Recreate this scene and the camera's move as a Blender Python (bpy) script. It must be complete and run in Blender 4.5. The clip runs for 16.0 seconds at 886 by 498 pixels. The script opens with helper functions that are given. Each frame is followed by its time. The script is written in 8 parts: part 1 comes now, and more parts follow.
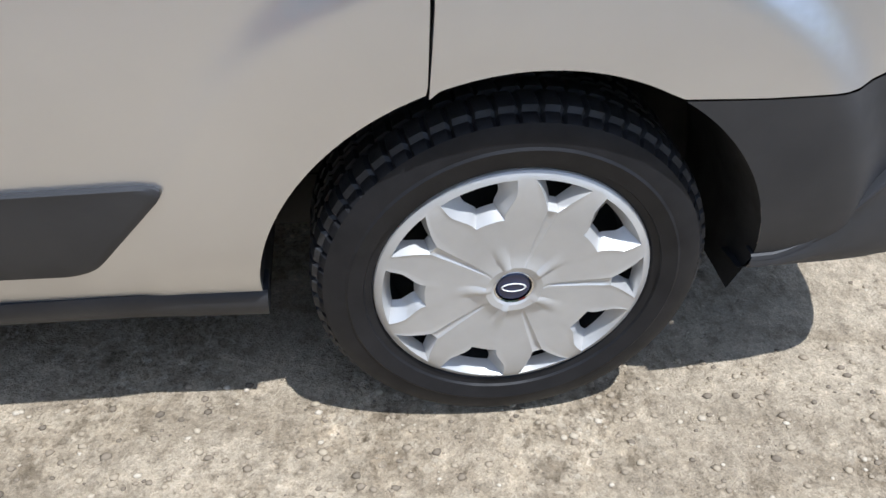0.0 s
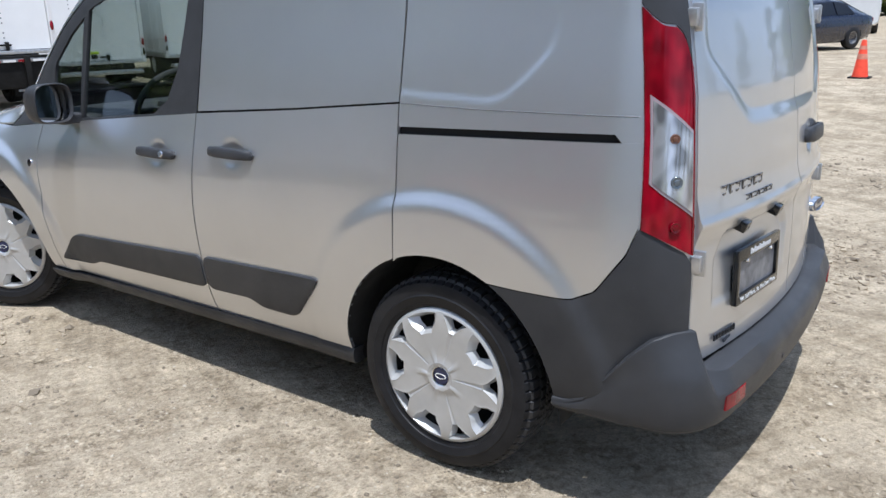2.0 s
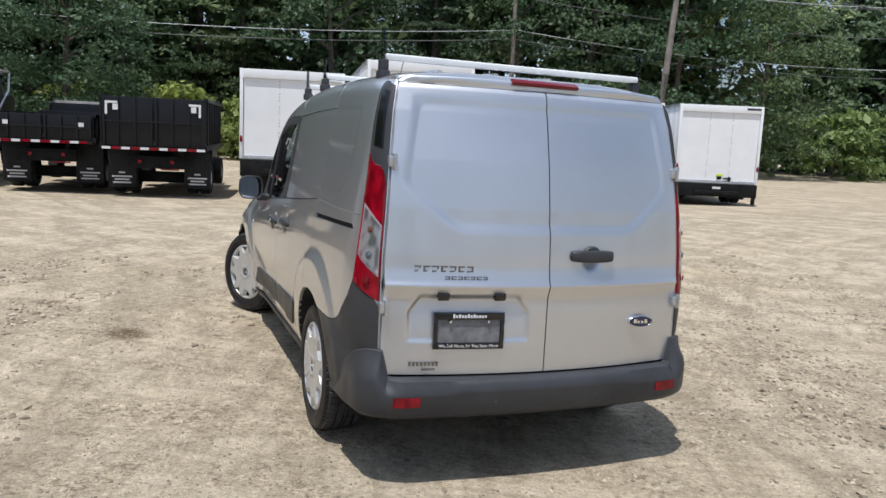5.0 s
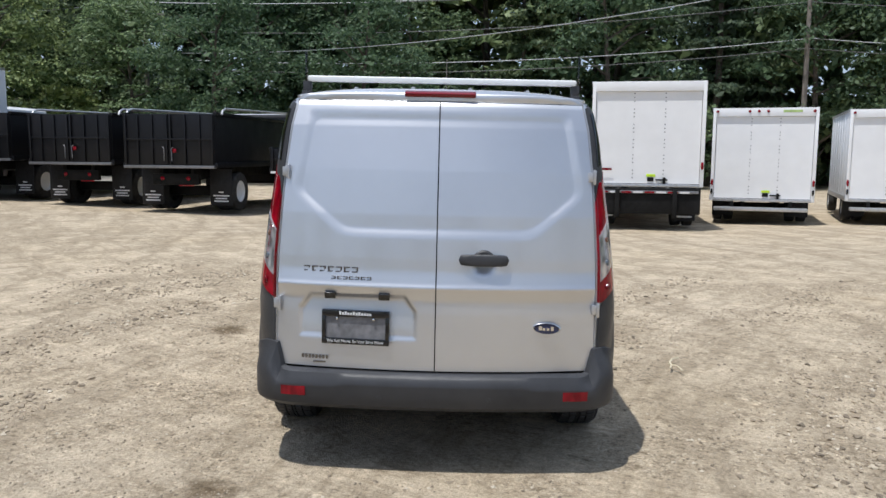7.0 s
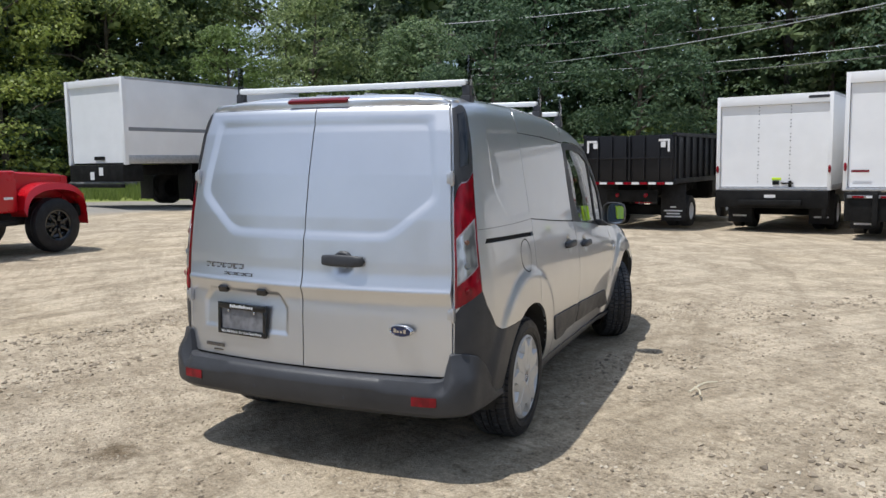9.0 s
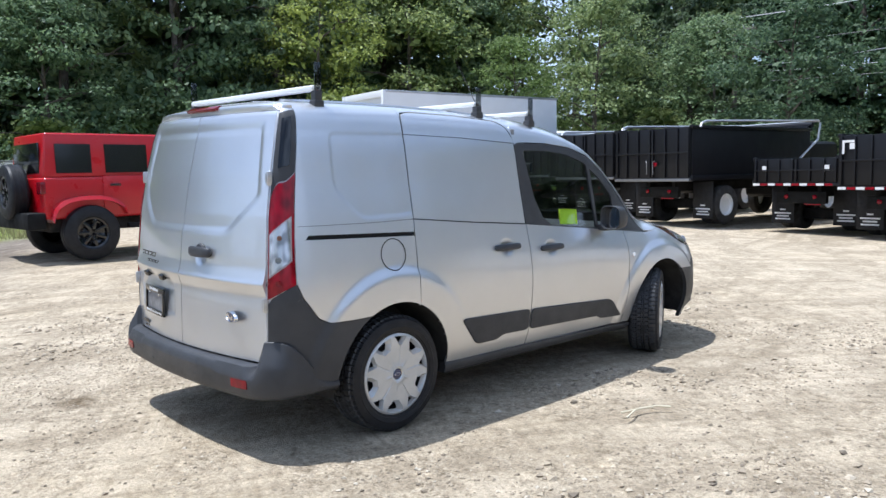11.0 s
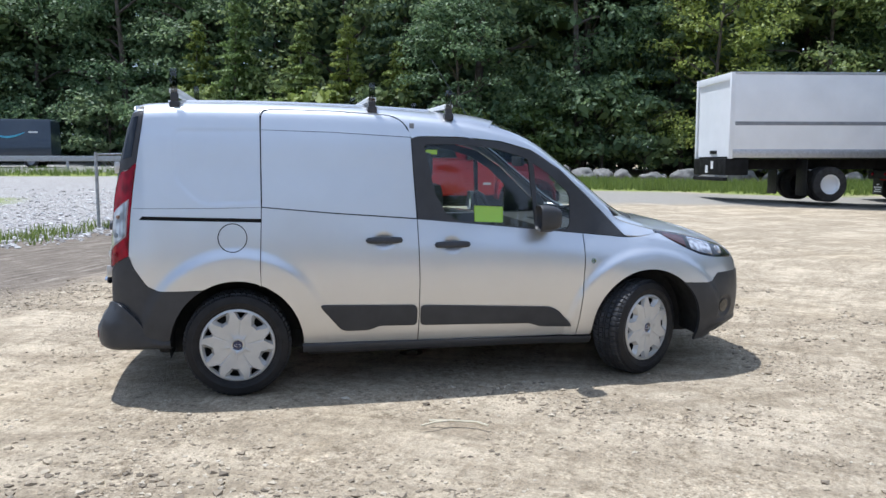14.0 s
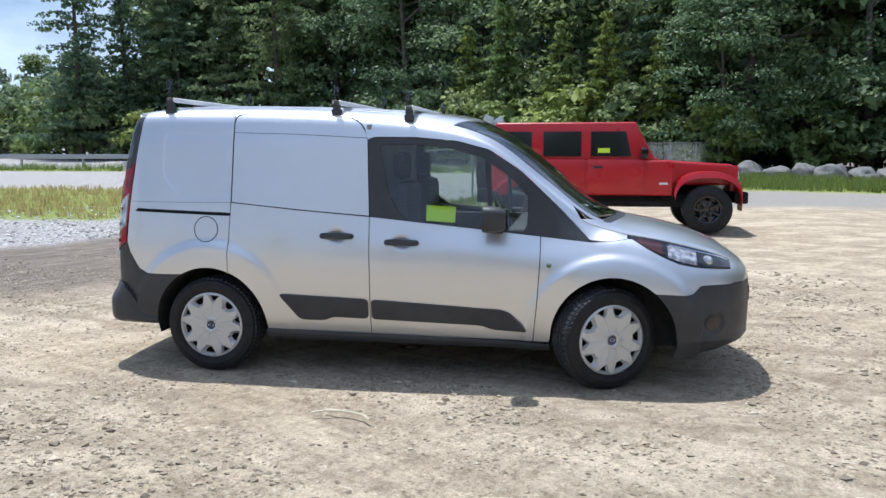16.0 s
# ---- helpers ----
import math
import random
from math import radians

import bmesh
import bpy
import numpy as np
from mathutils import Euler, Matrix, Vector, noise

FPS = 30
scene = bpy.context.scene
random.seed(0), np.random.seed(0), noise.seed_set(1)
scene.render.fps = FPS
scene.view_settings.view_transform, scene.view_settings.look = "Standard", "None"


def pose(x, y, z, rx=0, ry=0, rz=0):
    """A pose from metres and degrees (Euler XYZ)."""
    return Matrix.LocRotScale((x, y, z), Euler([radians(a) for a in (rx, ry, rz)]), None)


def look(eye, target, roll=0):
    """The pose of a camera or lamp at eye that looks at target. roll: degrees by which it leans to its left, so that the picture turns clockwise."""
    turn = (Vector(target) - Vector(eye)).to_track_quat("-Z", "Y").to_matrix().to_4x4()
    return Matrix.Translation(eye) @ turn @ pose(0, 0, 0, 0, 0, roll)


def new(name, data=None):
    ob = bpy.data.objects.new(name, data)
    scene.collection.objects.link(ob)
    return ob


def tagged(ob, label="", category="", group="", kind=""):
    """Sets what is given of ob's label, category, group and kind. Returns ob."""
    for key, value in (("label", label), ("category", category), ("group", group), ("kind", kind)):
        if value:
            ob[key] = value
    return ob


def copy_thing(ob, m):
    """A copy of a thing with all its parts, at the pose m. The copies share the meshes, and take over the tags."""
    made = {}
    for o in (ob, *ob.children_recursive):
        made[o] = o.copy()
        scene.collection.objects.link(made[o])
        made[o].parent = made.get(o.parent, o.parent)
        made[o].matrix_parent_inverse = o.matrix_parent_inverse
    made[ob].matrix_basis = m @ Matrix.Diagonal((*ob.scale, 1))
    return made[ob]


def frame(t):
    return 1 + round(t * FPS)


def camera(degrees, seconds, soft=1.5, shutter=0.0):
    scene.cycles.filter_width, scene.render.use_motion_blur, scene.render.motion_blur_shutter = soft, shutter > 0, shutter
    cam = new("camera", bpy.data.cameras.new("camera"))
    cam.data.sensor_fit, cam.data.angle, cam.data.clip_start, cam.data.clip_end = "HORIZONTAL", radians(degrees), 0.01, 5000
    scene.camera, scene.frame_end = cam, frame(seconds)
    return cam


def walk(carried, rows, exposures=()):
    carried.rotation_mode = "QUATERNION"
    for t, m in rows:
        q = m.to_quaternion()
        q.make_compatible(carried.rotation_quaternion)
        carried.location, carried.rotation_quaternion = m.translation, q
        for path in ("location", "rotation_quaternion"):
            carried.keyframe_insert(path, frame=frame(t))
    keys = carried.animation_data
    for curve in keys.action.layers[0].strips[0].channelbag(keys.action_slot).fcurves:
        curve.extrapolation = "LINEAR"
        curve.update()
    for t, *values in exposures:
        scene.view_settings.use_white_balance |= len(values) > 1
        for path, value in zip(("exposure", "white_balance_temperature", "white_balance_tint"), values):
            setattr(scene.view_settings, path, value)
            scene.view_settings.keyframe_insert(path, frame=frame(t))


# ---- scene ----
# ---- camera ----
cam = camera(58.5, 16.0)
PATH = [
    (0, (-0.249, -1.747, 1.198), (-0.025, -0.255, -0.115), 2.8),
    (0.5, (0.070, -2.035, 1.247), (-0.105, -0.408, 0.097), 2.1),
    (1, (0.490, -2.253, 1.308), (-0.084, -0.609, 0.324), -0.1),
    (1.5, (0.849, -2.518, 1.377), (0.001, -0.876, 0.614), -1.0),
    (2, (1.309, -2.675, 1.431), (0.200, -1.117, 0.845), -1.2),
    (2.5, (1.809, -2.743, 1.456), (0.505, -1.297, 0.998), -0.4),
    (3, (2.297, -2.776, 1.493), (0.847, -1.453, 1.111), 0.7),
    (3.5, (2.794, -2.693, 1.514), (1.225, -1.498, 1.184), 1.7),
    (3.7, (2.955, -2.616, 1.481), (1.340, -1.476, 1.174), 2.1),
    (6, (4.251, -0.748, 1.539), (2.302, -0.401, 1.253), 1.0),
    (6.5, (4.338, -0.317, 1.493), (2.360, -0.163, 1.242), 0.4),
    (7, (4.341, 0.095, 1.481), (2.355, 0.066, 1.241), 0.4),
    (7.5, (4.349, 0.570, 1.485), (2.375, 0.354, 1.251), 0.2),
    (8, (4.231, 1.064, 1.433), (2.287, 0.652, 1.206), -0.3),
    (8.5, (4.083, 1.577, 1.425), (2.190, 0.971, 1.203), -0.7),
    (9, (3.948, 2.108, 1.445), (2.124, 1.319, 1.229), -0.9),
    (9.2, (3.859, 2.295, 1.410), (2.064, 1.437, 1.200), -1.1),
    (11.3, (2.462, 4.361, 1.382), (1.181, 2.836, 1.192), -1.1),
    (11.5, (2.293, 4.525, 1.385), (1.075, 2.950, 1.195), -1.1),
    (12, (1.783, 4.821, 1.346), (0.728, 3.133, 1.149), -1.0),
    (12.5, (1.289, 5.087, 1.339), (0.393, 3.310, 1.136), -0.7),
    (13, (0.778, 5.307, 1.352), (0.042, 3.459, 1.144), -0.4),
    (13.5, (0.255, 5.494, 1.377), (-0.316, 3.589, 1.167), -0.3),
    (14, (-0.271, 5.699, 1.399), (-0.671, 3.751, 1.184), 0.0),
    (14.5, (-0.762, 5.800, 1.379), (-0.987, 3.826, 1.156), 0.2),
    (15, (-1.311, 5.845, 1.380), (-1.355, 3.858, 1.151), 0.3),
    (15.5, (-1.876, 5.878, 1.398), (-1.734, 3.896, 1.171), 0.2),
    (16, (-2.419, 5.805, 1.414), (-2.090, 3.845, 1.193), 0.1),]
EXPOSURES = [(0.0, 0.27, 5650, 10), (2.0, 0.10, 5650, 10), (3.5, -0.04, 5850, 10), (6.0, -0.12, 6050, 10), (9.0, -0.12, 6050, 10), (11.3, 0.44, 5600, 10), (12.5, 0.33, 5600, 10), (16.0, 0.24, 5700, 10)]
walk(cam, [(t, look(eye, target, roll)) for t, eye, target, roll in PATH], EXPOSURES)

# ---- daylight: high summer sun, open sky ----
SUN_DIR = Vector((0.205, -0.225, 1.0)).normalized()
sun_up = math.asin(SUN_DIR.z)
world = bpy.data.worlds.new("sky")
scene.world = world
world.use_nodes = True
wn = world.node_tree.nodes
wl = world.node_tree.links
sky = wn.new("ShaderNodeTexSky")
sky.sky_type = "NISHITA"
sky.sun_disc = False
sky.sun_elevation = sun_up
sky.sun_rotation = math.atan2(SUN_DIR.x, SUN_DIR.y)
sky.air_density, sky.dust_density, sky.ozone_density = 1.0, 1.5, 1.0
# thin white summer clouds over the blue
coord = wn.new("ShaderNodeTexCoord")
mapping = wn.new("ShaderNodeMapping")
mapping.inputs["Scale"].default_value = (1.0, 1.0, 2.6)
cloud = wn.new("ShaderNodeTexNoise")
cloud.inputs["Scale"].default_value = 2.2
cloud.inputs["Detail"].default_value = 7.0
cloud.inputs["Roughness"].default_value = 0.58
ramp = wn.new("ShaderNodeValToRGB")
ramp.color_ramp.elements[0].position = 0.40
ramp.color_ramp.elements[1].position = 0.62
mix = wn.new("ShaderNodeMix")
mix.data_type = "RGBA"
mix.inputs[7].default_value = (7.6, 8.8, 10.9, 1)
wl.new(coord.outputs["Generated"], mapping.inputs["Vector"])
wl.new(mapping.outputs["Vector"], cloud.inputs["Vector"])
wl.new(cloud.outputs["Fac"], ramp.inputs["Fac"])
wl.new(ramp.outputs["Color"], mix.inputs[0])
wl.new(sky.outputs["Color"], mix.inputs[6])
wl.new(mix.outputs[2], wn["Background"].inputs["Color"])
wn["Background"].inputs["Strength"].default_value = 0.098
sun = new("sun", bpy.data.lights.new("sun", "SUN"))
sun.data.energy, sun.data.angle, sun.data.color = 4.4, radians(0.55), (1.0, 0.95, 0.875)
sun.matrix_world = look(SUN_DIR * 60, (0, 0, 0))

# ---- materials ----
def principled(name, color, rough=0.5, metal=0.0, coat=0.0, spec=0.5):
    m = bpy.data.materials.new(name)
    m.use_nodes = True
    b = m.node_tree.nodes["Principled BSDF"]
    b.inputs["Base Color"].default_value = (*color, 1)
    b.inputs["Roughness"].default_value = rough
    b.inputs["Metallic"].default_value = metal
    b.inputs["Coat Weight"].default_value = coat
    b.inputs["Coat Roughness"].default_value = 0.05
    b.inputs["Specular IOR Level"].default_value = spec
    return m


def noise_node(m, scale, detail=4.0, rough=0.6, stretch=None):
    n, k = m.node_tree.nodes, m.node_tree.links
    t = n.new("ShaderNodeTexNoise")
    t.inputs["Scale"].default_value, t.inputs["Detail"].default_value, t.inputs["Roughness"].default_value = scale, detail, rough
    c = n.new("ShaderNodeTexCoord")
    if stretch:
        p = n.new("ShaderNodeMapping")
        p.inputs["Scale"].default_value = stretch
        k.new(c.outputs["Object"], p.inputs["Vector"])
        k.new(p.outputs["Vector"], t.inputs["Vector"])
    else:
        k.new(c.outputs["Object"], t.inputs["Vector"])
    return t


def ramp_node(m, source, stops):
    n, k = m.node_tree.nodes, m.node_tree.links
    r = n.new("ShaderNodeValToRGB")
    els = r.color_ramp.elements
    while len(els) < len(stops):
        els.new(0.5)
    for e, (p, c) in zip(els, stops):
        e.position = p
        e.color = (*c, 1) if isinstance(c, tuple) else (c, c, c, 1)
    k.new(source, r.inputs["Fac"])
    return r.outputs["Color"]


def mix_color(m, fac, a, b, mode="MIX"):
    n, k = m.node_tree.nodes, m.node_tree.links
    x = n.new("ShaderNodeMix")
    x.data_type, x.blend_type = "RGBA", mode
    for slot, v in ((0, fac), (6, a), (7, b)):
        if isinstance(v, (int, float)):
            x.inputs[slot].default_value = v
        elif isinstance(v, tuple):
            x.inputs[slot].default_value = (*v, 1)
        else:
            k.new(v, x.inputs[slot])
    return x.outputs[2]


def bump(m, source, strength, distance):
    n, k = m.node_tree.nodes, m.node_tree.links
    b = n.new("ShaderNodeBump")
    b.inputs["Strength"].default_value, b.inputs["Distance"].default_value = strength, distance
    k.new(source, b.inputs["Height"])
    k.new(b.outputs["Normal"], n["Principled BSDF"].inputs["Normal"])
    return b


def to(m, source, socket):
    m.node_tree.links.new(source, m.node_tree.nodes["Principled BSDF"].inputs[socket])


def worn(name, color, rough=0.5, metal=0.0, coat=0.0, vary=0.25, scale=6.0, grain=0.0, grain_scale=200.0, spec=0.5):
    """A surface with broad stains in its colour and gloss, and a fine grain."""
    m = principled(name, color, rough, metal, coat, spec)
    t = noise_node(m, scale, 6.0)
    dark = tuple(c * (1 - vary) for c in color)
    light = tuple(min(1.0, c * (1 + 0.5 * vary)) for c in color)
    to(m, ramp_node(m, t.outputs["Fac"], [(0.3, dark), (0.7, light)]), "Base Color")
    to(m, ramp_node(m, t.outputs["Fac"], [(0.3, min(1, rough * 1.25)), (0.7, rough * 0.85)]), "Roughness")
    if grain:
        g = noise_node(m, grain_scale, 2.0)
        bump(m, g.outputs["Fac"], grain, 0.002)
    return m


PAINT = principled("silver_metallic_paint", (0.66, 0.665, 0.68), 0.40, 0.90, 1.0)
_t = noise_node(PAINT, 3.0, 5.0)
to(PAINT, ramp_node(PAINT, _t.outputs["Fac"], [(0.3, (0.640, 0.646, 0.662)), (0.7, (0.675, 0.681, 0.698))]), "Base Color")
_f = noise_node(PAINT, 1400.0, 1.0)
to(PAINT, ramp_node(PAINT, _f.outputs["Fac"], [(0.3, 0.37), (0.7, 0.42)]), "Roughness")
BLACK_TRIM = worn("black_grained_plastic", (0.044, 0.045, 0.049), 0.44, vary=0.25, scale=5.0, grain=0.25, grain_scale=900.0, spec=0.40)
GLOSS_BLACK = principled("gloss_black_plastic", (0.008, 0.008, 0.009), 0.12, 0.0, 0.3)
# near-black that stands for shade in gaps and inside the body
SEAM = principled("shade_black", (0.008, 0.008, 0.008), 0.9)
UNDER = worn("dark_underbody", (0.022, 0.021, 0.020), 0.85, vary=0.4, scale=10)
TREAD = worn("dusty_tread_rubber", (0.030, 0.030, 0.032), 0.52, vary=0.4, scale=18.0, grain=0.3, grain_scale=300.0)
RUBBER = worn("tyre_rubber", (0.018, 0.018, 0.020), 0.45, vary=0.35, scale=14.0, grain=0.2, grain_scale=500.0, spec=0.25)
TRUCK_TYRE = worn("dusty_tyre_rubber", (0.035, 0.033, 0.031), 0.8, vary=0.4, scale=6.0)
CAP = worn("silver_painted_plastic", (0.56, 0.555, 0.54), 0.34, 0.35, 0.25, vary=0.10, scale=9.0)
CHROME = principled("chrome", (0.75, 0.75, 0.76), 0.12, 1.0)
STEEL = worn("grey_steel", (0.30, 0.30, 0.31), 0.45, 0.9, vary=0.3, scale=30)
BARE = worn("white_powder_coat", (0.80, 0.81, 0.80), 0.35, vary=0.06, scale=8)
RED_LENS = principled("red_lens", (0.23, 0.002, 0.012), 0.10, 0.0, 0.0, 0.35)
_v = noise_node(RED_LENS, 26.0, 1.0, stretch=(1.0, 1.0, 0.45))
to(RED_LENS, ramp_node(RED_LENS, _v.outputs["Fac"], [(0.30, (0.12, 0.001, 0.006)), (0.70, (0.32, 0.003, 0.015))]), "Base Color")
CLEAR_LENS = principled("clear_lens", (0.55, 0.55, 0.57), 0.10, 0.6, 0.6)
_v = noise_node(CLEAR_LENS, 38.0, 0.0, stretch=(1.0, 1.0, 0.5))
to(CLEAR_LENS, ramp_node(CLEAR_LENS, _v.outputs["Fac"], [(0.30, (0.26, 0.26, 0.27)), (0.62, (0.62, 0.62, 0.64))]), "Base Color")
AMBER = principled("amber_lens", (0.55, 0.16, 0.02), 0.1, 0.0, 0.5)
MIRROR = principled("mirror_glass", (0.9, 0.9, 0.9), 0.02, 1.0)


def glass(name, tint, rough=0.0):
    m = bpy.data.materials.new(name)
    m.use_nodes = True
    n, k = m.node_tree.nodes, m.node_tree.links
    n.remove(n["Principled BSDF"])
    clear = n.new("ShaderNodeBsdfTransparent")
    clear.inputs["Color"].default_value = (*tint, 1)
    gloss = n.new("ShaderNodeBsdfGlossy")
    gloss.inputs["Roughness"].default_value = rough
    facing = n.new("ShaderNodeLayerWeight")
    facing.inputs["Blend"].default_value = 0.5
    curve = n.new("ShaderNodeMath")
    curve.operation = "POWER"
    curve.inputs[1].default_value = 3.5
    k.new(facing.outputs["Facing"], curve.inputs[0])
    amount = n.new("ShaderNodeMath")
    amount.operation = "MULTIPLY_ADD"
    amount.inputs[1].default_value, amount.inputs[2].default_value = 0.85, 0.06
    k.new(curve.outputs[0], amount.inputs[0])
    mx = n.new("ShaderNodeMixShader")
    k.new(amount.outputs[0], mx.inputs["Fac"])
    k.new(clear.outputs["BSDF"], mx.inputs[1])
    k.new(gloss.outputs["BSDF"], mx.inputs[2])
    k.new(mx.outputs["Shader"], n["Material Output"].inputs["Surface"])
    return m


GLASS = glass("green_tinted_glass", (0.74, 0.81, 0.78))
DARK_GLASS = glass("tinted_screen_glass", (0.45, 0.49, 0.48))
WHITE_BOX = worn("white_box_paint", (0.86, 0.865, 0.87), 0.38, vary=0.06, scale=1.3)
WHITE_OLD = worn("white_truck_paint", (0.76, 0.77, 0.77), 0.35, coat=0.3, vary=0.06, scale=2.0)
BLACK_BODY = worn("black_steel_body_paint", (0.007, 0.007, 0.009), 0.40, vary=0.4, scale=2.0, spec=0.35)
CHASSIS = worn("dirty_black_chassis", (0.012, 0.012, 0.012), 0.65, vary=0.5, scale=4.0, spec=0.18)
ALUMINIUM = worn("brushed_aluminium", (0.60, 0.60, 0.61), 0.38, 0.85, vary=0.2, scale=20)
RED_PAINT = worn("red_car_paint", (0.46, 0.003, 0.010), 0.30, 0.0, 0.25, vary=0.06, scale=3)
CONE_ORANGE = worn("faded_orange_plastic", (0.85, 0.075, 0.03), 0.5, vary=0.15, scale=12)
CLOTH = worn("grey_seat_cloth", (0.045, 0.047, 0.052), 0.95, vary=0.3, scale=60, grain=0.4, grain_scale=700)
DASH = worn("dark_dashboard_plastic", (0.030, 0.031, 0.033), 0.6, vary=0.2, scale=20)
STICKER = principled("yellow_green_paper", (0.62, 0.86, 0.05), 0.6)
PALE_INK = principled("white_print", (0.75, 0.75, 0.75), 0.5)
DARK_INK = principled("dark_print", (0.03, 0.03, 0.035), 0.5)
BLUE_OVAL = principled("dark_blue_enamel", (0.015, 0.022, 0.075), 0.2, 0.0, 0.6)

# ---- mesh tools ----
def mesh_from(name, verts, faces, smooth=True, sharp=35.0):
    me = bpy.data.meshes.new(name)
    me.from_pydata([tuple(v) for v in verts], [], faces)
    me.validate()
    if smooth:
        me.shade_smooth()
        me.set_sharp_from_angle(angle=radians(sharp))
    return me


def add(name, verts, faces, mat, parent=None, label="", smooth=True, sharp=35.0):
    """One mesh object, under its thing where a parent is given."""
    ob = new(name, mesh_from(name, verts, faces, smooth, sharp))
    for one in (mat if isinstance(mat, (list, tuple)) else [mat]):
        ob.data.materials.append(one)
    if parent:
        ob.parent = parent
    return tagged(ob, label)


def part(name, bm, mat, parent=None, label="", smooth=True, sharp=35.0):
    """Links a bmesh as one mesh object under a thing or part."""
    me = bpy.data.meshes.new(name)
    bmesh.ops.recalc_face_normals(bm, faces=bm.faces)
    bm.to_mesh(me)
    bm.free()
    if smooth:
        me.shade_smooth()
        me.set_sharp_from_angle(angle=radians(sharp))
    ob = new(name, me)
    for one in (mat if isinstance(mat, (list, tuple)) else [mat]):
        me.materials.append(one)
    if parent:
        ob.parent = parent
    return tagged(ob, label)


def thing(name, label, category, group="", at=None):
    e = new(name)
    e.empty_display_size = 0.2
    if at is not None:
        e.matrix_world = at
    return tagged(e, label, category, group)


def box(bm, x0, x1, y0, y1, z0, z1, bevel=0.0, segments=2, m=None):
    """A bevelled block, added to bm."""
    r = bmesh.ops.create_cube(bm, size=1.0)
    vs = r["verts"]
    bmesh.ops.scale(bm, verts=vs, vec=(x1 - x0, y1 - y0, z1 - z0))
    bmesh.ops.translate(bm, verts=vs, vec=((x0 + x1) / 2, (y0 + y1) / 2, (z0 + z1) / 2))
    if bevel > 0:
        es = list({e for v in vs for e in v.link_edges})
        out = bmesh.ops.bevel(bm, geom=es, offset=bevel, segments=segments, affect="EDGES", profile=0.6)
        vs = list({v for f in out["faces"] for v in f.verts} | {v for v in vs if v.is_valid})
    if m is not None:
        bmesh.ops.transform(bm, matrix=m, verts=vs)
    return vs


def blk(name, mat, parent, x0, x1, y0, y1, z0, z1, bevel=0.01, label="", m=None):
    bm = bmesh.new()
    box(bm, x0, x1, y0, y1, z0, z1, bevel, 2, m)
    return part(name, bm, mat, parent, label)


def tube(bm, points, radius, sides=8, closed=False, caps=True):
    """A round bar through points, added to bm."""
    pts = [Vector(p) for p in points]
    rings = []
    n = len(pts)
    for i, p in enumerate(pts):
        a, b = (pts[(i - 1) % n], pts[(i + 1) % n]) if closed else (pts[max(0, i - 1)], pts[min(n - 1, i + 1)])
        d = (b - a).normalized()
        u = d.cross(Vector((0, 0, 1)))
        if u.length < 0.05:
            u = d.cross(Vector((1, 0, 0)))
        u.normalize()
        w = d.cross(u)
        r = radius[i] if isinstance(radius, (list, tuple)) else radius
        rings.append([bm.verts.new(p + r * (math.cos(2 * math.pi * k / sides) * u + math.sin(2 * math.pi * k / sides) * w)) for k in range(sides)])
    for i in range(n if closed else n - 1):
        a, b = rings[i], rings[(i + 1) % n]
        for k in range(sides):
            bm.faces.new((a[k], a[(k + 1) % sides], b[(k + 1) % sides], b[k]))
    if caps and not closed:
        bm.faces.new(rings[0][::-1])
        bm.faces.new(rings[-1])
    return rings


def lathe(profile, n=48, axis_y=True):
    """Verts and faces of a profile (radius, height) turned about the y axis (or z)."""
    verts, faces = [], []
    for r, h in profile:
        for k in range(n):
            a = 2 * math.pi * k / n
            verts.append((r * math.cos(a), h, r * math.sin(a)) if axis_y else (r * math.cos(a), r * math.sin(a), h))
    for i in range(len(profile) - 1):
        for k in range(n):
            faces.append((i * n + k, i * n + (k + 1) % n, (i + 1) * n + (k + 1) % n, (i + 1) * n + k))
    return verts, faces


def spline(knots, n):
    """A smooth curve through 2D or 3D knots, n points by even steps along it (Catmull-Rom)."""
    p = np.array(knots, float)
    if len(p) == 2:
        return p[0] + (p[1] - p[0]) * np.linspace(0, 1, n)[:, None]
    q = np.vstack([2 * p[0] - p[1], p, 2 * p[-1] - p[-2]])
    out = []
    for i in range(1, len(q) - 2):
        t = np.linspace(0, 1, 12, endpoint=False)[:, None]
        a, b, c, d = q[i - 1], q[i], q[i + 1], q[i + 2]
        out.append(0.5 * (2 * b + (c - a) * t + (2 * a - 5 * b + 4 * c - d) * t**2 + (3 * b - a - 3 * c + d) * t**3))
    return even(np.vstack(out + [p[-1:]]), n)


def even(points, n):
    """n points at even steps along a broken line."""
    p = np.array(points, float)
    s = np.r_[0, np.cumsum(np.linalg.norm(np.diff(p, axis=0), axis=1))]
    return np.stack([np.interp(np.linspace(0, s[-1], n), s, c) for c in p.T], 1)


def rounded(points, r, steps=5):
    """A broken line with its inner corners rounded."""
    p = [np.array(q, float) for q in points]
    out = [p[0]]
    for a, b, c in zip(p, p[1:], p[2:]):
        k = min(r, 0.45 * np.linalg.norm(a - b), 0.45 * np.linalg.norm(c - b))
        s, e = b + (a - b) / np.linalg.norm(a - b) * k, b + (c - b) / np.linalg.norm(c - b) * k
        for t in np.linspace(0, 1, steps):
            out.append((1 - t) ** 2 * s + 2 * t * (1 - t) * b + t * t * e)
    return np.array(out + [p[-1]])


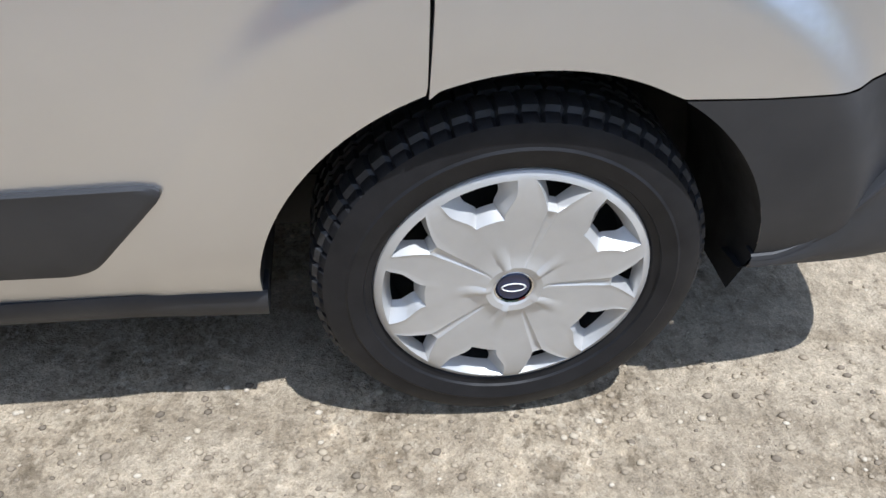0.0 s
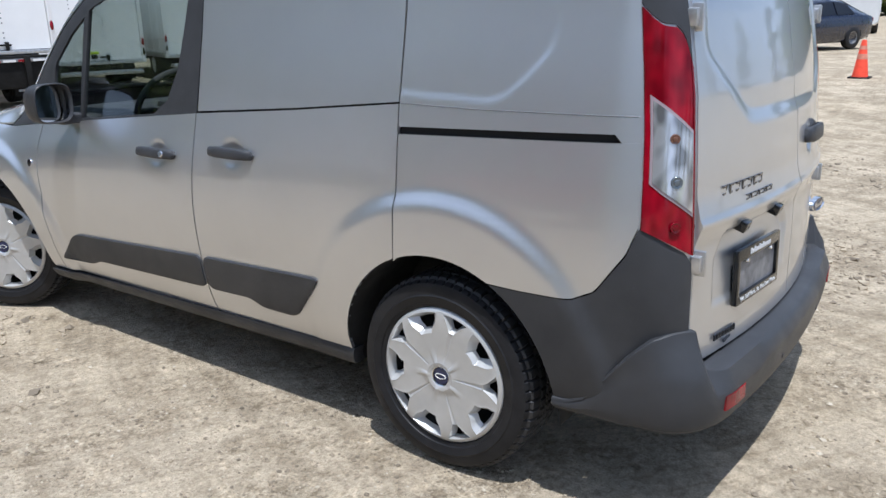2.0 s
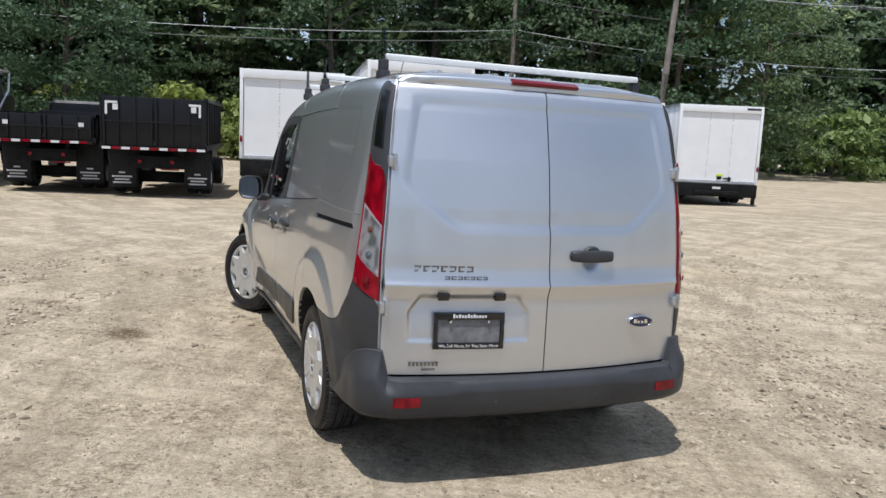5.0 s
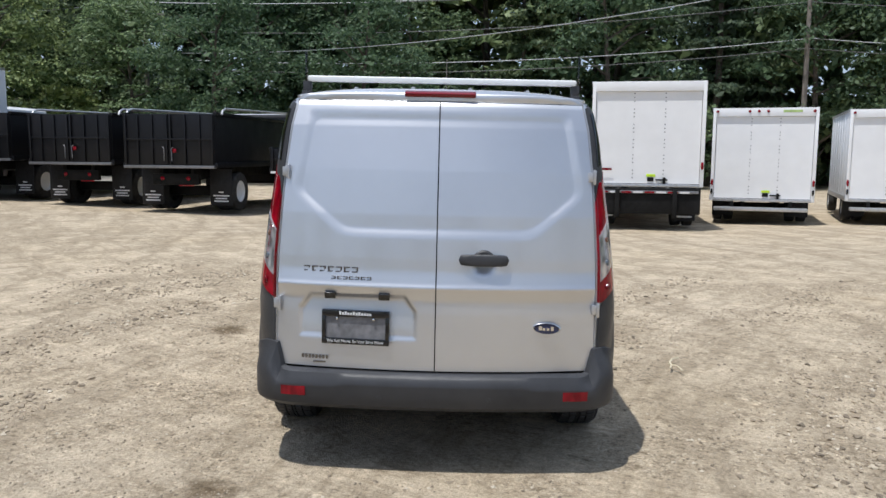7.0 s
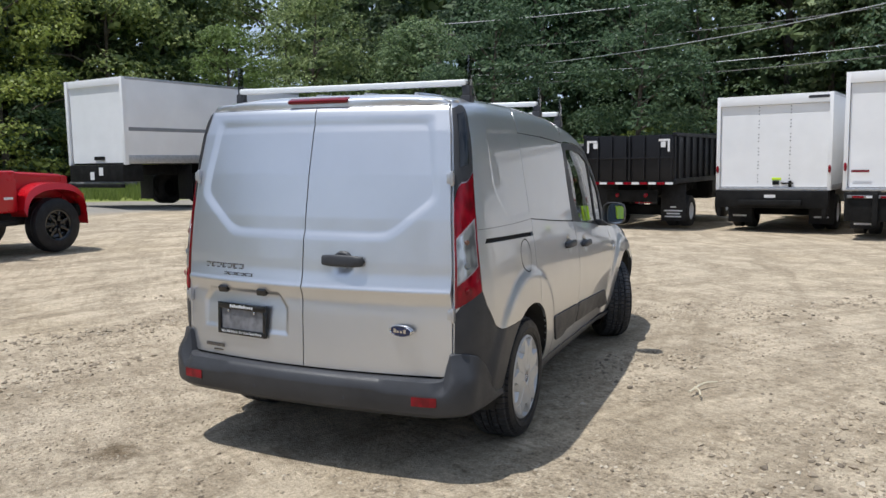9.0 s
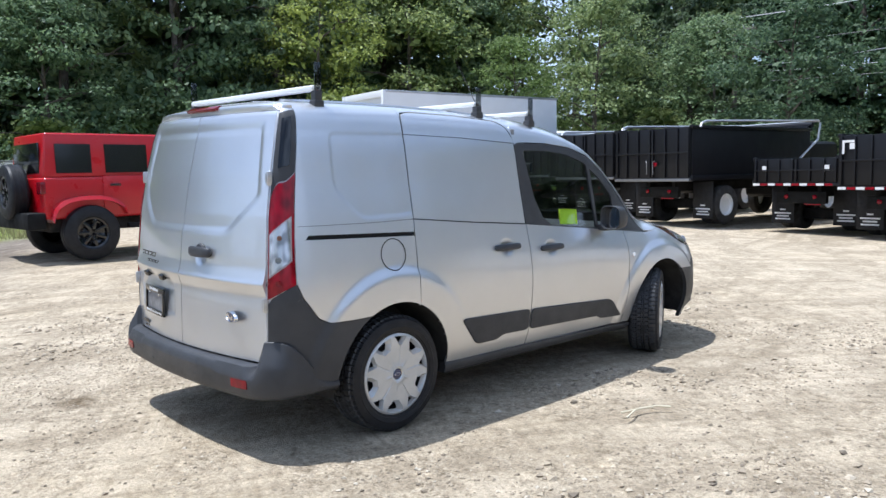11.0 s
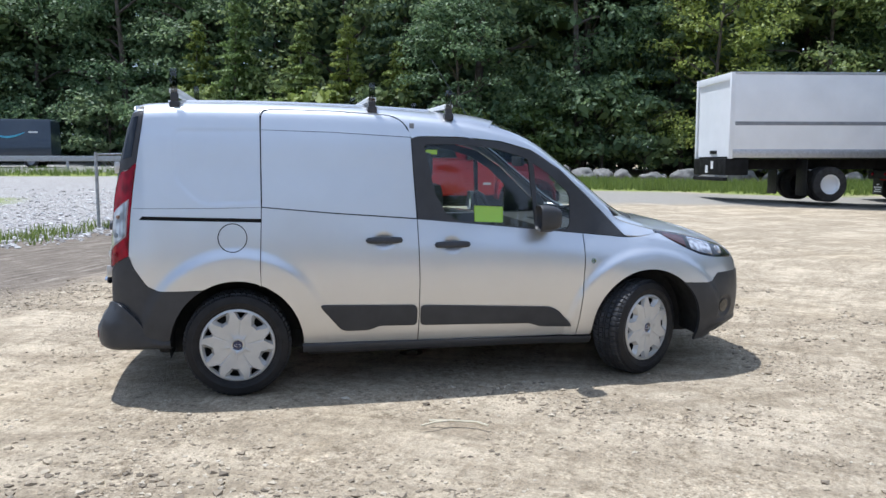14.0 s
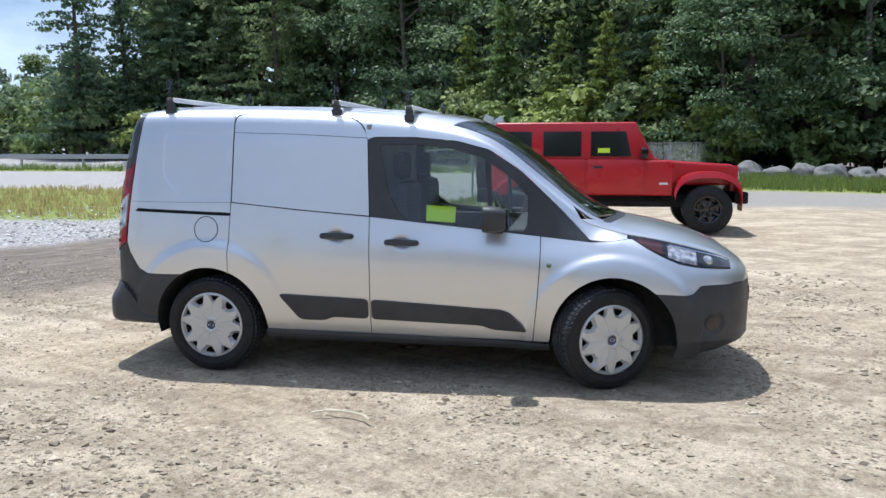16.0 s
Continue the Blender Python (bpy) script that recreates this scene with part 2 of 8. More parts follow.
def closed_round(points, r, steps=5):
    p = list(points)
    ring = rounded([((np.array(p[-1]) + np.array(p[0])) / 2)] + p + [((np.array(p[-1]) + np.array(p[0])) / 2)], r, steps)
    return ring[:-1]


def coons(low, high, near, far, n, m):
    """Grid (n, m, 2) between four broken lines: low and high run along the first index, near and far along the second."""
    lo, hi, ne, fa = even(low, n), even(high, n), even(near, m), even(far, m)
    u, v = np.linspace(0, 1, n)[:, None, None], np.linspace(0, 1, m)[None, :, None]
    ruled = (1 - v) * lo[:, None] + v * hi[:, None] + (1 - u) * ne[None] + u * fa[None]
    c = (1 - u) * (1 - v) * lo[0] + u * (1 - v) * lo[-1] + (1 - u) * v * hi[0] + u * v * hi[-1]
    return ruled - c


def sheet(grid3, inward, depth=0.012):
    """Verts and faces of a panel with turned-in edges from an (n, m, 3) grid."""
    n, m = grid3.shape[:2]
    verts = [tuple(p) for p in grid3.reshape(-1, 3)]
    faces = [(i * m + j, (i + 1) * m + j, (i + 1) * m + j + 1, i * m + j + 1) for i in range(n - 1) for j in range(m - 1)]
    loop = [(i, 0) for i in range(n)] + [(n - 1, j) for j in range(1, m)] + [(i, m - 1) for i in range(n - 2, -1, -1)] + [(0, j) for j in range(m - 2, 0, -1)]
    if depth:
        base = len(verts)
        for i, j in loop:
            p = grid3[i, j]
            d = inward(p) if callable(inward) else inward
            verts.append(tuple(p + np.array(d) * depth))
        k = len(loop)
        for a in range(k):
            b = (a + 1) % k
            faces.append((loop[a][0] * m + loop[a][1], loop[b][0] * m + loop[b][1], base + b, base + a))
    return verts, faces


def fixed_normals(ob):
    bm = bmesh.new()
    bm.from_mesh(ob.data)
    bmesh.ops.recalc_face_normals(bm, faces=bm.faces)
    bm.to_mesh(ob.data)
    bm.free()
    return ob


def lettering(name, text, size, mat, parent, m, depth=0.002, label="", wide=1.0):
    c = bpy.data.curves.new(name, "FONT")
    c.body, c.size, c.extrude, c.align_x, c.align_y, c.resolution_u = text, size, depth, "CENTER", "CENTER", 2
    tmp = bpy.data.objects.new("tmp_text", c)
    me = bpy.data.meshes.new_from_object(tmp)
    bpy.data.objects.remove(tmp)
    me.transform(Matrix.Diagonal((wide, 1, 1, 1)))
    me.transform(m)
    ob = new(name, me)
    me.materials.clear()
    me.materials.append(mat)
    ob.parent = parent
    return tagged(ob, label)


# ---- ground ----
def lift(x, y):
    """Height of the lot: level round the van, rising gently on one side, falling a little towards the trucks."""
    return -0.014 * max(-2.0, min(3.0, y)) + 0.028 * min(60.0, max(0.0, -y - 2.0)) + 0.012 * min(8.0, max(0.0, -y - 12.0)) - 0.030 * min(10.0, max(0.0, -x - 8.0))


def ground_z(x, y):
    r = math.hypot(x + 1.2, y)
    rough = 0.010 * noise.noise(Vector((x * 1.1, y * 1.1, 0))) + 0.006 * noise.noise(Vector((x * 3.7, y * 3.7, 5)))
    near = min(1.0, max(0.0, (r - 2.6) / 2.0))
    return lift(x, y) + rough * (0.25 + 0.75 * near) + 0.05 * noise.noise(Vector((x * 0.12, y * 0.12, 9))) * min(1.0, max(0.0, (r - 6) / 12))


def build_ground():
    rings = [0.0]
    step = 0.09
    while rings[-1] < 420:
        rings.append(rings[-1] + step)
        step = max(0.09, rings[-1] * 0.035) if rings[-1] > 6 else 0.09 + 0.02 * rings[-1]
    n = 220
    verts, faces = [], []
    for r in rings[1:]:
        for k in range(n):
            a = 2 * math.pi * k / n
            x, y = -1.2 + r * math.cos(a), r * math.sin(a)
            verts.append((x, y, ground_z(x, y)))
    verts.append((-1.2, 0, ground_z(-1.2, 0)))
    for i in range(len(rings) - 2):
        for k in range(n):
            faces.append((i * n + k, i * n + (k + 1) % n, (i + 1) * n + (k + 1) % n, (i + 1) * n + k))
    faces += [(len(verts) - 1, k, (k + 1) % n) for k in range(n)]
    return verts, faces


def zone(m, terms, wobble, softness):
    """A mask from half-planes (a, b, c): one where a x + b y + c is positive in all, with a wandering soft edge."""
    n, k = m.node_tree.nodes, m.node_tree.links
    sep = n.new("ShaderNodeSeparateXYZ")
    k.new(n.new("ShaderNodeTexCoord").outputs["Object"], sep.inputs["Vector"])
    wn_ = noise_node(m, 0.55, 5.0, 0.6)
    total = None
    for a, b, c in terms:
        ax = n.new("ShaderNodeMath")
        ax.operation = "MULTIPLY_ADD"
        ax.inputs[1].default_value, ax.inputs[2].default_value = a, c
        k.new(sep.outputs["X"], ax.inputs[0])
        by = n.new("ShaderNodeMath")
        by.operation = "MULTIPLY_ADD"
        by.inputs[1].default_value = b
        k.new(sep.outputs["Y"], by.inputs[0])
        k.new(ax.outputs[0], by.inputs[2])
        wob = n.new("ShaderNodeMath")
        wob.operation = "MULTIPLY_ADD"
        wob.inputs[1].default_value = wobble
        k.new(wn_.outputs["Fac"], wob.inputs[0])
        k.new(by.outputs[0], wob.inputs[2])
        rng_ = n.new("ShaderNodeMapRange")
        rng_.interpolation_type = "SMOOTHSTEP"
        rng_.inputs["From Min"].default_value = wobble * 0.5 - softness
        rng_.inputs["From Max"].default_value = wobble * 0.5 + softness
        k.new(wob.outputs[0], rng_.inputs["Value"])
        if total is None:
            total = rng_.outputs["Result"]
        else:
            mul = n.new("ShaderNodeMath")
            mul.operation = "MULTIPLY"
            k.new(total, mul.inputs[0])
            k.new(rng_.outputs["Result"], mul.inputs[1])
            total = mul.outputs[0]
    return total


def voronoi(m, scale, rand=1.0):
    n, k = m.node_tree.nodes, m.node_tree.links
    v = n.new("ShaderNodeTexVoronoi")
    v.inputs["Scale"].default_value, v.inputs["Randomness"].default_value = scale, rand
    k.new(n.new("ShaderNodeTexCoord").outputs["Object"], v.inputs["Vector"])
    return v


FENCE = (0.887, -0.462, -7.41)
INSIDE = (-0.887, 0.462, 7.41)
DIRT = principled("sandy_gravel_lot", (0.42, 0.36, 0.27), 0.95, spec=0.15)
_n1 = noise_node(DIRT, 0.30, 7.0, 0.60)
_n2 = noise_node(DIRT, 6.0, 9.0, 0.72)
_n3 = noise_node(DIRT, 55.0, 5.0, 0.7)
_n5 = noise_node(DIRT, 260.0, 3.0, 0.7)
_n6 = noise_node(DIRT, 1.6, 8.0, 0.66)
_v1 = voronoi(DIRT, 75.0)
_v2 = voronoi(DIRT, 36.0)
DUST, LOAM = (0.58, 0.495, 0.380), (0.29, 0.238, 0.172)
_c = ramp_node(DIRT, _n1.outputs["Fac"], [(0.30, (0.42, 0.340, 0.232)), (0.45, (0.51, 0.432, 0.325)), (0.60, (0.50, 0.428, 0.330)), (0.74, (0.40, 0.342, 0.262))])
# sweeping tyre tracks, in arcs about two turning points
_tracks = []
for _cx, _cy, _sr, _sa, _seed in ((7.5, 16.0, 3.4, 3.0, 0.0), (-22.0, 14.0, 3.0, 4.5, 5.0), (-3.0, -34.0, 2.6, 6.0, 9.0), (7.5, 16.0, 15.0, 26.0, 3.0), (-22.0, 14.0, 17.0, 40.0, 7.0)):
    _nd, _lk = DIRT.node_tree.nodes, DIRT.node_tree.links
    _warp = noise_node(DIRT, 0.35, 2.0)
    _add = _nd.new("ShaderNodeVectorMath")
    _add.operation = "MULTIPLY_ADD"
    _add.inputs[1].default_value = (0.7, 0.7, 0.0)
    _lk.new(_warp.outputs["Color"], _add.inputs[0])
    _lk.new(_nd.new("ShaderNodeTexCoord").outputs["Object"], _add.inputs[2])
    _off = _nd.new("ShaderNodeVectorMath")
    _off.operation = "SUBTRACT"
    _off.inputs[1].default_value = (_cx + 0.35, _cy + 0.35, 0)
    _lk.new(_add.outputs["Vector"], _off.inputs[0])
    _len = _nd.new("ShaderNodeVectorMath")
    _len.operation = "LENGTH"
    _lk.new(_off.outputs["Vector"], _len.inputs[0])
    _sep = _nd.new("ShaderNodeSeparateXYZ")
    _lk.new(_off.outputs["Vector"], _sep.inputs["Vector"])
    _ang = _nd.new("ShaderNodeMath")
    _ang.operation = "ARCTAN2"
    _lk.new(_sep.outputs["Y"], _ang.inputs[0])
    _lk.new(_sep.outputs["X"], _ang.inputs[1])
    _com = _nd.new("ShaderNodeCombineXYZ")
    _com.inputs["Z"].default_value = _seed
    for _src, _k, _slot in ((_len.outputs["Value"], _sr, "X"), (_ang.outputs[0], _sa, "Y")):
        _mul = _nd.new("ShaderNodeMath")
        _mul.operation = "MULTIPLY"
        _mul.inputs[1].default_value = _k
        _lk.new(_src, _mul.inputs[0])
        _lk.new(_mul.outputs[0], _com.inputs[_slot])
    _t = _nd.new("ShaderNodeTexNoise")
    _t.inputs["Scale"].default_value, _t.inputs["Detail"].default_value, _t.inputs["Roughness"].default_value = 1.0, 6.0, 0.60
    _lk.new(_com.outputs["Vector"], _t.inputs["Vector"])
    _tracks.append(_t.outputs["Fac"])
# pale dust pressed along the tracks, darker churned sand between them
for _f in _tracks[:3]:
    _f = mix_color(DIRT, 0.35, _f, _n6.outputs["Fac"])
    _c = mix_color(DIRT, ramp_node(DIRT, _f, [(0.40, 0.85), (0.505, 0.0)]), _c, LOAM)
    _c = mix_color(DIRT, ramp_node(DIRT, _f, [(0.53, 0.0), (0.63, 0.60)]), _c, DUST)
# fine darker and lighter streaks left by the tread along the tracks
for _f in _tracks[3:]:
    _c = mix_color(DIRT, 1.0, _c, ramp_node(DIRT, _f, [(0.32, (0.76, 0.74, 0.71)), (0.44, (0.96, 0.955, 0.95)), (0.56, (1.02, 1.02, 1.02)), (0.68, (1.12, 1.12, 1.11))]), "MULTIPLY")
# churned patches where small gravel and clods lie open
_ch = mix_color(DIRT, 0.45, _n6.outputs["Fac"], _tracks[1])
_stony = ramp_node(DIRT, _ch, [(0.40, 1.0), (0.53, 0.12)])
_c = mix_color(DIRT, 1.0, _c, ramp_node(DIRT, _n2.outputs["Fac"], [(0.30, 0.80), (0.48, 1.0), (0.70, 1.10)]), "MULTIPLY")
_c = mix_color(DIRT, 1.0, _c, ramp_node(DIRT, _n3.outputs["Fac"], [(0.28, 0.70), (0.50, 1.0), (0.74, 1.24)]), "MULTIPLY")
_c = mix_color(DIRT, 1.0, _c, ramp_node(DIRT, _n5.outputs["Fac"], [(0.30, 0.72), (0.50, 1.0), (0.72, 1.26)]), "MULTIPLY")
_grit = ramp_node(DIRT, _v1.outputs["Color"], [(0.12, (0.20, 0.165, 0.12)), (0.32, (0.37, 0.31, 0.23)), (0.70, (0.48, 0.410, 0.312)), (0.92, (0.66, 0.59, 0.48))])
_grit2 = ramp_node(DIRT, _v2.outputs["Color"], [(0.12, (0.23, 0.19, 0.14)), (0.32, (0.40, 0.335, 0.245)), (0.70, (0.48, 0.410, 0.312)), (0.92, (0.60, 0.54, 0.44))])
_grit = mix_color(DIRT, 0.4, _grit, _grit2)
_gm = DIRT.node_tree.nodes.new("ShaderNodeMath")
_gm.operation = "MULTIPLY"
_gm.inputs[1].default_value = 0.75
DIRT.node_tree.links.new(_stony, _gm.inputs[0])
_c = mix_color(DIRT, _gm.outputs[0], _c, _grit)
# crumbs and clods: shaded and lit sides painted in, crisp-edged, thickest in churned patches
_cm = DIRT.node_tree.nodes.new("ShaderNodeMath")
_cm.operation = "MULTIPLY_ADD"
_cm.inputs[1].default_value, _cm.inputs[2].default_value = 0.70, 0.26
DIRT.node_tree.links.new(_stony, _cm.inputs[0])
_clods = []
for _fs, _fd in ((11.0, 0.70), (24.0, 0.58), (52.0, 0.56), (120.0, 0.60)):
    _fl = noise_node(DIRT, _fs, 4.0, 0.66, (1.0, 0.82, 1.0))
    _clods.append(_fl.outputs["Fac"])
    _fc = ramp_node(DIRT, _fl.outputs["Fac"], [(0.37, (_fd, _fd * 0.97, _fd * 0.93)), (0.45, (1.0, 1.0, 1.0)), (0.56, (1.02, 1.02, 1.02)), (0.64, (1.26, 1.25, 1.24))])
    _c = mix_color(DIRT, _cm.outputs[0], _c, mix_color(DIRT, 1.0, _c, _fc, "MULTIPLY"))
# the sand's own ochre
_c = mix_color(DIRT, 1.0, _c, (1.015, 1.0, 0.962), "MULTIPLY")
# dark oil stains soaked into the sand
for _sx, _sy, _sr in ((-2.03, -1.76, 0.17), (-3.10, -2.35, 0.10), (1.05, -0.98, 0.12)):
    _dist = DIRT.node_tree.nodes.new("ShaderNodeVectorMath")
    _dist.operation = "DISTANCE"
    _dist.inputs[1].default_value = (_sx, _sy, 0.0)
    DIRT.node_tree.links.new(DIRT.node_tree.nodes.new("ShaderNodeTexCoord").outputs["Object"], _dist.inputs[0])
    _wob = DIRT.node_tree.nodes.new("ShaderNodeMath")
    _wob.operation = "MULTIPLY_ADD"
    _wob.inputs[1].default_value = 0.28
    DIRT.node_tree.links.new(_n2.outputs["Fac"], _wob.inputs[0])
    DIRT.node_tree.links.new(_dist.outputs["Value"], _wob.inputs[2])
    _c = mix_color(DIRT, 1.0, _c, ramp_node(DIRT, _wob.outputs[0], [(_sr * 0.6 + 0.12, (0.42, 0.38, 0.33)), (_sr + 0.17, (1.0, 1.0, 1.0))]), "MULTIPLY")
# grey hard road, white crushed stone beyond the fence, grass
_road = zone(DIRT, [(0, -1, -13.6), (0, 1, 18.6), (-1, 0, -1.5), INSIDE], 1.6, 0.8)
_c = mix_color(DIRT, _road, _c, ramp_node(DIRT, _n3.outputs["Fac"], [(0.3, (0.19, 0.178, 0.158)), (0.7, (0.40, 0.372, 0.325))]))
_earth = zone(DIRT, [(0.887, -0.462, -3.4), (0, -1, -0.2)], 1.8, 0.7)
_soil = mix_color(DIRT, 0.5, mix_color(DIRT, 0.5, _n3.outputs["Fac"], _n2.outputs["Fac"]), _tracks[4])
_c = mix_color(DIRT, _earth, _c, ramp_node(DIRT, _soil, [(0.38, (0.085, 0.068, 0.052)), (0.47, (0.17, 0.140, 0.112)), (0.54, (0.23, 0.195, 0.155)), (0.64, (0.40, 0.350, 0.285))]))
_white = zone(DIRT, [FENCE, (0, -1, -4.5)], 1.2, 0.5)
_c = mix_color(DIRT, _white, _c, ramp_node(DIRT, _v2.outputs["Color"], [(0.1, (0.15, 0.14, 0.13)), (0.45, (0.33, 0.31, 0.29)), (0.9, (0.54, 0.515, 0.485))]))
GRASS_RAMP = ramp_node(DIRT, _n2.outputs["Fac"], [(0.32, (0.30, 0.26, 0.13)), (0.46, (0.20, 0.24, 0.06)), (0.65, (0.26, 0.31, 0.07))])
for terms in ([(0, -1, -18.6), (0, 1, 26.5), (-1, 0, -5.0), INSIDE], [FENCE, (0, -1, -8.6), (0, 1, 17.0), (1, 0, -6.6)], [FENCE, (0, -1, -29), (0, 1, 33.0)], [(0.55, -1, -11.4), (0, 1, 15.2), (1, 0, 3.2), (-1, 0, 0.6), INSIDE]):
    _c = mix_color(DIRT, zone(DIRT, terms, 2.2, 0.6), _c, GRASS_RAMP)
to(DIRT, _c, "Base Color")
_h = mix_color(DIRT, 0.45, _n3.outputs["Fac"], _n2.outputs["Fac"])
_h = mix_color(DIRT, 0.30, _h, _tracks[0])
_h = mix_color(DIRT, 0.15, _h, _tracks[3])
_h = mix_color(DIRT, 0.10, _h, _n5.outputs["Fac"])
_hs = mix_color(DIRT, 0.45, _h, mix_color(DIRT, 0.5, _v1.outputs["Distance"], _v2.outputs["Distance"]))
_hs = mix_color(DIRT, 0.45, _hs, mix_color(DIRT, 0.5, _clods[1], _clods[2]))
_h = mix_color(DIRT, _gm.outputs[0], _h, _hs)
bump(DIRT, _h, 1.0, 0.050)
ground = add("ground", *build_ground(), DIRT, None, "pale sandy gravel yard with tyre tracks and loose stones", sharp=180)
tagged(ground, category="ground", kind="structure")

# ---- the van: rear axle over the origin, nose towards -x ----
# cross-sections from the sill over the flank and the roof edge to the middle: (half width, height)
SECTIONS = {
    0.62: [(0.74, 0.22), (0.82, 0.40), (0.85, 0.65), (0.85, 0.85), (0.815, 1.10), (0.775, 1.35), (0.730, 1.58), (0.66, 1.70), (0.42, 1.748), (0, 1.757)],
    0.50: [(0.80, 0.22), (0.862, 0.40), (0.882, 0.65), (0.880, 0.85), (0.848, 1.10), (0.806, 1.35), (0.762, 1.60), (0.695, 1.735), (0.44, 1.778), (0, 1.787)],
    0.00: [(0.80, 0.22), (0.866, 0.40), (0.894, 0.65), (0.892, 0.85), (0.858, 1.10), (0.815, 1.35), (0.770, 1.60), (0.700, 1.745), (0.44, 1.790), (0, 1.802)],
    -0.6: [(0.80, 0.22), (0.866, 0.40), (0.896, 0.65), (0.893, 0.85), (0.856, 1.10), (0.812, 1.35), (0.768, 1.60), (0.698, 1.735), (0.44, 1.780), (0, 1.793)],
    -1.1: [(0.80, 0.22), (0.864, 0.40), (0.896, 0.65), (0.890, 0.85), (0.846, 1.08), (0.806, 1.33), (0.764, 1.585), (0.695, 1.705), (0.44, 1.758), (0, 1.775)],
    -1.6: [(0.80, 0.22), (0.862, 0.40), (0.894, 0.65), (0.886, 0.85), (0.838, 1.03), (0.798, 1.29), (0.752, 1.550), (0.680, 1.640), (0.44, 1.712), (0, 1.742)],
    -1.9: [(0.80, 0.22), (0.860, 0.40), (0.893, 0.65), (0.884, 0.84), (0.832, 1.00), (0.796, 1.22), (0.748, 1.470), (0.680, 1.535), (0.44, 1.605), (0, 1.640)],
    -2.2: [(0.80, 0.22), (0.860, 0.40), (0.893, 0.65), (0.882, 0.82), (0.828, 0.965), (0.802, 1.08), (0.762, 1.245), (0.700, 1.310), (0.44, 1.395), (0, 1.430)],
    -2.5: [(0.80, 0.22), (0.862, 0.40), (0.894, 0.62), (0.880, 0.78), (0.828, 0.905), (0.793, 0.955), (0.748, 1.008), (0.68, 1.075), (0.44, 1.150), (0, 1.180)],
    -2.7: [(0.80, 0.22), (0.862, 0.40), (0.894, 0.60), (0.882, 0.76), (0.845, 0.875), (0.800, 0.935), (0.735, 0.972), (0.62, 1.005), (0.40, 1.045), (0, 1.070)],
    -3.0: [(0.80, 0.22), (0.855, 0.38), (0.880, 0.55), (0.868, 0.70), (0.835, 0.810), (0.790, 0.870), (0.715, 0.915), (0.60, 0.950), (0.38, 0.985), (0, 1.000)],
    -3.2: [(0.74, 0.215), (0.815, 0.36), (0.840, 0.52), (0.828, 0.66), (0.795, 0.765), (0.745, 0.830), (0.665, 0.870), (0.56, 0.900), (0.36, 0.932), (0, 0.948)],
    -3.35: [(0.64, 0.22), (0.725, 0.35), (0.755, 0.50), (0.745, 0.64), (0.710, 0.735), (0.660, 0.790), (0.590, 0.825), (0.50, 0.850), (0.32, 0.875), (0, 0.888)],
    -3.47: [(0.50, 0.235), (0.585, 0.34), (0.615, 0.48), (0.605, 0.62), (0.575, 0.700), (0.530, 0.745), (0.475, 0.772), (0.40, 0.790), (0.26, 0.808), (0, 0.815)],
    -3.54: [(0.36, 0.26), (0.420, 0.34), (0.440, 0.46), (0.435, 0.59), (0.415, 0.660), (0.380, 0.700), (0.340, 0.722), (0.28, 0.735), (0.18, 0.747), (0, 0.752)],
    -3.575: [(0.20, 0.29), (0.235, 0.35), (0.250, 0.45), (0.250, 0.56), (0.235, 0.620), (0.215, 0.650), (0.190, 0.668), (0.16, 0.680), (0.10, 0.690), (0, 0.695)],
}
_xs = np.array(sorted(SECTIONS))
_ctrl = np.array([[(y - 0.013 * min(1.0, y / 0.6), z) for y, z in SECTIONS[x]] for x in sorted(SECTIONS)])
_cache, _rail = {}, {}


def section(x):
    """The fine cross-section at x, as an array of (half width, height)."""
    key = round(float(x), 4)
    if key not in _cache:
        x = min(max(key, _xs[0]), _xs[-1])
        i = int(np.clip(np.searchsorted(_xs, x) - 1, 0, len(_xs) - 2))
        h = _xs[i + 1] - _xs[i]
        t = (x - _xs[i]) / h
        a, b = _ctrl[i], _ctrl[i + 1]
        da = (_ctrl[i + 1] - _ctrl[max(0, i - 1)]) / (_xs[i + 1] - _xs[max(0, i - 1)])
        db = (_ctrl[min(len(_xs) - 1, i + 2)] - _ctrl[i]) / (_xs[min(len(_xs) - 1, i + 2)] - _xs[i])
        c = (2 * t**3 - 3 * t**2 + 1) * a + (t**3 - 2 * t**2 + t) * h * da + (-2 * t**3 + 3 * t**2) * b + (t**3 - t**2) * h * db
        _rail[key] = (float(c[7][0]), float(c[7][1]))
        _cache[key] = spline([tuple(p) for p in c], 160)
    return _cache[key]


AXLES = (0.0, -2.662)


def flank(x, z):
    """Half width of the body's side at x, z, with the swollen wheel arches."""
    s = section(x)
    y = float(np.interp(z, np.maximum.accumulate(s[:, 1]), s[:, 0]))
    for ax in AXLES:
        r = math.hypot(x - ax, (0.97 if ax == 0.0 else 1.05) * (z - 0.305))
        if z > 0.2 and x > -3.2:
            t = min(1.0, max(0.0, (0.592 - r) / 0.058))
            fade = min(1.0, max(0.0, (x + 0.52) / 0.40)) if ax == 0.0 else 1.0
            y += 0.019 * t * t * (3 - 2 * t) * (0.25 + 0.75 * fade)
    return y


def crown(x, y):
    """Height of the roof, windscreen or bonnet at x, y."""
    s = section(x)[::-1]
    return float(np.interp(abs(y), s[:, 0], s[:, 1]))


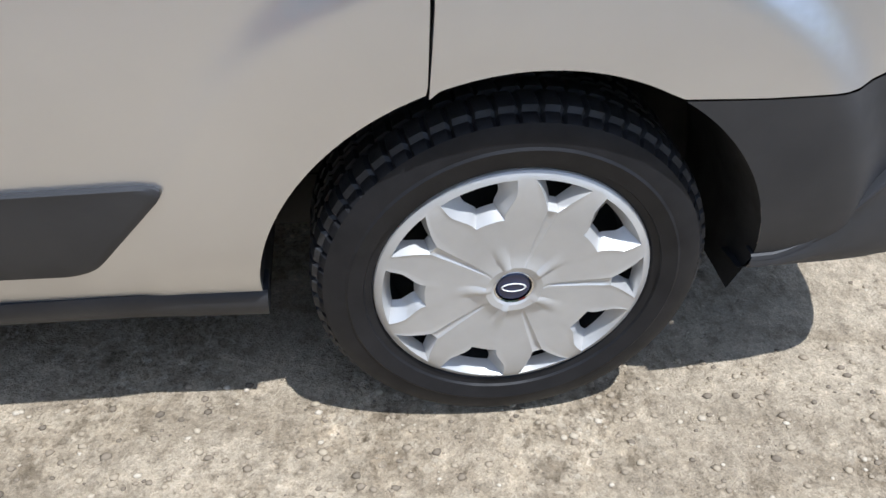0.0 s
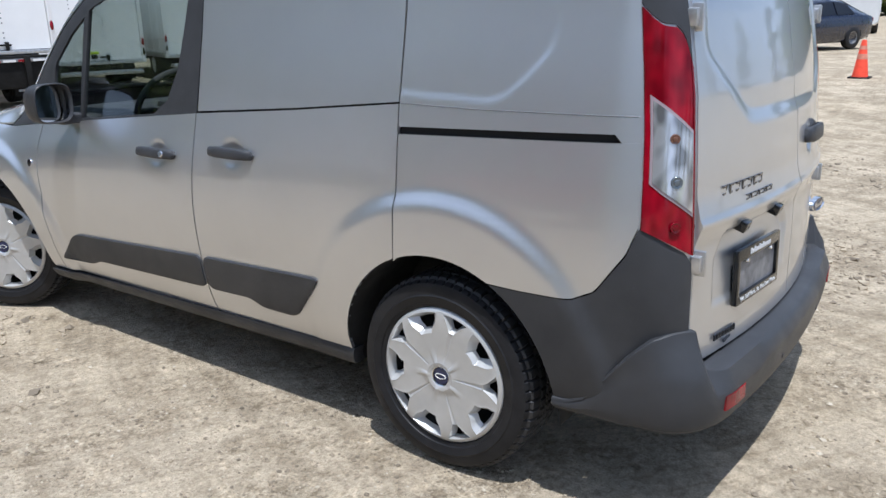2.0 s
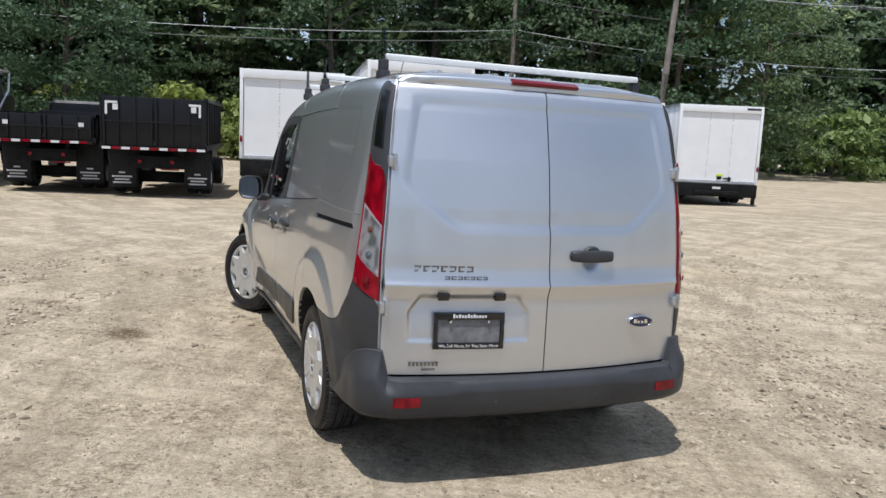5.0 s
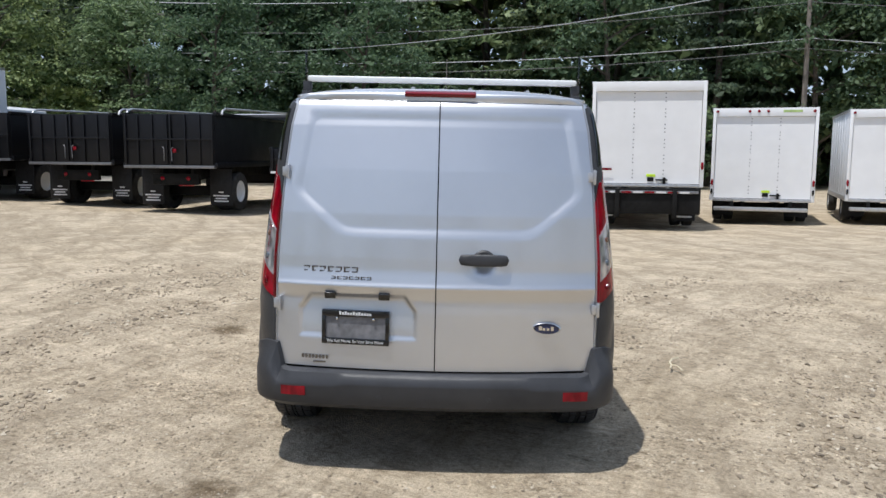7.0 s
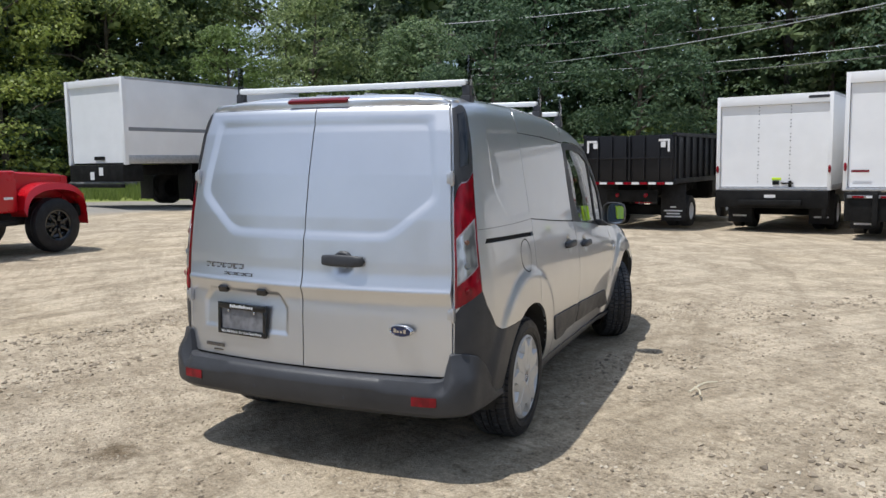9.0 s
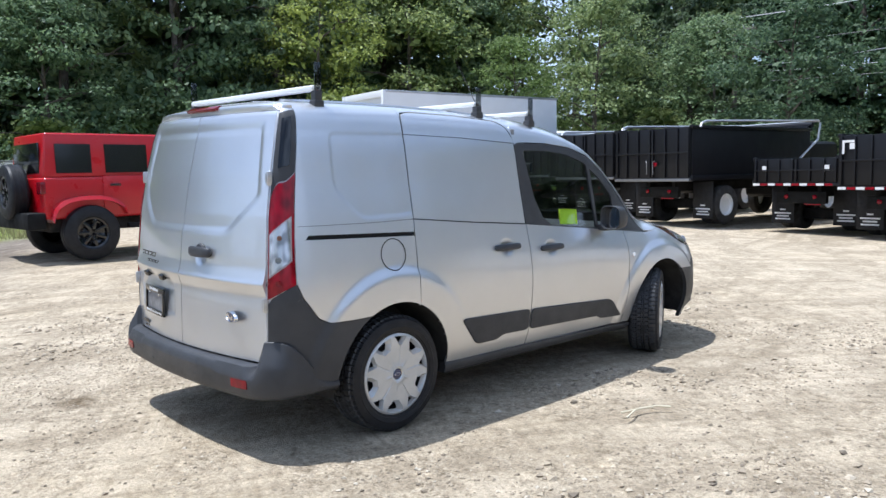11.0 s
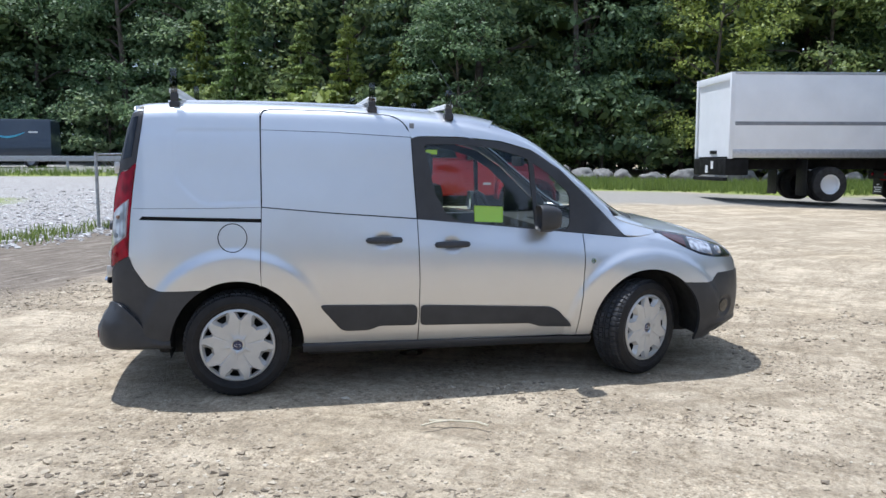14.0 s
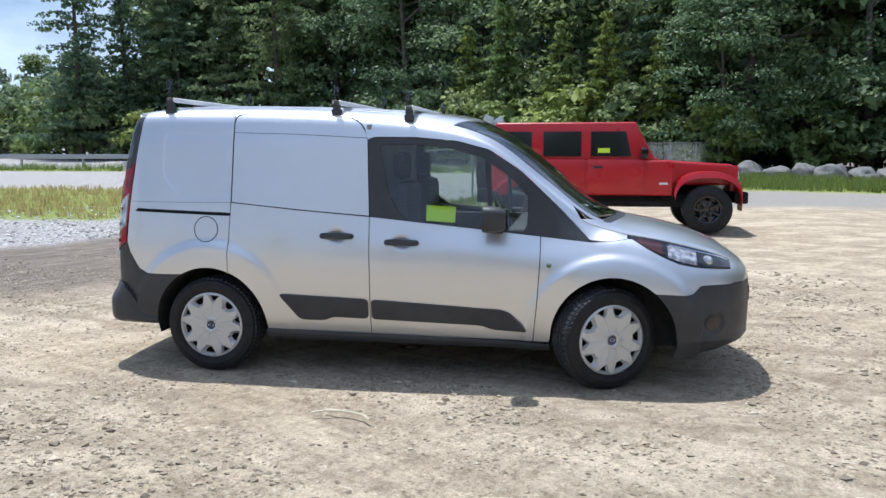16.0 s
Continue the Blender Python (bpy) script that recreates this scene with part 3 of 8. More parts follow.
REAR_LINE = np.array([(0.20, 0.80), (0.45, 0.808), (0.75, 0.803), (0.88, 0.795), (1.0, 0.786), (1.2, 0.765), (1.4, 0.728), (1.6, 0.678), (1.70, 0.642), (1.78, 0.585)])


def tail(y, z):
    """x of the rear face at y, z."""
    return float(np.interp(z, REAR_LINE[:, 0], REAR_LINE[:, 1])) - 0.15 * y * y - 0.10 * max(0, abs(y) - 0.6) ** 2


van = thing("van", "silver compact cargo van with black lower trim and roof rack", "van")


def soft(t):
    t = min(1.0, max(0.0, t))
    return t * t * (3 - 2 * t)


def quarter_dent(x, z):
    """The pressed blind window behind the sliding door."""
    a, b, c, d = 0.335 + 0.02 * (1.61 - z) - x, z - 1.175 + 0.03 * x, 1.612 - z, x + 0.30
    gaps = (a, b, (a + b - 0.155) / 1.414)
    low = -math.log(sum(math.exp(-60.0 * q) for q in gaps)) / 60.0 + 0.002
    high = 0.04 - math.hypot(0.04 - a, 0.04 - c) if a < 0.04 and c < 0.04 else c
    return 0.0028 * soft((min(low, high, d) + 0.003) / 0.010)


def handle_dent(x, z):
    """The shallow bowl behind each door handle."""
    best = 0.0
    for hx, hz in ((-0.892, 0.940), (-1.322, 0.905)):
        d = math.hypot((x - hx) / 0.070, (z - hz) / 0.058)
        best = max(best, 0.013 * soft((1.0 - d) / 0.8))
    return best


def slide_dent(x, z):
    """The blind window of the sliding door, a touch sunk."""
    return 0.004


def side_panel(name, s, low, high, near, far, n, m, mat, label="", depth=0.014, sink=0.0, parent=None, dent=None):
    g = coons(low, high, near, far, n, m)
    p = np.array([[(x, s * (flank(x, z) - sink - (dent(x, z) if dent else 0.0)), z) for x, z in row] for row in g])
    ob = add(name, *sheet(p, (0, -s, 0), depth), mat, parent or van, label, sharp=50)
    return fixed_normals(ob)


def arc(cx, cz, r, a0, a1, n=24, squash=1.0, slim=1.0):
    """Points on a circle in the side view; angles in degrees from the rear, over the top, to the front."""
    return [(cx + slim * r * math.cos(radians(a)), cz + squash * r * math.sin(radians(a))) for a in np.linspace(a0, a1, n)]


def wheel_arc(cx, cz, r, a0, a1, n=24):
    return arc(cx, cz, r, a0, a1, n, 1.0, 0.955)


def decal(name, s, ring, mat, parent, proud=0.004, thick=0.012, label="", bevel=0.003, rings=6):
    """A raised plate that follows the side, from its outline in the side view."""
    pts = np.array(ring, float)
    mid = pts.mean(0)
    verts, faces = [], []
    n = len(pts)
    levels = [(1.0, -thick), (1.0, proud - bevel), (1.0 - bevel / 0.12, proud)] + [(f, proud) for f in np.linspace(0.93, 0.0, rings)[:-1]]
    for f, h in levels:
        for p in pts:
            q = mid + (p - mid) * f
            verts.append((q[0], s * (flank(q[0], q[1]) + h), q[1]))
    for i in range(len(levels) - 1):
        for k in range(n):
            faces.append((i * n + k, i * n + (k + 1) % n, (i + 1) * n + (k + 1) % n, (i + 1) * n + k))
    verts.append((mid[0], s * (flank(*mid) + proud), mid[1]))
    faces += [((len(levels) - 1) * n + k, (len(levels) - 1) * n + (k + 1) % n, len(verts) - 1) for k in range(n)]
    return fixed_normals(add(name, verts, faces, mat, parent, label, sharp=40))


def ring_plate(name, s, outer, inner, mat, parent, label="", sink=0.0, lip=0.012):
    """A frame that follows the side, between an outer and an inner outline."""
    o, i = np.array(outer, float), np.array(inner, float)
    mid = i.mean(0)

    def by_angle(p, angles):
        q = np.vstack([p, p[:1]]) - mid
        out = []
        for a in angles:
            d = np.array([math.cos(a), math.sin(a)])
            best = 0
            for u, v in zip(q, q[1:]):
                e = v - u
                den = d[0] * e[1] - d[1] * e[0]
                if abs(den) < 1e-9:
                    continue
                t = (u[0] * e[1] - u[1] * e[0]) / den
                w = (u[0] * d[1] - u[1] * d[0]) / den
                if t > 0 and -1e-6 <= w <= 1 + 1e-6:
                    best = max(best, t)
            out.append(mid + d * best)
        return np.array(out)

    own = [math.atan2(*(p - mid)[::-1]) for p in np.vstack([o, i])]
    angles = sorted(set(round(a, 5) for a in list(np.linspace(-math.pi, math.pi, 72, endpoint=False)) + own))
    a, b = by_angle(o, angles), by_angle(i, angles)
    n = len(angles)
    verts, faces = [], []
    layers = [(a, -lip), (a, 0.0), ((2 * a + b) / 3, 0.0), ((a + 2 * b) / 3, 0.0), (b, 0.0), (b, -lip)]
    for line, h in layers:
        verts += [(x, s * (flank(x, z) + h - sink), z) for x, z in line]
    for r in range(len(layers) - 1):
        for k in range(n):
            faces.append((r * n + k, r * n + (k + 1) % n, (r + 1) * n + (k + 1) % n, (r + 1) * n + k))
    return fixed_normals(add(name, verts, faces, mat, parent, label, sharp=40))


R_ARCH = 0.412
G = 0.0028
# seams seen from the side
B_SEAM = [(-1.108, 0.285), (-1.112, 0.70), (-1.104, 1.065)]
F_SEAM = [(-2.165, 0.285), (-2.19, 0.55), (-2.205, 0.80), (-2.205, 0.955)]
BELT = [(-0.160, 1.150), (-0.60, 1.108), (-1.104, 1.068)]
WINDOW_OUT = [(-1.108, 1.066), (-1.080, 1.560), (-1.13, 1.575), (-1.40, 1.572), (-1.66, 1.548), (-1.87, 1.492), (-2.07, 1.362), (-2.25, 1.195), (-2.36, 1.088), (-2.515, 0.925), (-2.21, 0.958), (-1.70, 1.008)]
WINDOW_IN = [(-1.375, 1.046), (-1.29, 1.10), (-1.225, 1.22), (-1.160, 1.515), (-1.18, 1.530), (-1.40, 1.528), (-1.62, 1.506), (-1.82, 1.448), (-1.99, 1.338), (-2.112, 1.222), (-2.124, 1.19), (-2.118, 1.02), (-2.095, 0.984), (-1.80, 1.006)]


def shift(line, dx=0.0, dz=0.0):
    return [(x + dx, z + dz) for x, z in line]


def rail_at(x):
    section(x)
    return _rail[round(float(x), 4)]


def rail_y(x):
    return rail_at(x)[0]


def rail_line(x0, x1, n=30):
    return [(x, rail_at(x)[1]) for x in np.linspace(x0, x1, n)]


def bonnet_z(x):
    """Height of the seam between bonnet and wing, and of the headlight's upper edge."""
    return float(np.interp(-x, [2.40, 2.50, 2.60, 2.74, 2.85, 2.95, 3.05, 3.15, 3.25, 3.33, 3.385, 3.45], [1.085, 1.030, 0.998, 0.965, 0.948, 0.930, 0.908, 0.884, 0.858, 0.832, 0.808, 0.770]))


def lamp_low_z(x):
    return float(np.interp(-x, [2.74, 2.77, 2.85, 2.95, 3.05, 3.15, 3.25, 3.33, 3.385], [0.952, 0.940, 0.890, 0.838, 0.796, 0.776, 0.766, 0.758, 0.752]))


for s in (1, -1):
    # rear quarter: two pieces, over and under the sliding-door track
    arch_rear = wheel_arc(0, 0.305, R_ARCH, 62, 111, 26)
    clad_top = [(0.185, 0.668), (0.30, 0.666), (0.440, 0.668), (0.500, 0.697), (0.573, 0.804), (0.600, 0.880)]
    lamp_edge = [(0.600, 0.880), (0.594, 1.00), (0.588, 1.085)]
    low = shift(arch_rear[::-1], 0, 0)
    low = [p for p in low if p[0] > -0.150 + G] + clad_top[1:]
    low = [(-0.150 + G, 0.680)] + low
    side_panel("rear_quarter_lower", s, low, [(-0.156 + G, 1.060), (0.588, 1.085)], shift([(-0.150, 0.680), (-0.146, 0.80), (-0.156, 1.060)], G), lamp_edge, 46, 26, PAINT)
    side_panel("rear_quarter_upper", s, [(-0.157 + G, 1.082), (0.586, 1.107)], rail_line(-0.160 + G, 0.50), shift([(-0.157, 1.082), (-0.158, 1.15), (-0.160, rail_at(-0.16)[1])], G), [(0.586, 1.107), (0.570, 1.25), (0.542, 1.45), (0.515, 1.62), (0.50, rail_at(0.50)[1])], 76, 64, PAINT, dent=quarter_dent)
    side_panel("door_track", s, [(-0.155, 1.058), (0.57, 1.082)], [(-0.155, 1.084), (0.57, 1.110)], [(-0.155, 1.058), (-0.155, 1.084)], [(0.57, 1.082), (0.57, 1.110)], 20, 3, SEAM, "dark sliding-door track", sink=0.016)
    side_panel("track_cover", s, [(0.540, 1.083), (0.587, 1.085)], [(0.520, 1.105), (0.587, 1.108)], [(0.540, 1.083), (0.520, 1.105)], [(0.587, 1.085), (0.587, 1.108)], 4, 4, PAINT, sink=0.001)
    # sliding door, lower and upper
    arch_front = [p for p in wheel_arc(0, 0.305, R_ARCH, 112, 176, 24)]
    near = [(-0.150 - G, 0.692)] + [(-0.146 - G, 0.80), (-0.158 - G, 1.150 - G)]
    low = [(x - 0.002, z) for x, z in arch_front] + [(-0.396, 0.300)]
    side_panel("sliding_door", s, [(-0.394, 0.309), (-1.108 + G, 0.298)], shift(BELT, 0, -G), [(-0.394, 0.309), (-0.394, 0.335)] + low[::-1][2:] + near[1:], shift(B_SEAM, G), 84, 80, PAINT, dent=handle_dent)
    PANEL_TOP = [(-0.162, 1.612), (-0.60, 1.600), (-1.078, 1.573)]
    side_panel("sliding_door_upper", s, shift(BELT, 0, G), shift(PANEL_TOP, 0, -G), [(-0.160 - G, 1.150 + G), (-0.162 - G, 1.612 - G)], [(-1.102 + G, 1.070 + G), (-1.078 + G, 1.573 - G)], 40, 30, PAINT, dent=slide_dent)
    side_panel("sliding_door_top", s, shift(PANEL_TOP, 0, 0.0012), rounded([(-0.164 - G, 1.680), (-0.175, 1.722), (-0.24, 1.733), (-0.60, 1.727), (-0.95, 1.705), (-1.02, 1.675), (-1.072, 1.600)], 0.05, 6), [(-0.162 - G, 1.612), (-0.164 - G, 1.680)], [(-1.078 + G, 1.574), (-1.072 + G, 1.600)], 44, 8, PAINT)
    # front door below the window, and the wing
    side_panel("front_door", s, [(-1.108 - G, 0.297), (-2.165 + G, 0.276)], [(-1.104 - G, 1.060), (-1.70, 1.003), (-2.205 + G, 0.952)], shift(B_SEAM, -G), shift(F_SEAM, G), 110, 76, PAINT, dent=handle_dent)
    wing_low = [(-2.165 - G, 0.278), (-2.264, 0.278)] + wheel_arc(-2.662, 0.305, R_ARCH - 0.004, 0, 126, 40) + [(-2.93, 0.607), (-3.09, 0.604), (-3.14, 0.612), (-3.19, 0.664), (-3.28, 0.667), (-3.385, 0.667)]
    wing_top = [(-2.205 - G, 0.950), (-2.515, 0.918), (-2.62, 0.922), (-2.74, 0.940)] + [(x, lamp_low_z(x)) for x in np.linspace(-2.77, -3.385, 16)]
    side_panel("wing", s, wing_low, wing_top, shift(F_SEAM, -G), [(-3.385, 0.667), (-3.385, lamp_low_z(-3.385))], 110, 30, PAINT)
    # silver rail over the door window, down to the bonnet
    rail_low = [(-1.080, 1.566), (-1.13, 1.581), (-1.40, 1.578), (-1.66, 1.554), (-1.87, 1.498), (-2.07, 1.368), (-2.25, 1.201), (-2.36, 1.094), (-2.515, 0.931), (-2.62, 0.925), (-2.74, 0.943)]
    rail_top = rail_line(-1.09, -2.40, 40) + [(x, bonnet_z(x) - 0.002) for x in np.linspace(-2.46, -2.74, 10)]
    side_panel("pillar_rail", s, rail_low, rail_top, [(-1.080, 1.566), (-1.052, 1.650), rail_top[0]], [(-2.74, 0.943), rail_top[-1]], 80, 10, PAINT)
    side_panel("roof_side", s, rounded([(-0.160, 1.690), (-0.168, 1.728), (-0.24, 1.7385), (-0.60, 1.7325), (-0.95, 1.7105), (-1.022, 1.680), (-1.074, 1.612)], 0.05, 6), [(-0.160, rail_at(-0.16)[1] + 0.004)] + shift(rail_line(-0.19, -1.09), 0, 0.004), [(-0.160, 1.690), (-0.160, rail_at(-0.16)[1] + 0.004)], [(-1.074, 1.612), (-1.09, rail_at(-1.09)[1] + 0.004)], 44, 4, PAINT)
    # window
    ring_plate("window_frame", s, WINDOW_OUT, WINDOW_IN, BLACK_TRIM, van, "black window surround", sink=0.004)
    pane = even(WINDOW_IN + WINDOW_IN[:1], 60)[:-1]
    mid = pane.mean(0)
    verts = [(x, s * (flank(x, z) - 0.011), z) for x, z in pane]
    for f in (0.75, 0.5, 0.25):
        verts += [(q[0], s * (flank(*q) - 0.011), q[1]) for q in (mid + (p - mid) * f for p in pane)]
    verts.append((mid[0], s * (flank(*mid) - 0.011), mid[1]))
    n = len(pane)
    faces = [(i * n + k, i * n + (k + 1) % n, (i + 1) * n + (k + 1) % n, (i + 1) * n + k) for i in range(3) for k in range(n)]
    faces += [(3 * n + k, 3 * n + (k + 1) % n, 4 * n) for k in range(n)]
    w = add("window_pane", verts, faces, GLASS, van, "green tinted side glass")
    w.visible_shadow = False
    decal("window_divider", s, even([(-1.845, 1.432), (-1.882, 1.416), (-1.905, 1.000), (-1.880, 1.002)], 16), BLACK_TRIM, van, proud=-0.003, thick=0.02, rings=2)
    # black lower mouldings on the doors
    decal("door_moulding", s, closed_round([(-0.485, 0.552), (-1.098, 0.532), (-1.098, 0.398), (-0.86, 0.405), (-0.80, 0.378), (-0.630, 0.378)], 0.035), BLACK_TRIM, van, proud=0.010, label="black plastic door moulding")
    decal("door_moulding", s, closed_round([(-1.118, 0.531), (-1.97, 0.487), (-2.03, 0.462), (-2.135, 0.345), (-1.91, 0.352), (-1.85, 0.378), (-1.118, 0.398)], 0.030), BLACK_TRIM, van, proud=0.010, label="black plastic door moulding")
    # sill
    side_panel("sill", s, [(-0.39, 0.248), (-2.27, 0.222)], [(-0.387, 0.307), (-2.27, 0.273)], [(-0.39, 0.248), (-0.387, 0.307)], [(-2.27, 0.222), (-2.27, 0.273)], 30, 14, BLACK_TRIM, "black plastic sill", depth=0.05, sink=0.004, dent=lambda x, z: -0.022 * math.sin(math.pi * min(1.0, max(0.0, (z - 0.222) / 0.085))) ** 0.7)



# grey bars laid on the flank as the shade of seams and creases
def crease_shade_line(s, line, radius=0.0016):
    bm = bmesh.new()
    tube(bm, [(x, s * (flank(x, z) + 0.0002 - (quarter_dent(x, z))), z) for x, z in line], radius, 5)
    return part("crease_shade_line", bm, CREASE_SHADE, van, "fine dark line standing for the shade in a panel crease")


CREASE_SHADE = principled("crease_shade_grey", (0.16, 0.165, 0.175), 0.5)
for s in (1, -1):
    crease_shade_line(s, even([(-0.152, 1.150), (0.10, 1.146), (0.572, 1.150)], 30))
    corner_arc = rounded([(0.10, 1.175), (0.180, 1.175), (0.335, 1.330), (0.336, 1.42)], 0.045, 6)
    crease_shade_line(s, even([(-0.15, 1.178)] + corner_arc + [(0.336, 1.58)], 50), 0.0013)


# rear corner between flank and door: lamp column, garnish, cladding
def door_edge(z):
    return float(np.interp(z, [0.46, 0.80, 1.0, 1.4, 1.60, 1.72], [0.745, 0.742, 0.738, 0.712, 0.692, 0.668]))


def corner(s, z, u, out=0.0):
    """A point round the rear corner: u 0 on the flank, 1 at the door's edge."""
    xa = float(np.interp(z, [0.2, 0.885, 1.0, 1.107, 1.25, 1.45, 1.62, 1.735], [0.60, 0.600, 0.594, 0.586, 0.570, 0.542, 0.515, 0.500]))
    a = np.array([xa, flank(xa, z)])
    yb = door_edge(z) + 0.006
    b = np.array([tail(yb, z), yb])
    slope = (flank(xa, z) - flank(xa - 0.1, z)) / 0.1
    c = np.array([0.5 * a[0] + 0.5 * b[0] + 0.030, a[1] + slope * 0.08 - 0.008])
    p = (1 - u) ** 2 * a + 2 * u * (1 - u) * c + u * u * b
    d = np.array([b[0] - a[0], b[1] - a[1]])
    nrm = np.array([-d[1], d[0]]) / np.linalg.norm(d)
    p = p + out * (nrm if nrm[0] > 0 else -nrm)
    return (p[0], s * p[1], z)


def corner_patch(name, s, z0, z1, mat, parent, label="", u0=None, u1=None, out=0.0, n=12, m=18, depth=0.02):
    """A patch round the rear corner; u0 and u1 may follow z."""
    f0, f1 = u0 or (lambda z: 0.0), u1 or (lambda z: 1.0)
    g = np.array([[corner(s, z, f0(z) + (f1(z) - f0(z)) * i / (n - 1), out) for z in np.linspace(z0, z1, m)] for i in range(n)])
    return fixed_normals(add(name, *sheet(g, (-0.7, -0.7 * s, 0), depth), mat, parent, label, sharp=50))


def corner_strip(name, s, u0, u1, low, top, mat, parent, label="", out=0.0, n=14, m=22):
    """A piece round the rear corner between two lines of height over u."""
    g = np.array([[corner(s, low(u) + (top(u) - low(u)) * v, u, out) for v in np.linspace(0, 1, m)] for u in np.linspace(u0, u1, n)])
    return fixed_normals(add(name, *sheet(g, (-0.7, -0.7 * s, 0), 0.014), mat, parent, label, sharp=50))


RED_BOWL = principled("deep_red_lens", (0.16, 0.001, 0.007), 0.06, 0.0, 0.0, 0.5)
BULB_GREY = principled("bulb_grey", (0.20, 0.23, 0.26), 0.10, 0.6)
LENS_EDGE = principled("pale_lens_edge", (0.34, 0.27, 0.29), 0.18, 0.0, 0.3)
AMBER_DULL = principled("dull_amber", (0.16, 0.075, 0.05), 0.15, 0.0, 0.4)
for s in (1, -1):
    lamp_low = lambda u: 0.874 - 0.076 * u
    lamp_top = lambda u: float(np.interp(u, [0, 0.18, 0.35, 0.62, 0.80, 0.95, 1.0], [1.415, 1.385, 1.366, 1.362, 1.340, 1.285, 1.26]))
    lamp = corner_strip("tail_lamp", s, 0.03, 0.975, lamp_low, lamp_top, RED_LENS, van, "tall red and clear tail lamp", 0.004)
    clear_low = lambda u: 1.000 - 0.095 * u + 0.030 * max(0.0, 0.30 - u)
    clear_top = lambda u: 1.205 - 0.105 * u
    corner_strip("lens_frame", s, 0.10, 0.95, lambda u: clear_low(u) - 0.009, lambda u: clear_top(u) + 0.009, LENS_EDGE, lamp, "pale lens edge", 0.0065)
    corner_strip("reverse_lens", s, 0.14, 0.91, clear_low, clear_top, CLEAR_LENS, lamp, "clear reversing lens", 0.009)
    for u, z, r, mat, name in ((0.50, 1.098, 0.013, AMBER_DULL, "indicator_bulb"), (0.55, 0.992, 0.016, BULB_GREY, "reversing_bulb"), (0.55, 0.880, 0.015, RED_BOWL, "fog_bulb")):
        a, b, c = (Vector(corner(s, z, q, 0.011)) for q in (u, u + 0.1, u - 0.1))
        out = (b - c).cross(Vector((0, 0, 1))).normalized()
        bulb = fixed_normals(add(name, *lathe([(0.0, -0.004), (r * 0.45, -0.0035), (r * 0.55, -0.001), (r * 0.9, -0.002), (r, 0.003)], 20), mat, lamp, "lamp bulb bowl"))
        bulb.matrix_world = Matrix.LocRotScale(a, (-(out if out.x > 0 else -out)).to_track_quat("Y", "Z"), None)
    corner_strip("door_side_edge", s, 0.93, 0.978, lambda u: lamp_low(u) + 0.004, lambda u: lamp_top(u) - 0.004, RED_BOWL, lamp, "dark red lamp edge", 0.0068, 4)
    corner_strip("corner_garnish", s, 0.03, 0.975, lambda u: lamp_top(u) + 0.006, lambda u: 1.722 - 0.02 * u, BLACK_TRIM, van, "black rear corner garnish", 0.002)
    corner_strip("garnish_inlay", s, 0.22, 0.70, lambda u: 1.455 - 0.03 * u, lambda u: 1.69 - 0.02 * u, GLOSS_BLACK, van, "", 0.0045)
    corner_patch("corner_post", s, 0.45, 1.732, PAINT, van, out=-0.004, m=40)
    # black cladding between wheel arch, flank and bumper
    side_panel("rear_cladding", s, [(0.400, 0.318), (0.600, 0.325)], [(0.187, 0.664), (0.30, 0.662), (0.440, 0.664), (0.500, 0.692), (0.575, 0.800), (0.600, 0.872)],
               [(0.400, 0.318)] + wheel_arc(0, 0.305, R_ARCH, 5, 61, 18), [(0.600, 0.325), (0.600, 0.872)], 22, 26, BLACK_TRIM, "black plastic rear cladding", depth=0.0)
    corner_patch("corner_cladding", s, 0.40, 0.872, BLACK_TRIM, van, "black plastic corner cladding", out=0.0, n=12, m=16, depth=0.0,
                 u1=lambda z: float(np.interp(z, [0.44, 0.795, 0.872], [1.0, 0.97, 0.04])))
    # cap from the corner post to the roof
    low_line = [corner(s, 1.732, u, -0.002) for u in np.linspace(0, 1, 12)]
    top_line = [(0.50 + 0.075 * t, s * (rail_y(0.50) - 0.11 * t * t), 0) for t in np.linspace(0, 1, 12)]
    top_line = [(x, y, crown(x, y)) for x, y, _ in top_line]
    g = np.array([[np.array(a) * (1 - v) + np.array(b) * v + np.array((0.3, 0.3 * s, 1.0)) * 0.010 * math.sin(math.pi * v) for v in np.linspace(0, 1, 5)] for a, b in zip(low_line, top_line)])
    fixed_normals(add("roof_corner", *sheet(g, (-0.3, -0.3 * s, -1), 0.01), PAINT, van, sharp=60))

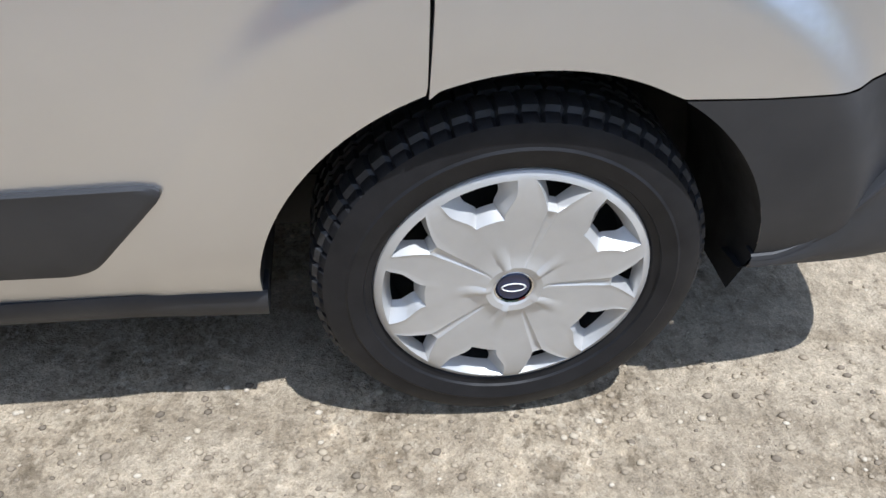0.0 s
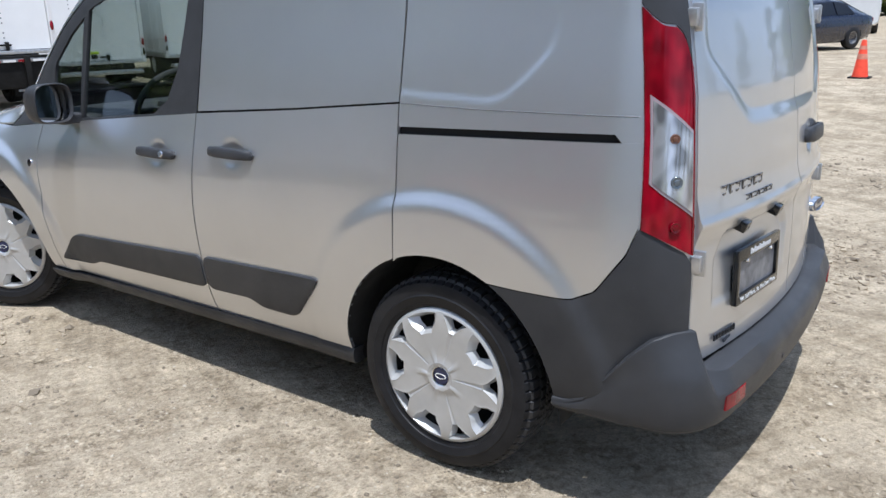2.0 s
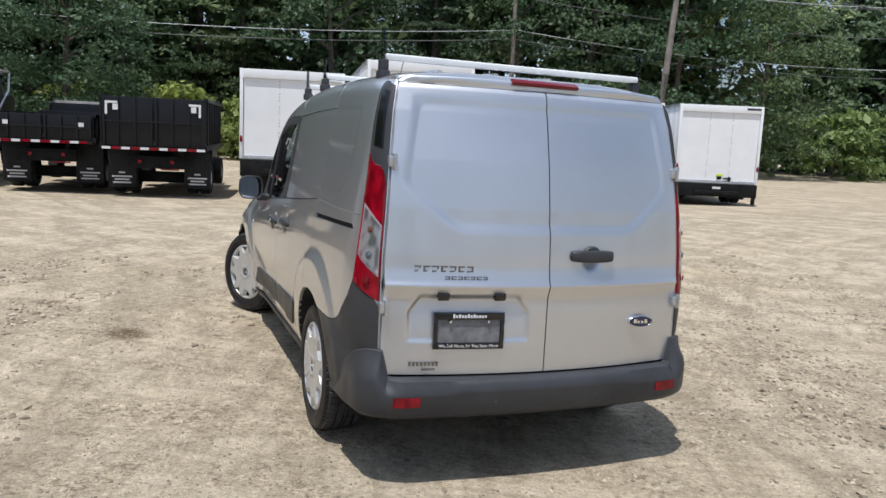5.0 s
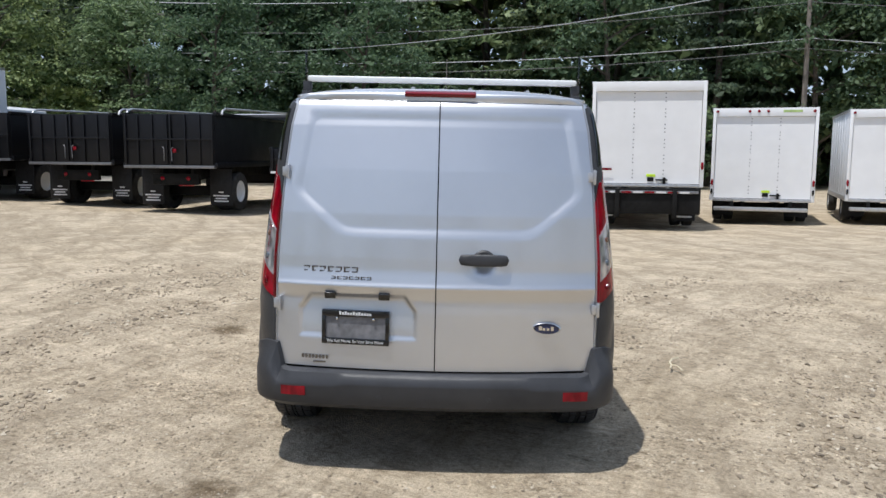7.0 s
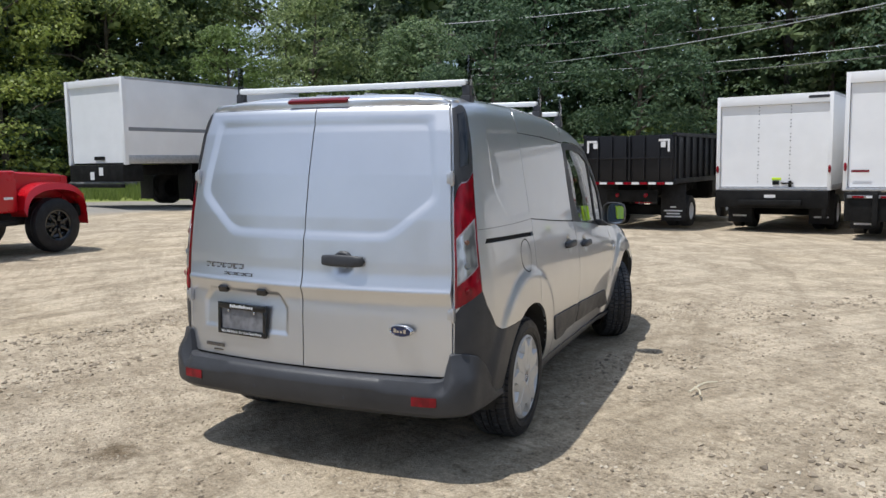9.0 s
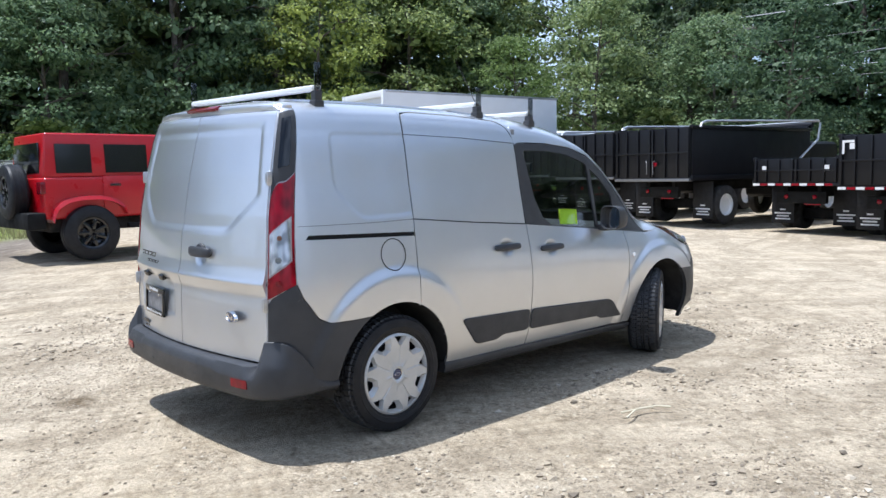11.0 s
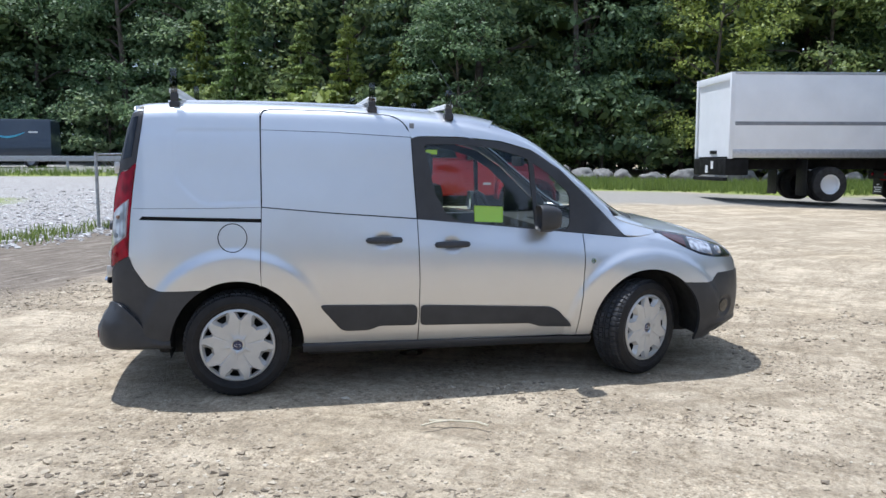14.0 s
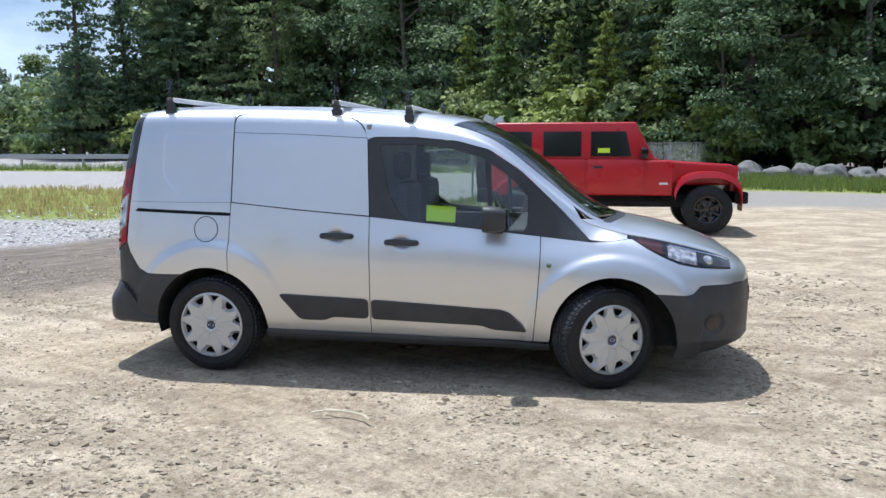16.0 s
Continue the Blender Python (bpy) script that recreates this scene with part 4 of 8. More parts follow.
# rear doors
for s in (1, -1):
    zs = np.linspace(0.487, 1.716, 176)
    rows = []
    for u in np.linspace(0, 1, 112):
        row = []
        for z in zs:
            y = 0.0028 + (door_edge(z) - 0.0065 - 0.0028) * u
            x = tail(y, z)
            # sunken upper panel with a long chamfer at its lower corner
            ye = float(np.interp(z, [1.13, 1.30, 1.63], [0.655, 0.640, 0.585]))
            gaps = (ye - y, z - 1.130, 1.640 - z, ((z - 1.130) * 0.205 - (y - 0.430) * 0.172) / 0.268)
            inside = -math.log(sum(math.exp(-75.0 * q) for q in gaps)) / 75.0
            roll = min(1.0, max(0.0, (inside + 0.040) / 0.046))
            x -= 0.011 * roll * roll * (1.6 - 0.6 * roll)
            if s > 0:
                x -= 0.016 * soft((1.0 - math.hypot((y - 0.215) / 0.066, (z - 0.980) / 0.056)) / 0.85)
            # shoulder across the waist: swelling out above, cut back below
            x += 0.010 * soft((0.955 - z) / 0.085) - 0.016 * soft((0.868 - z) / 0.065)
            x += 0.006 * math.exp(-((z - 0.872) / 0.012) ** 2)
            if s < 0:
                cut = (0.838 - z) * 0.6 - 0.075
                d = min(y - 0.080, 0.640 - y, z - 0.622, 0.838 - z, cut + (y - 0.080) * 0.8 + 0.03, cut + (0.640 - y) * 0.8 + 0.03)
                x -= (0.007 + 0.013 * soft((z - 0.63) / 0.18)) * soft(d / 0.024)
            row.append((x, s * y, z))
        rows.append(row)
    door = add("rear_door", *sheet(np.array(rows), (-1, 0, 0), 0.02), PAINT, van, "silver rear door", sharp=60)
    fixed_normals(door)
    for z in (1.385, 0.775):
        yh = door_edge(z) - 0.004
        bm = bmesh.new()
        box(bm, -0.016, 0.012, -0.016, 0.016, -0.022, 0.022, 0.004)
        box(bm, -0.010, 0.020, 0.004, 0.018, -0.034, 0.034, 0.005)
        h = part("hinge", bm, ALUMINIUM, door, "grey metal door hinge")
        h.matrix_world = Matrix.Translation((tail(yh, z) + 0.004, s * yh, z))
# header over the doors with the brake lamp
ys = np.linspace(-0.672, 0.672, 41)
g = []
for y in ys:
    a = np.array((tail(y, 1.722), y, 1.722))
    xr = 0.600 - 0.030 * (abs(y) / 0.6) ** 4
    yy = y * 0.585 / 0.672
    b = np.array((xr, yy, crown(min(xr, 0.61), yy)))
    g.append([a * (1 - v) + b * v + np.array((0.6, 0, 0.7)) * 0.016 * math.sin(math.pi * v) for v in np.linspace(0, 1, 7)])
fixed_normals(add("rear_header", *sheet(np.array(g), (-0.6, 0, -0.6), 0.012), PAINT, van, sharp=60))
bm = bmesh.new()
box(bm, -0.03, 0.012, -0.165, 0.165, -0.009, 0.009, 0.006)
ob = part("brake_lamp", bm, RED_BOWL, van, "red high brake lamp")
ob.matrix_world = Matrix.Translation((0.627, 0, 1.750)) @ pose(0, 0, 0, 0, 25, 0)

# roof, windscreen, bonnet
def top_patch(name, outline_rear, outline_front, mat, n=50, m=33, label="", edge=None, depth=0.012, sink=0.0):
    """A panel seen from above between two lines of x over y fraction; edge(x): its half width."""
    g = []
    for i in range(n):
        u = i / (n - 1)
        row = []
        for j in range(m):
            v = -1 + 2 * j / (m - 1)
            x = outline_rear(abs(v)) * (1 - u) + outline_front(abs(v)) * u
            y = v * edge(x)
            row.append((x, y, crown(x, y) - sink))
        g.append(row)
    return fixed_normals(add(name, *sheet(np.array(g), (0, 0, -1), depth), mat, van, label, sharp=60))


SCREEN_TOP = lambda v: -1.60 - 0.16 * (1 - v * v)
SCREEN_LOW = lambda v: -2.545 - 0.17 * (1 - v * v)
top_patch("roof", lambda v: 0.600 - 0.085 * max(0, (v - 0.82) / 0.18) ** 2 - 0.015 * v * v, SCREEN_TOP, PAINT, 70, 41, "silver roof with pressed ribs", lambda x: rail_y(x) - (0.0 if x < 0.45 else 0.0))
screen = top_patch("windscreen", lambda v: SCREEN_TOP(v) - 0.01, lambda v: SCREEN_LOW(v) + 0.005, DARK_GLASS, 30, 25, "dark windscreen", lambda x: rail_y(x) - 0.035, sink=0.004)
screen.visible_shadow = False
for s in (1, -1):
    xs = np.linspace(-1.61, -2.60, 30)
    g = np.array([[(x, s * (rail_y(x) - 0.038 * v), crown(x, rail_y(x) - 0.038 * v)) for v in np.linspace(0, 1, 5)] for x in xs])
    fixed_normals(add("screen_pillar", *sheet(g, (0, -0.5 * s, -1), 0.012), PAINT, van, sharp=60))
def bonnet_edge(x):
    sec = section(x)
    return float(np.interp(bonnet_z(x) + 0.003, np.maximum.accumulate(sec[:, 1]), sec[:, 0])) - 0.002


top_patch("bonnet", lambda v: SCREEN_LOW(v) - 0.05 + 0.14 * max(0.0, (v - 0.86) / 0.14), lambda v: -3.425 + 0.045 * v * v, PAINT, 44, 41, "silver bonnet", bonnet_edge)
top_patch("cowl", lambda v: SCREEN_LOW(v) + 0.01, lambda v: SCREEN_LOW(v) - 0.048, BLACK_TRIM, 4, 25, "black plastic cowl", lambda x: 0.70, sink=0.01)
# nose: headlights, silver front, bumper
MARKER = principled("dark_amber_lens", (0.055, 0.010, 0.010), 0.1, 0, 0.5)


def nose_dent(x, z):
    """Lip, undercut and fog lamp recess of the front bumper."""
    front = soft((-3.10 - x) / 0.16)
    lip = 0.022 * math.exp(-((z - 0.318) / 0.018) ** 2) * front
    under = 0.055 * soft((0.300 - z) / 0.09) * front
    bowl = 0.018 * soft((0.078 - math.hypot(x + 3.27, z - 0.432)) / 0.02)
    return under + bowl - lip


def lens_strip(name, s, rows, low, high, out, mat, parent, label=""):
    """A strip of the headlight between two fractions of its height."""
    g = np.array([[(x, s * (flank(x, z) + out), z) for z in (lamp_low_z(x) + 0.003 + (bonnet_z(x) - 0.004 - lamp_low_z(x)) * v for v in np.linspace(low, high, 8))] for x in rows])
    return fixed_normals(add(name, *sheet(g, (0.3, -0.9 * s, 0), 0.010), mat, parent, label, sharp=60))


for s in (1, -1):
    lamp = lens_strip("headlight", s, np.linspace(-2.745, -3.385, 22), 0.0, 1.0, 0.001, GLOSS_BLACK, van, "dark swept-back headlight")
    lens_strip("headlight_reflector", s, np.linspace(-2.985, -3.16, 8), 0.14, 0.84, 0.005, CLEAR_LENS, lamp, "clear headlight reflector")
    lens_strip("headlight_rim", s, np.linspace(-3.00, -3.37, 10), 0.86, 0.93, 0.005, CHROME, lamp, "chrome headlight rim")
    lens_strip("side_marker", s, np.linspace(-2.80, -2.95, 8), 0.12, 0.86, 0.005, MARKER, lamp, "dark red-amber side marker")
    bulb = fixed_normals(add("projector", *lathe([(0.0, -0.014), (0.020, -0.011), (0.032, -0.002), (0.036, 0.008)], 20), CLEAR_LENS, lamp, "round headlight projector"))
    bulb.matrix_world = Matrix.Translation((-3.235, s * (flank(-3.235, 0.815) + 0.002), 0.815)) @ Matrix.Rotation(0 if s < 0 else math.pi, 4, "Z") @ pose(0, 0, 0, -25, 0, s * 28)
    near = [(-3.040, 0.205), (-3.058, 0.305)] + wheel_arc(-2.662, 0.305, R_ARCH - 0.004, 178, 129, 14)
    side_panel("front_bumper", s, [(-3.040, 0.205), (-3.30, 0.225), (-3.575, 0.300)], [(-2.915, 0.603), (-3.09, 0.600), (-3.14, 0.608), (-3.19, 0.660), (-3.28, 0.663), (-3.575, 0.663)], near, [(-3.575, 0.300), (-3.575, 0.663)], 64, 44, BLACK_TRIM, "black plastic front bumper", depth=0.03, sink=-0.003, dent=nose_dent)
    decal("fog_lamp_cover", s, closed_round(arc(-3.27, 0.432, 0.046, 0, 345, 20), 0.01), GLOSS_BLACK, van, proud=-0.010, thick=0.03, rings=3, label="black fog lamp blank")
    rows = []
    for x in np.linspace(-3.385, -3.575, 12):
        sec = section(x)
        k = int(np.argmax(sec[:, 1] >= 0.667))
        rows.append([(x, s * y, z) for y, z in even(sec[k:], 22)])
    fixed_normals(add("nose_panel", *sheet(np.array(rows), (0.5, 0, -0.3), 0.012), PAINT, van, sharp=60))
sec = [(y, z) for y, z in section(-3.575) if z >= 0.30]
ring = [(-3.5745, y, z) for y, z in sec] + [(-3.5745, -y, z) for y, z in sec[::-1][1:]]
add("grille", ring + [(-3.585, 0, 0.5)], [(k, (k + 1) % len(ring), len(ring)) for k in range(len(ring))], BLACK_TRIM, van, "black front grille", smooth=False)
blk("number_bracket", BLACK_TRIM, van, -3.605, -3.57, -0.16, 0.16, 0.47, 0.58, 0.008, "black plate bracket")

# rear bumper: one section carried round the tail
plan = []
for y in np.linspace(0.0, 0.66, 16):
    plan.append((0.838 - 0.10 * y * y, y))
plan += [(0.775, 0.728), (0.740, 0.782), (0.690, 0.824), (0.62, 0.848), (0.55, 0.857), (0.46, 0.861), (0.385, 0.864)]
half = spline(plan, 64)
line = np.vstack([half[::-1] * (1, -1), half[1:]])
tang = np.gradient(line, axis=0)
nrm = np.stack([tang[:, 1], -tang[:, 0]], 1)
nrm /= np.linalg.norm(nrm, axis=1)[:, None]


def bumper_top(x, y):
    """Upper edge of the bumper: level under the doors, a horn beside them, then a sweep down to the wheel arch."""
    if x > 0.715:
        return 0.478 + 0.118 * soft((abs(y) - 0.715) / 0.045)
    return float(np.interp(x, [0.38, 0.43, 0.48, 0.53, 0.59, 0.65, 0.70, 0.72], [0.362, 0.364, 0.388, 0.450, 0.525, 0.580, 0.594, 0.596]))


g = []
for p, q in zip(line, nrm):
    top, w = bumper_top(*p), soft((abs(p[1]) - 0.66) / 0.09)
    flat = soft((0.74 - p[0]) / 0.12)
    drop = 0.012 * soft((abs(p[1]) - 0.40) / 0.06) * (1 - w)
    rear = [(-0.055, 0.478), (-0.004, 0.478), (0.010, 0.474), (0.022, 0.462 - drop), (0.031, 0.440 - drop), (0.0335, 0.430 - drop), (0.0335, 0.425 - drop), (0.031, 0.395), (0.029, 0.360), (0.020, 0.330), (-0.006, 0.308), (-0.09, 0.300)]
    inner = -0.034 * (1 - flat)
    lower = 0.022 * (1 - flat) + 0.008
    mid = 0.5 * (top + 0.33)
    side = [(inner - 0.02, top), (inner, top), (inner + 0.005, top - 0.003), (inner + 0.007, top - 0.010), (0.6 * inner + 0.4 * lower, 0.6 * top + 0.4 * mid), (0.15 * inner + 0.85 * lower, 0.25 * top + 0.75 * mid), (lower, mid), (lower, 0.6 * mid + 0.132), (lower - 0.001, 0.352), (lower - 0.008, 0.332), (lower - 0.03, 0.314), (lower - 0.09, 0.308)]
    g.append([(p[0] + q[0] * d, p[1] + q[1] * d, z) for d, z in ((1 - w) * np.array(rear) + w * np.array(side))])
fixed_normals(add("rear_bumper", *sheet(np.array(g), (0, 0, 0), 0), BLACK_TRIM, van, "black plastic rear bumper with step", sharp=30))
for s in (1, -1):
    rows = []
    for y in np.linspace(0.585, 0.695, 10):
        i = int(np.argmin(abs(half[:, 1] - y)))
        x = float(np.interp(y, half[:, 1], half[:, 0]))
        tx, ty = half[i + 1] - half[i - 1]
        q = np.array([ty, -tx]) / math.hypot(tx, ty)
        rows.append([(x + q[0] * 0.0355, s * (y + q[1] * 0.0355), z) for z in np.linspace(0.370, 0.412, 5)])
    fixed_normals(add("rear_reflector", *sheet(np.array(rows), (-1, 0, 0), 0.016), RED_LENS, van, "red bumper reflector"))
    for y in (0.25, 0.735):
        r = add("parking_sensor", *lathe([(0.0, 0.006), (0.009, 0.006), (0.011, 0.0)], 14), BLACK_TRIM, van)
        x = float(np.interp(y, half[:, 1], half[:, 0]))
        r.matrix_world = Matrix.Translation((x + (0.026 if y < 0.5 else 0.016), s * (y + (0.0 if y < 0.5 else 0.012)), 0.375)) @ pose(0, 0, 0, 0, 0, -90 if y < 0.5 else -90 + s * 35)

# inner shell, near-black in place of shade: closes the gaps and the cargo space
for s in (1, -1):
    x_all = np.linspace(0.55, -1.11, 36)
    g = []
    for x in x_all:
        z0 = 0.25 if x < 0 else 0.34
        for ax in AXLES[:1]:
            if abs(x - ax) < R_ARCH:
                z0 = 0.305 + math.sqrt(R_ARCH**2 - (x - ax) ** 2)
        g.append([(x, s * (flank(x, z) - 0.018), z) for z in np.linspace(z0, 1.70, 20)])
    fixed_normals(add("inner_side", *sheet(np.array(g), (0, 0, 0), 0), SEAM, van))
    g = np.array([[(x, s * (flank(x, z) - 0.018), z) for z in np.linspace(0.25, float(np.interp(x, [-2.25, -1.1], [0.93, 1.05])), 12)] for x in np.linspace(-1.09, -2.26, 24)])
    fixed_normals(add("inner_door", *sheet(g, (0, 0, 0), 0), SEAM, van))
    # wheel housings
    for ax in AXLES:
        prof = wheel_arc(ax, 0.305, R_ARCH + 0.002, -8, 188, 30)
        verts = [(x, s * (flank(min(max(x, -3.1), 0.5), max(z, 0.26)) - 0.004), z) for x, z in prof] + [(x, s * 0.55, z) for x, z in prof]
        k = len(prof)
        faces = [(i, i + 1, k + i + 1, k + i) for i in range(k - 1)] + [tuple(range(k, 2 * k))]
        fixed_normals(add("wheel_housing", verts, faces, UNDER, van, "dark wheel housing liner"))
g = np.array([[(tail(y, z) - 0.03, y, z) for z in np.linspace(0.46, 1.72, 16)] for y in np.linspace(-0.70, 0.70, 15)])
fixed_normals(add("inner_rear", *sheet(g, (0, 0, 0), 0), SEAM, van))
blk("floor_pan", UNDER, van, -3.30, 0.50, -0.56, 0.56, 0.215, 0.34, 0.03)
# unseen floor piece, added to stop sun leaking through by the bumper
blk("rear_floor_closure", UNDER, van, 0.42, 0.765, -0.76, 0.76, 0.405, 0.470, 0.01)
blk("floor_side", UNDER, van, -2.24, -0.42, -0.80, 0.80, 0.225, 0.33, 0.02)
# grey raised in place of sky reflected in the side glass and cabin light
blk("bulkhead", worn("partition_grey_for_glare", (0.24, 0.24, 0.245), 0.6, vary=0.15, scale=6), van, -1.10, -1.07, -0.74, 0.74, 0.33, 1.66, 0.004, "cargo partition, its grey lifted for sky glare in the glass")
blk("engine_bay", SEAM, van, -3.36, -2.60, -0.545, 0.545, 0.34, 0.76, 0.02)
blk("axle_beam", UNDER, van, -0.04, 0.04, -0.72, 0.72, 0.22, 0.28, 0.02)
bm = bmesh.new()
tube(bm, [(-1.2, 0.25, 0.245), (0.1, 0.28, 0.26), (0.40, 0.34, 0.30)], 0.028, 10)
box(bm, 0.08, 0.32, -0.05, 0.40, 0.24, 0.33, 0.04)
part("exhaust", bm, UNDER, van, "dark exhaust silencer")


# wheels
def tyre_mesh():
    """A road tyre: rounded sidewall, square shoulder, ribs with cut blocks."""
    prof = [(0.212, 0.030), (0.226, 0.013), (0.236, 0.0105), (0.238, 0.006), (0.262, 0.000), (0.266, 0.003), (0.284, 0.004), (0.300, 0.010), (0.3065, 0.018), (0.3085, 0.026)]
    ribs = [(0.030, 0.068), (0.076, 0.104), (0.112, 0.120), (0.128, 0.156), (0.164, 0.202)]
    for i, (a, b) in enumerate(ribs):
        edge = 0.3165 if i in (0, 4) else 0.3195
        prof += [(edge if i == 0 else 0.3195, a + 0.001), (0.3205, (a + b) / 2), (0.3195 if i < 4 else edge, b - 0.001)]
        if i < 4:
            prof += [(0.3105, b + 0.001), (0.3105, ribs[i + 1][0] - 0.001)]
    prof += [(0.3085, 0.206), (0.300, 0.222), (0.28, 0.230), (0.25, 0.230), (0.212, 0.200)]
    n = 366
    verts, faces = [], []
    for q, (r, h) in enumerate(prof):
        for k in range(n):
            a = 2 * math.pi * (k + (0.35 * (h - 0.05) / 0.03 if 0.03 < h < 0.2 else 0)) / n
            rr = r
            if r > 0.306 and (h < 0.070 or h > 0.162) and k % 6 == 0:
                rr = r - 0.007
            elif r > 0.3185 and 0.075 < h < 0.157 and k % 6 == 3:
                rr = r - 0.007
            verts.append((rr * math.cos(a), h, rr * math.sin(a)))
    for i in range(len(prof) - 1):
        for k in range(n):
            faces.append((i * n + k, i * n + (k + 1) % n, (i + 1) * n + (k + 1) % n, (i + 1) * n + k))
    return verts, faces


def cap_height(r):
    return float(np.interp(r, [0, 0.030, 0.036, 0.046, 0.060, 0.12, 0.16, 0.20, 0.214, 0.222, 0.226], [-0.003, -0.003, -0.008, -0.010, -0.005, -0.007, -0.008, -0.007, -0.004, 0.002, 0.014]))


def cap_mesh():
    """The wheel trim: a flat star with ten openings near its edge, wide and narrow by turns, with deep slanting walls."""
    radii = [0.031, 0.036, 0.046, 0.058, 0.075, 0.095, 0.120, 0.142, 0.150, 0.158, 0.169, 0.181, 0.195, 0.209, 0.215, 0.221, 0.226]
    lows, hi = (7, 9), 13
    verts, faces = [], []
    cols = 16
    n = 10 * cols

    def half_width(r, k):
        lo = lows[k % 2]
        t = min(1.0, max(0.0, (r - radii[lo]) / (radii[hi] - radii[lo])))
        if k % 2 == 0:
            return radians(9.0 + 7.6 * soft(t / 0.70) - 0.5 * t)
        return radians(3.0 + 9.4 * t)

    for r in radii:
        for k in range(10):
            c, nxt = radians(36 * k + 8), radians(36 * (k + 1) + 8)
            w, w2 = half_width(r, k), half_width(r, (k + 1) % 10)
            for j in range(6):
                verts.append((r, c - w + 2 * w * j / 6))
            a0, a1 = c + w, nxt - w2
            for j in range(10):
                verts.append((r, a0 + (a1 - a0) * j / 10))
    out = []
    for idx, (r, a) in enumerate(verts):
        col, k = (idx % n) % cols, (idx % n) // cols
        ridge = 0.0
        # five short swellings leave the hub towards the wide openings; the star is dished between them
        wave = math.sin(math.pi * col / 6) if col < 6 else 0.0
        if k % 2 == 0 and r < radii[7]:
            ridge = 0.006 * wave * soft((r - 0.040) / 0.012) * soft((0.088 - r) / 0.035)
        elif k % 2 == 1 and r < radii[9]:
            ridge = -0.003 * wave * soft((r - 0.045) / 0.03)
        if 0.138 < r < 0.212 and col in (0, 6):
            ridge += 0.0010
        out.append((r * math.cos(a), cap_height(r) - ridge, r * math.sin(a)))
    for i in range(len(radii) - 1):
        for k in range(n):
            if not (lows[k // cols % 2] <= i < hi and k % cols < 6):
                faces.append((i * n + k, i * n + (k + 1) % n, (i + 1) * n + (k + 1) % n, (i + 1) * n + k))
    for k in range(10):
        lo = lows[k % 2]
        loop = [(lo, k * cols + j) for j in range(7)] + [(i, k * cols + 6) for i in range(lo + 1, hi + 1)] + [(hi, k * cols + j) for j in range(5, -1, -1)] + [(i, k * cols) for i in range(hi - 1, lo, -1)]
        m = len(loop)
        rc = 0.177 if k % 2 == 0 else 0.186
        last = [i * n + q for i, q in loop]
        c = radians(36 * k + 8)
        for across, along, inward, deep in ((0.95, 0.94, 0.0, 0.003), (0.54, 0.56, 0.0, 0.026)) if k % 2 == 0 else ((0.93, 0.93, 0.0, 0.003), (0.60, 0.62, 0.0, 0.024)):
            base = len(out)
            for i, q in loop:
                r, a = verts[i * n + q]
                a = c + ((a - c + math.pi) % (2 * math.pi) - math.pi) * across
                r = rc - inward + (r - rc) * along
                out.append((r * math.cos(a), cap_height(verts[i * n + q][0]) + deep, r * math.sin(a)))
            ring = list(range(base, base + m))
            for e in range(m):
                f = (e + 1) % m
                faces.append((last[e], last[f], ring[f], ring[e]))
            last = ring
    return out, faces


TYRE_ME, CAP_ME = tyre_mesh(), cap_mesh()


def make_wheel(x, s, steer, spin):
    """A wheel with its outer face towards the side s; the axis frame has y pointing inwards."""
    hub = new("wheel")
    hub.parent = van
    tagged(hub, "black tyre on steel wheel with silver trim")
    t = add("tyre", *TYRE_ME, [RUBBER, TREAD], hub, "black rubber tyre with dusty tread", sharp=30)
    fixed_normals(t)
    for p in t.data.polygons:
        if math.hypot(p.center.x, p.center.z) > 0.3085 and 0.022 < p.center.y < 0.21:
            p.material_index = 1
    c = fixed_normals(add("wheel_trim", *CAP_ME, CAP, hub, "silver ten-hole wheel trim", sharp=28))
    c.location = (0, 0.012, 0)
    fixed_normals(add("rim", *lathe([(0.0, 0.075), (0.06, 0.06), (0.10, 0.075), (0.19, 0.085), (0.205, 0.040), (0.216, 0.028), (0.224, 0.028)], 48), UNDER, hub, "dark steel rim"))
    badge = fixed_normals(add("centre_badge", *lathe([(0.0, -0.0045), (0.026, -0.0035), (0.030, 0.000), (0.030, 0.01)], 32), BLUE_OVAL, hub, "dark blue centre badge"))
    ring = fixed_normals(add("badge_ring", *lathe([(0.0295, -0.004), (0.0320, -0.0055), (0.0345, -0.003), (0.0345, 0.008)], 32), CHROME, hub))
    v, f = lathe([(0.82, -0.0045), (0.90, -0.0062), (0.98, -0.0045)], 32)
    script = fixed_normals(add("badge_oval", [(a * 0.021, b, c * 0.009) for a, b, c in v], f, PALE_INK, hub))
    badge.location = ring.location = (0, 0.012, 0)
    script.matrix_basis = Matrix.Translation((0, 0.012, 0)) @ Matrix.Rotation(radians(-spin), 4, "Y")
    turn = Matrix.Rotation(math.pi if s > 0 else 0.0, 4, "Z")
    hub.matrix_world = Matrix.Translation((x, s * 0.876, 0.3205)) @ Matrix.Rotation(radians(steer), 4, "Z") @ turn @ Matrix.Rotation(radians(spin), 4, "Y")
    return hub


make_wheel(0.0, -1, 0, 42)
make_wheel(0.0, 1, 0, 33)
make_wheel(-2.662, -1, 27, 20)
make_wheel(-2.662, 1, 27, 5)


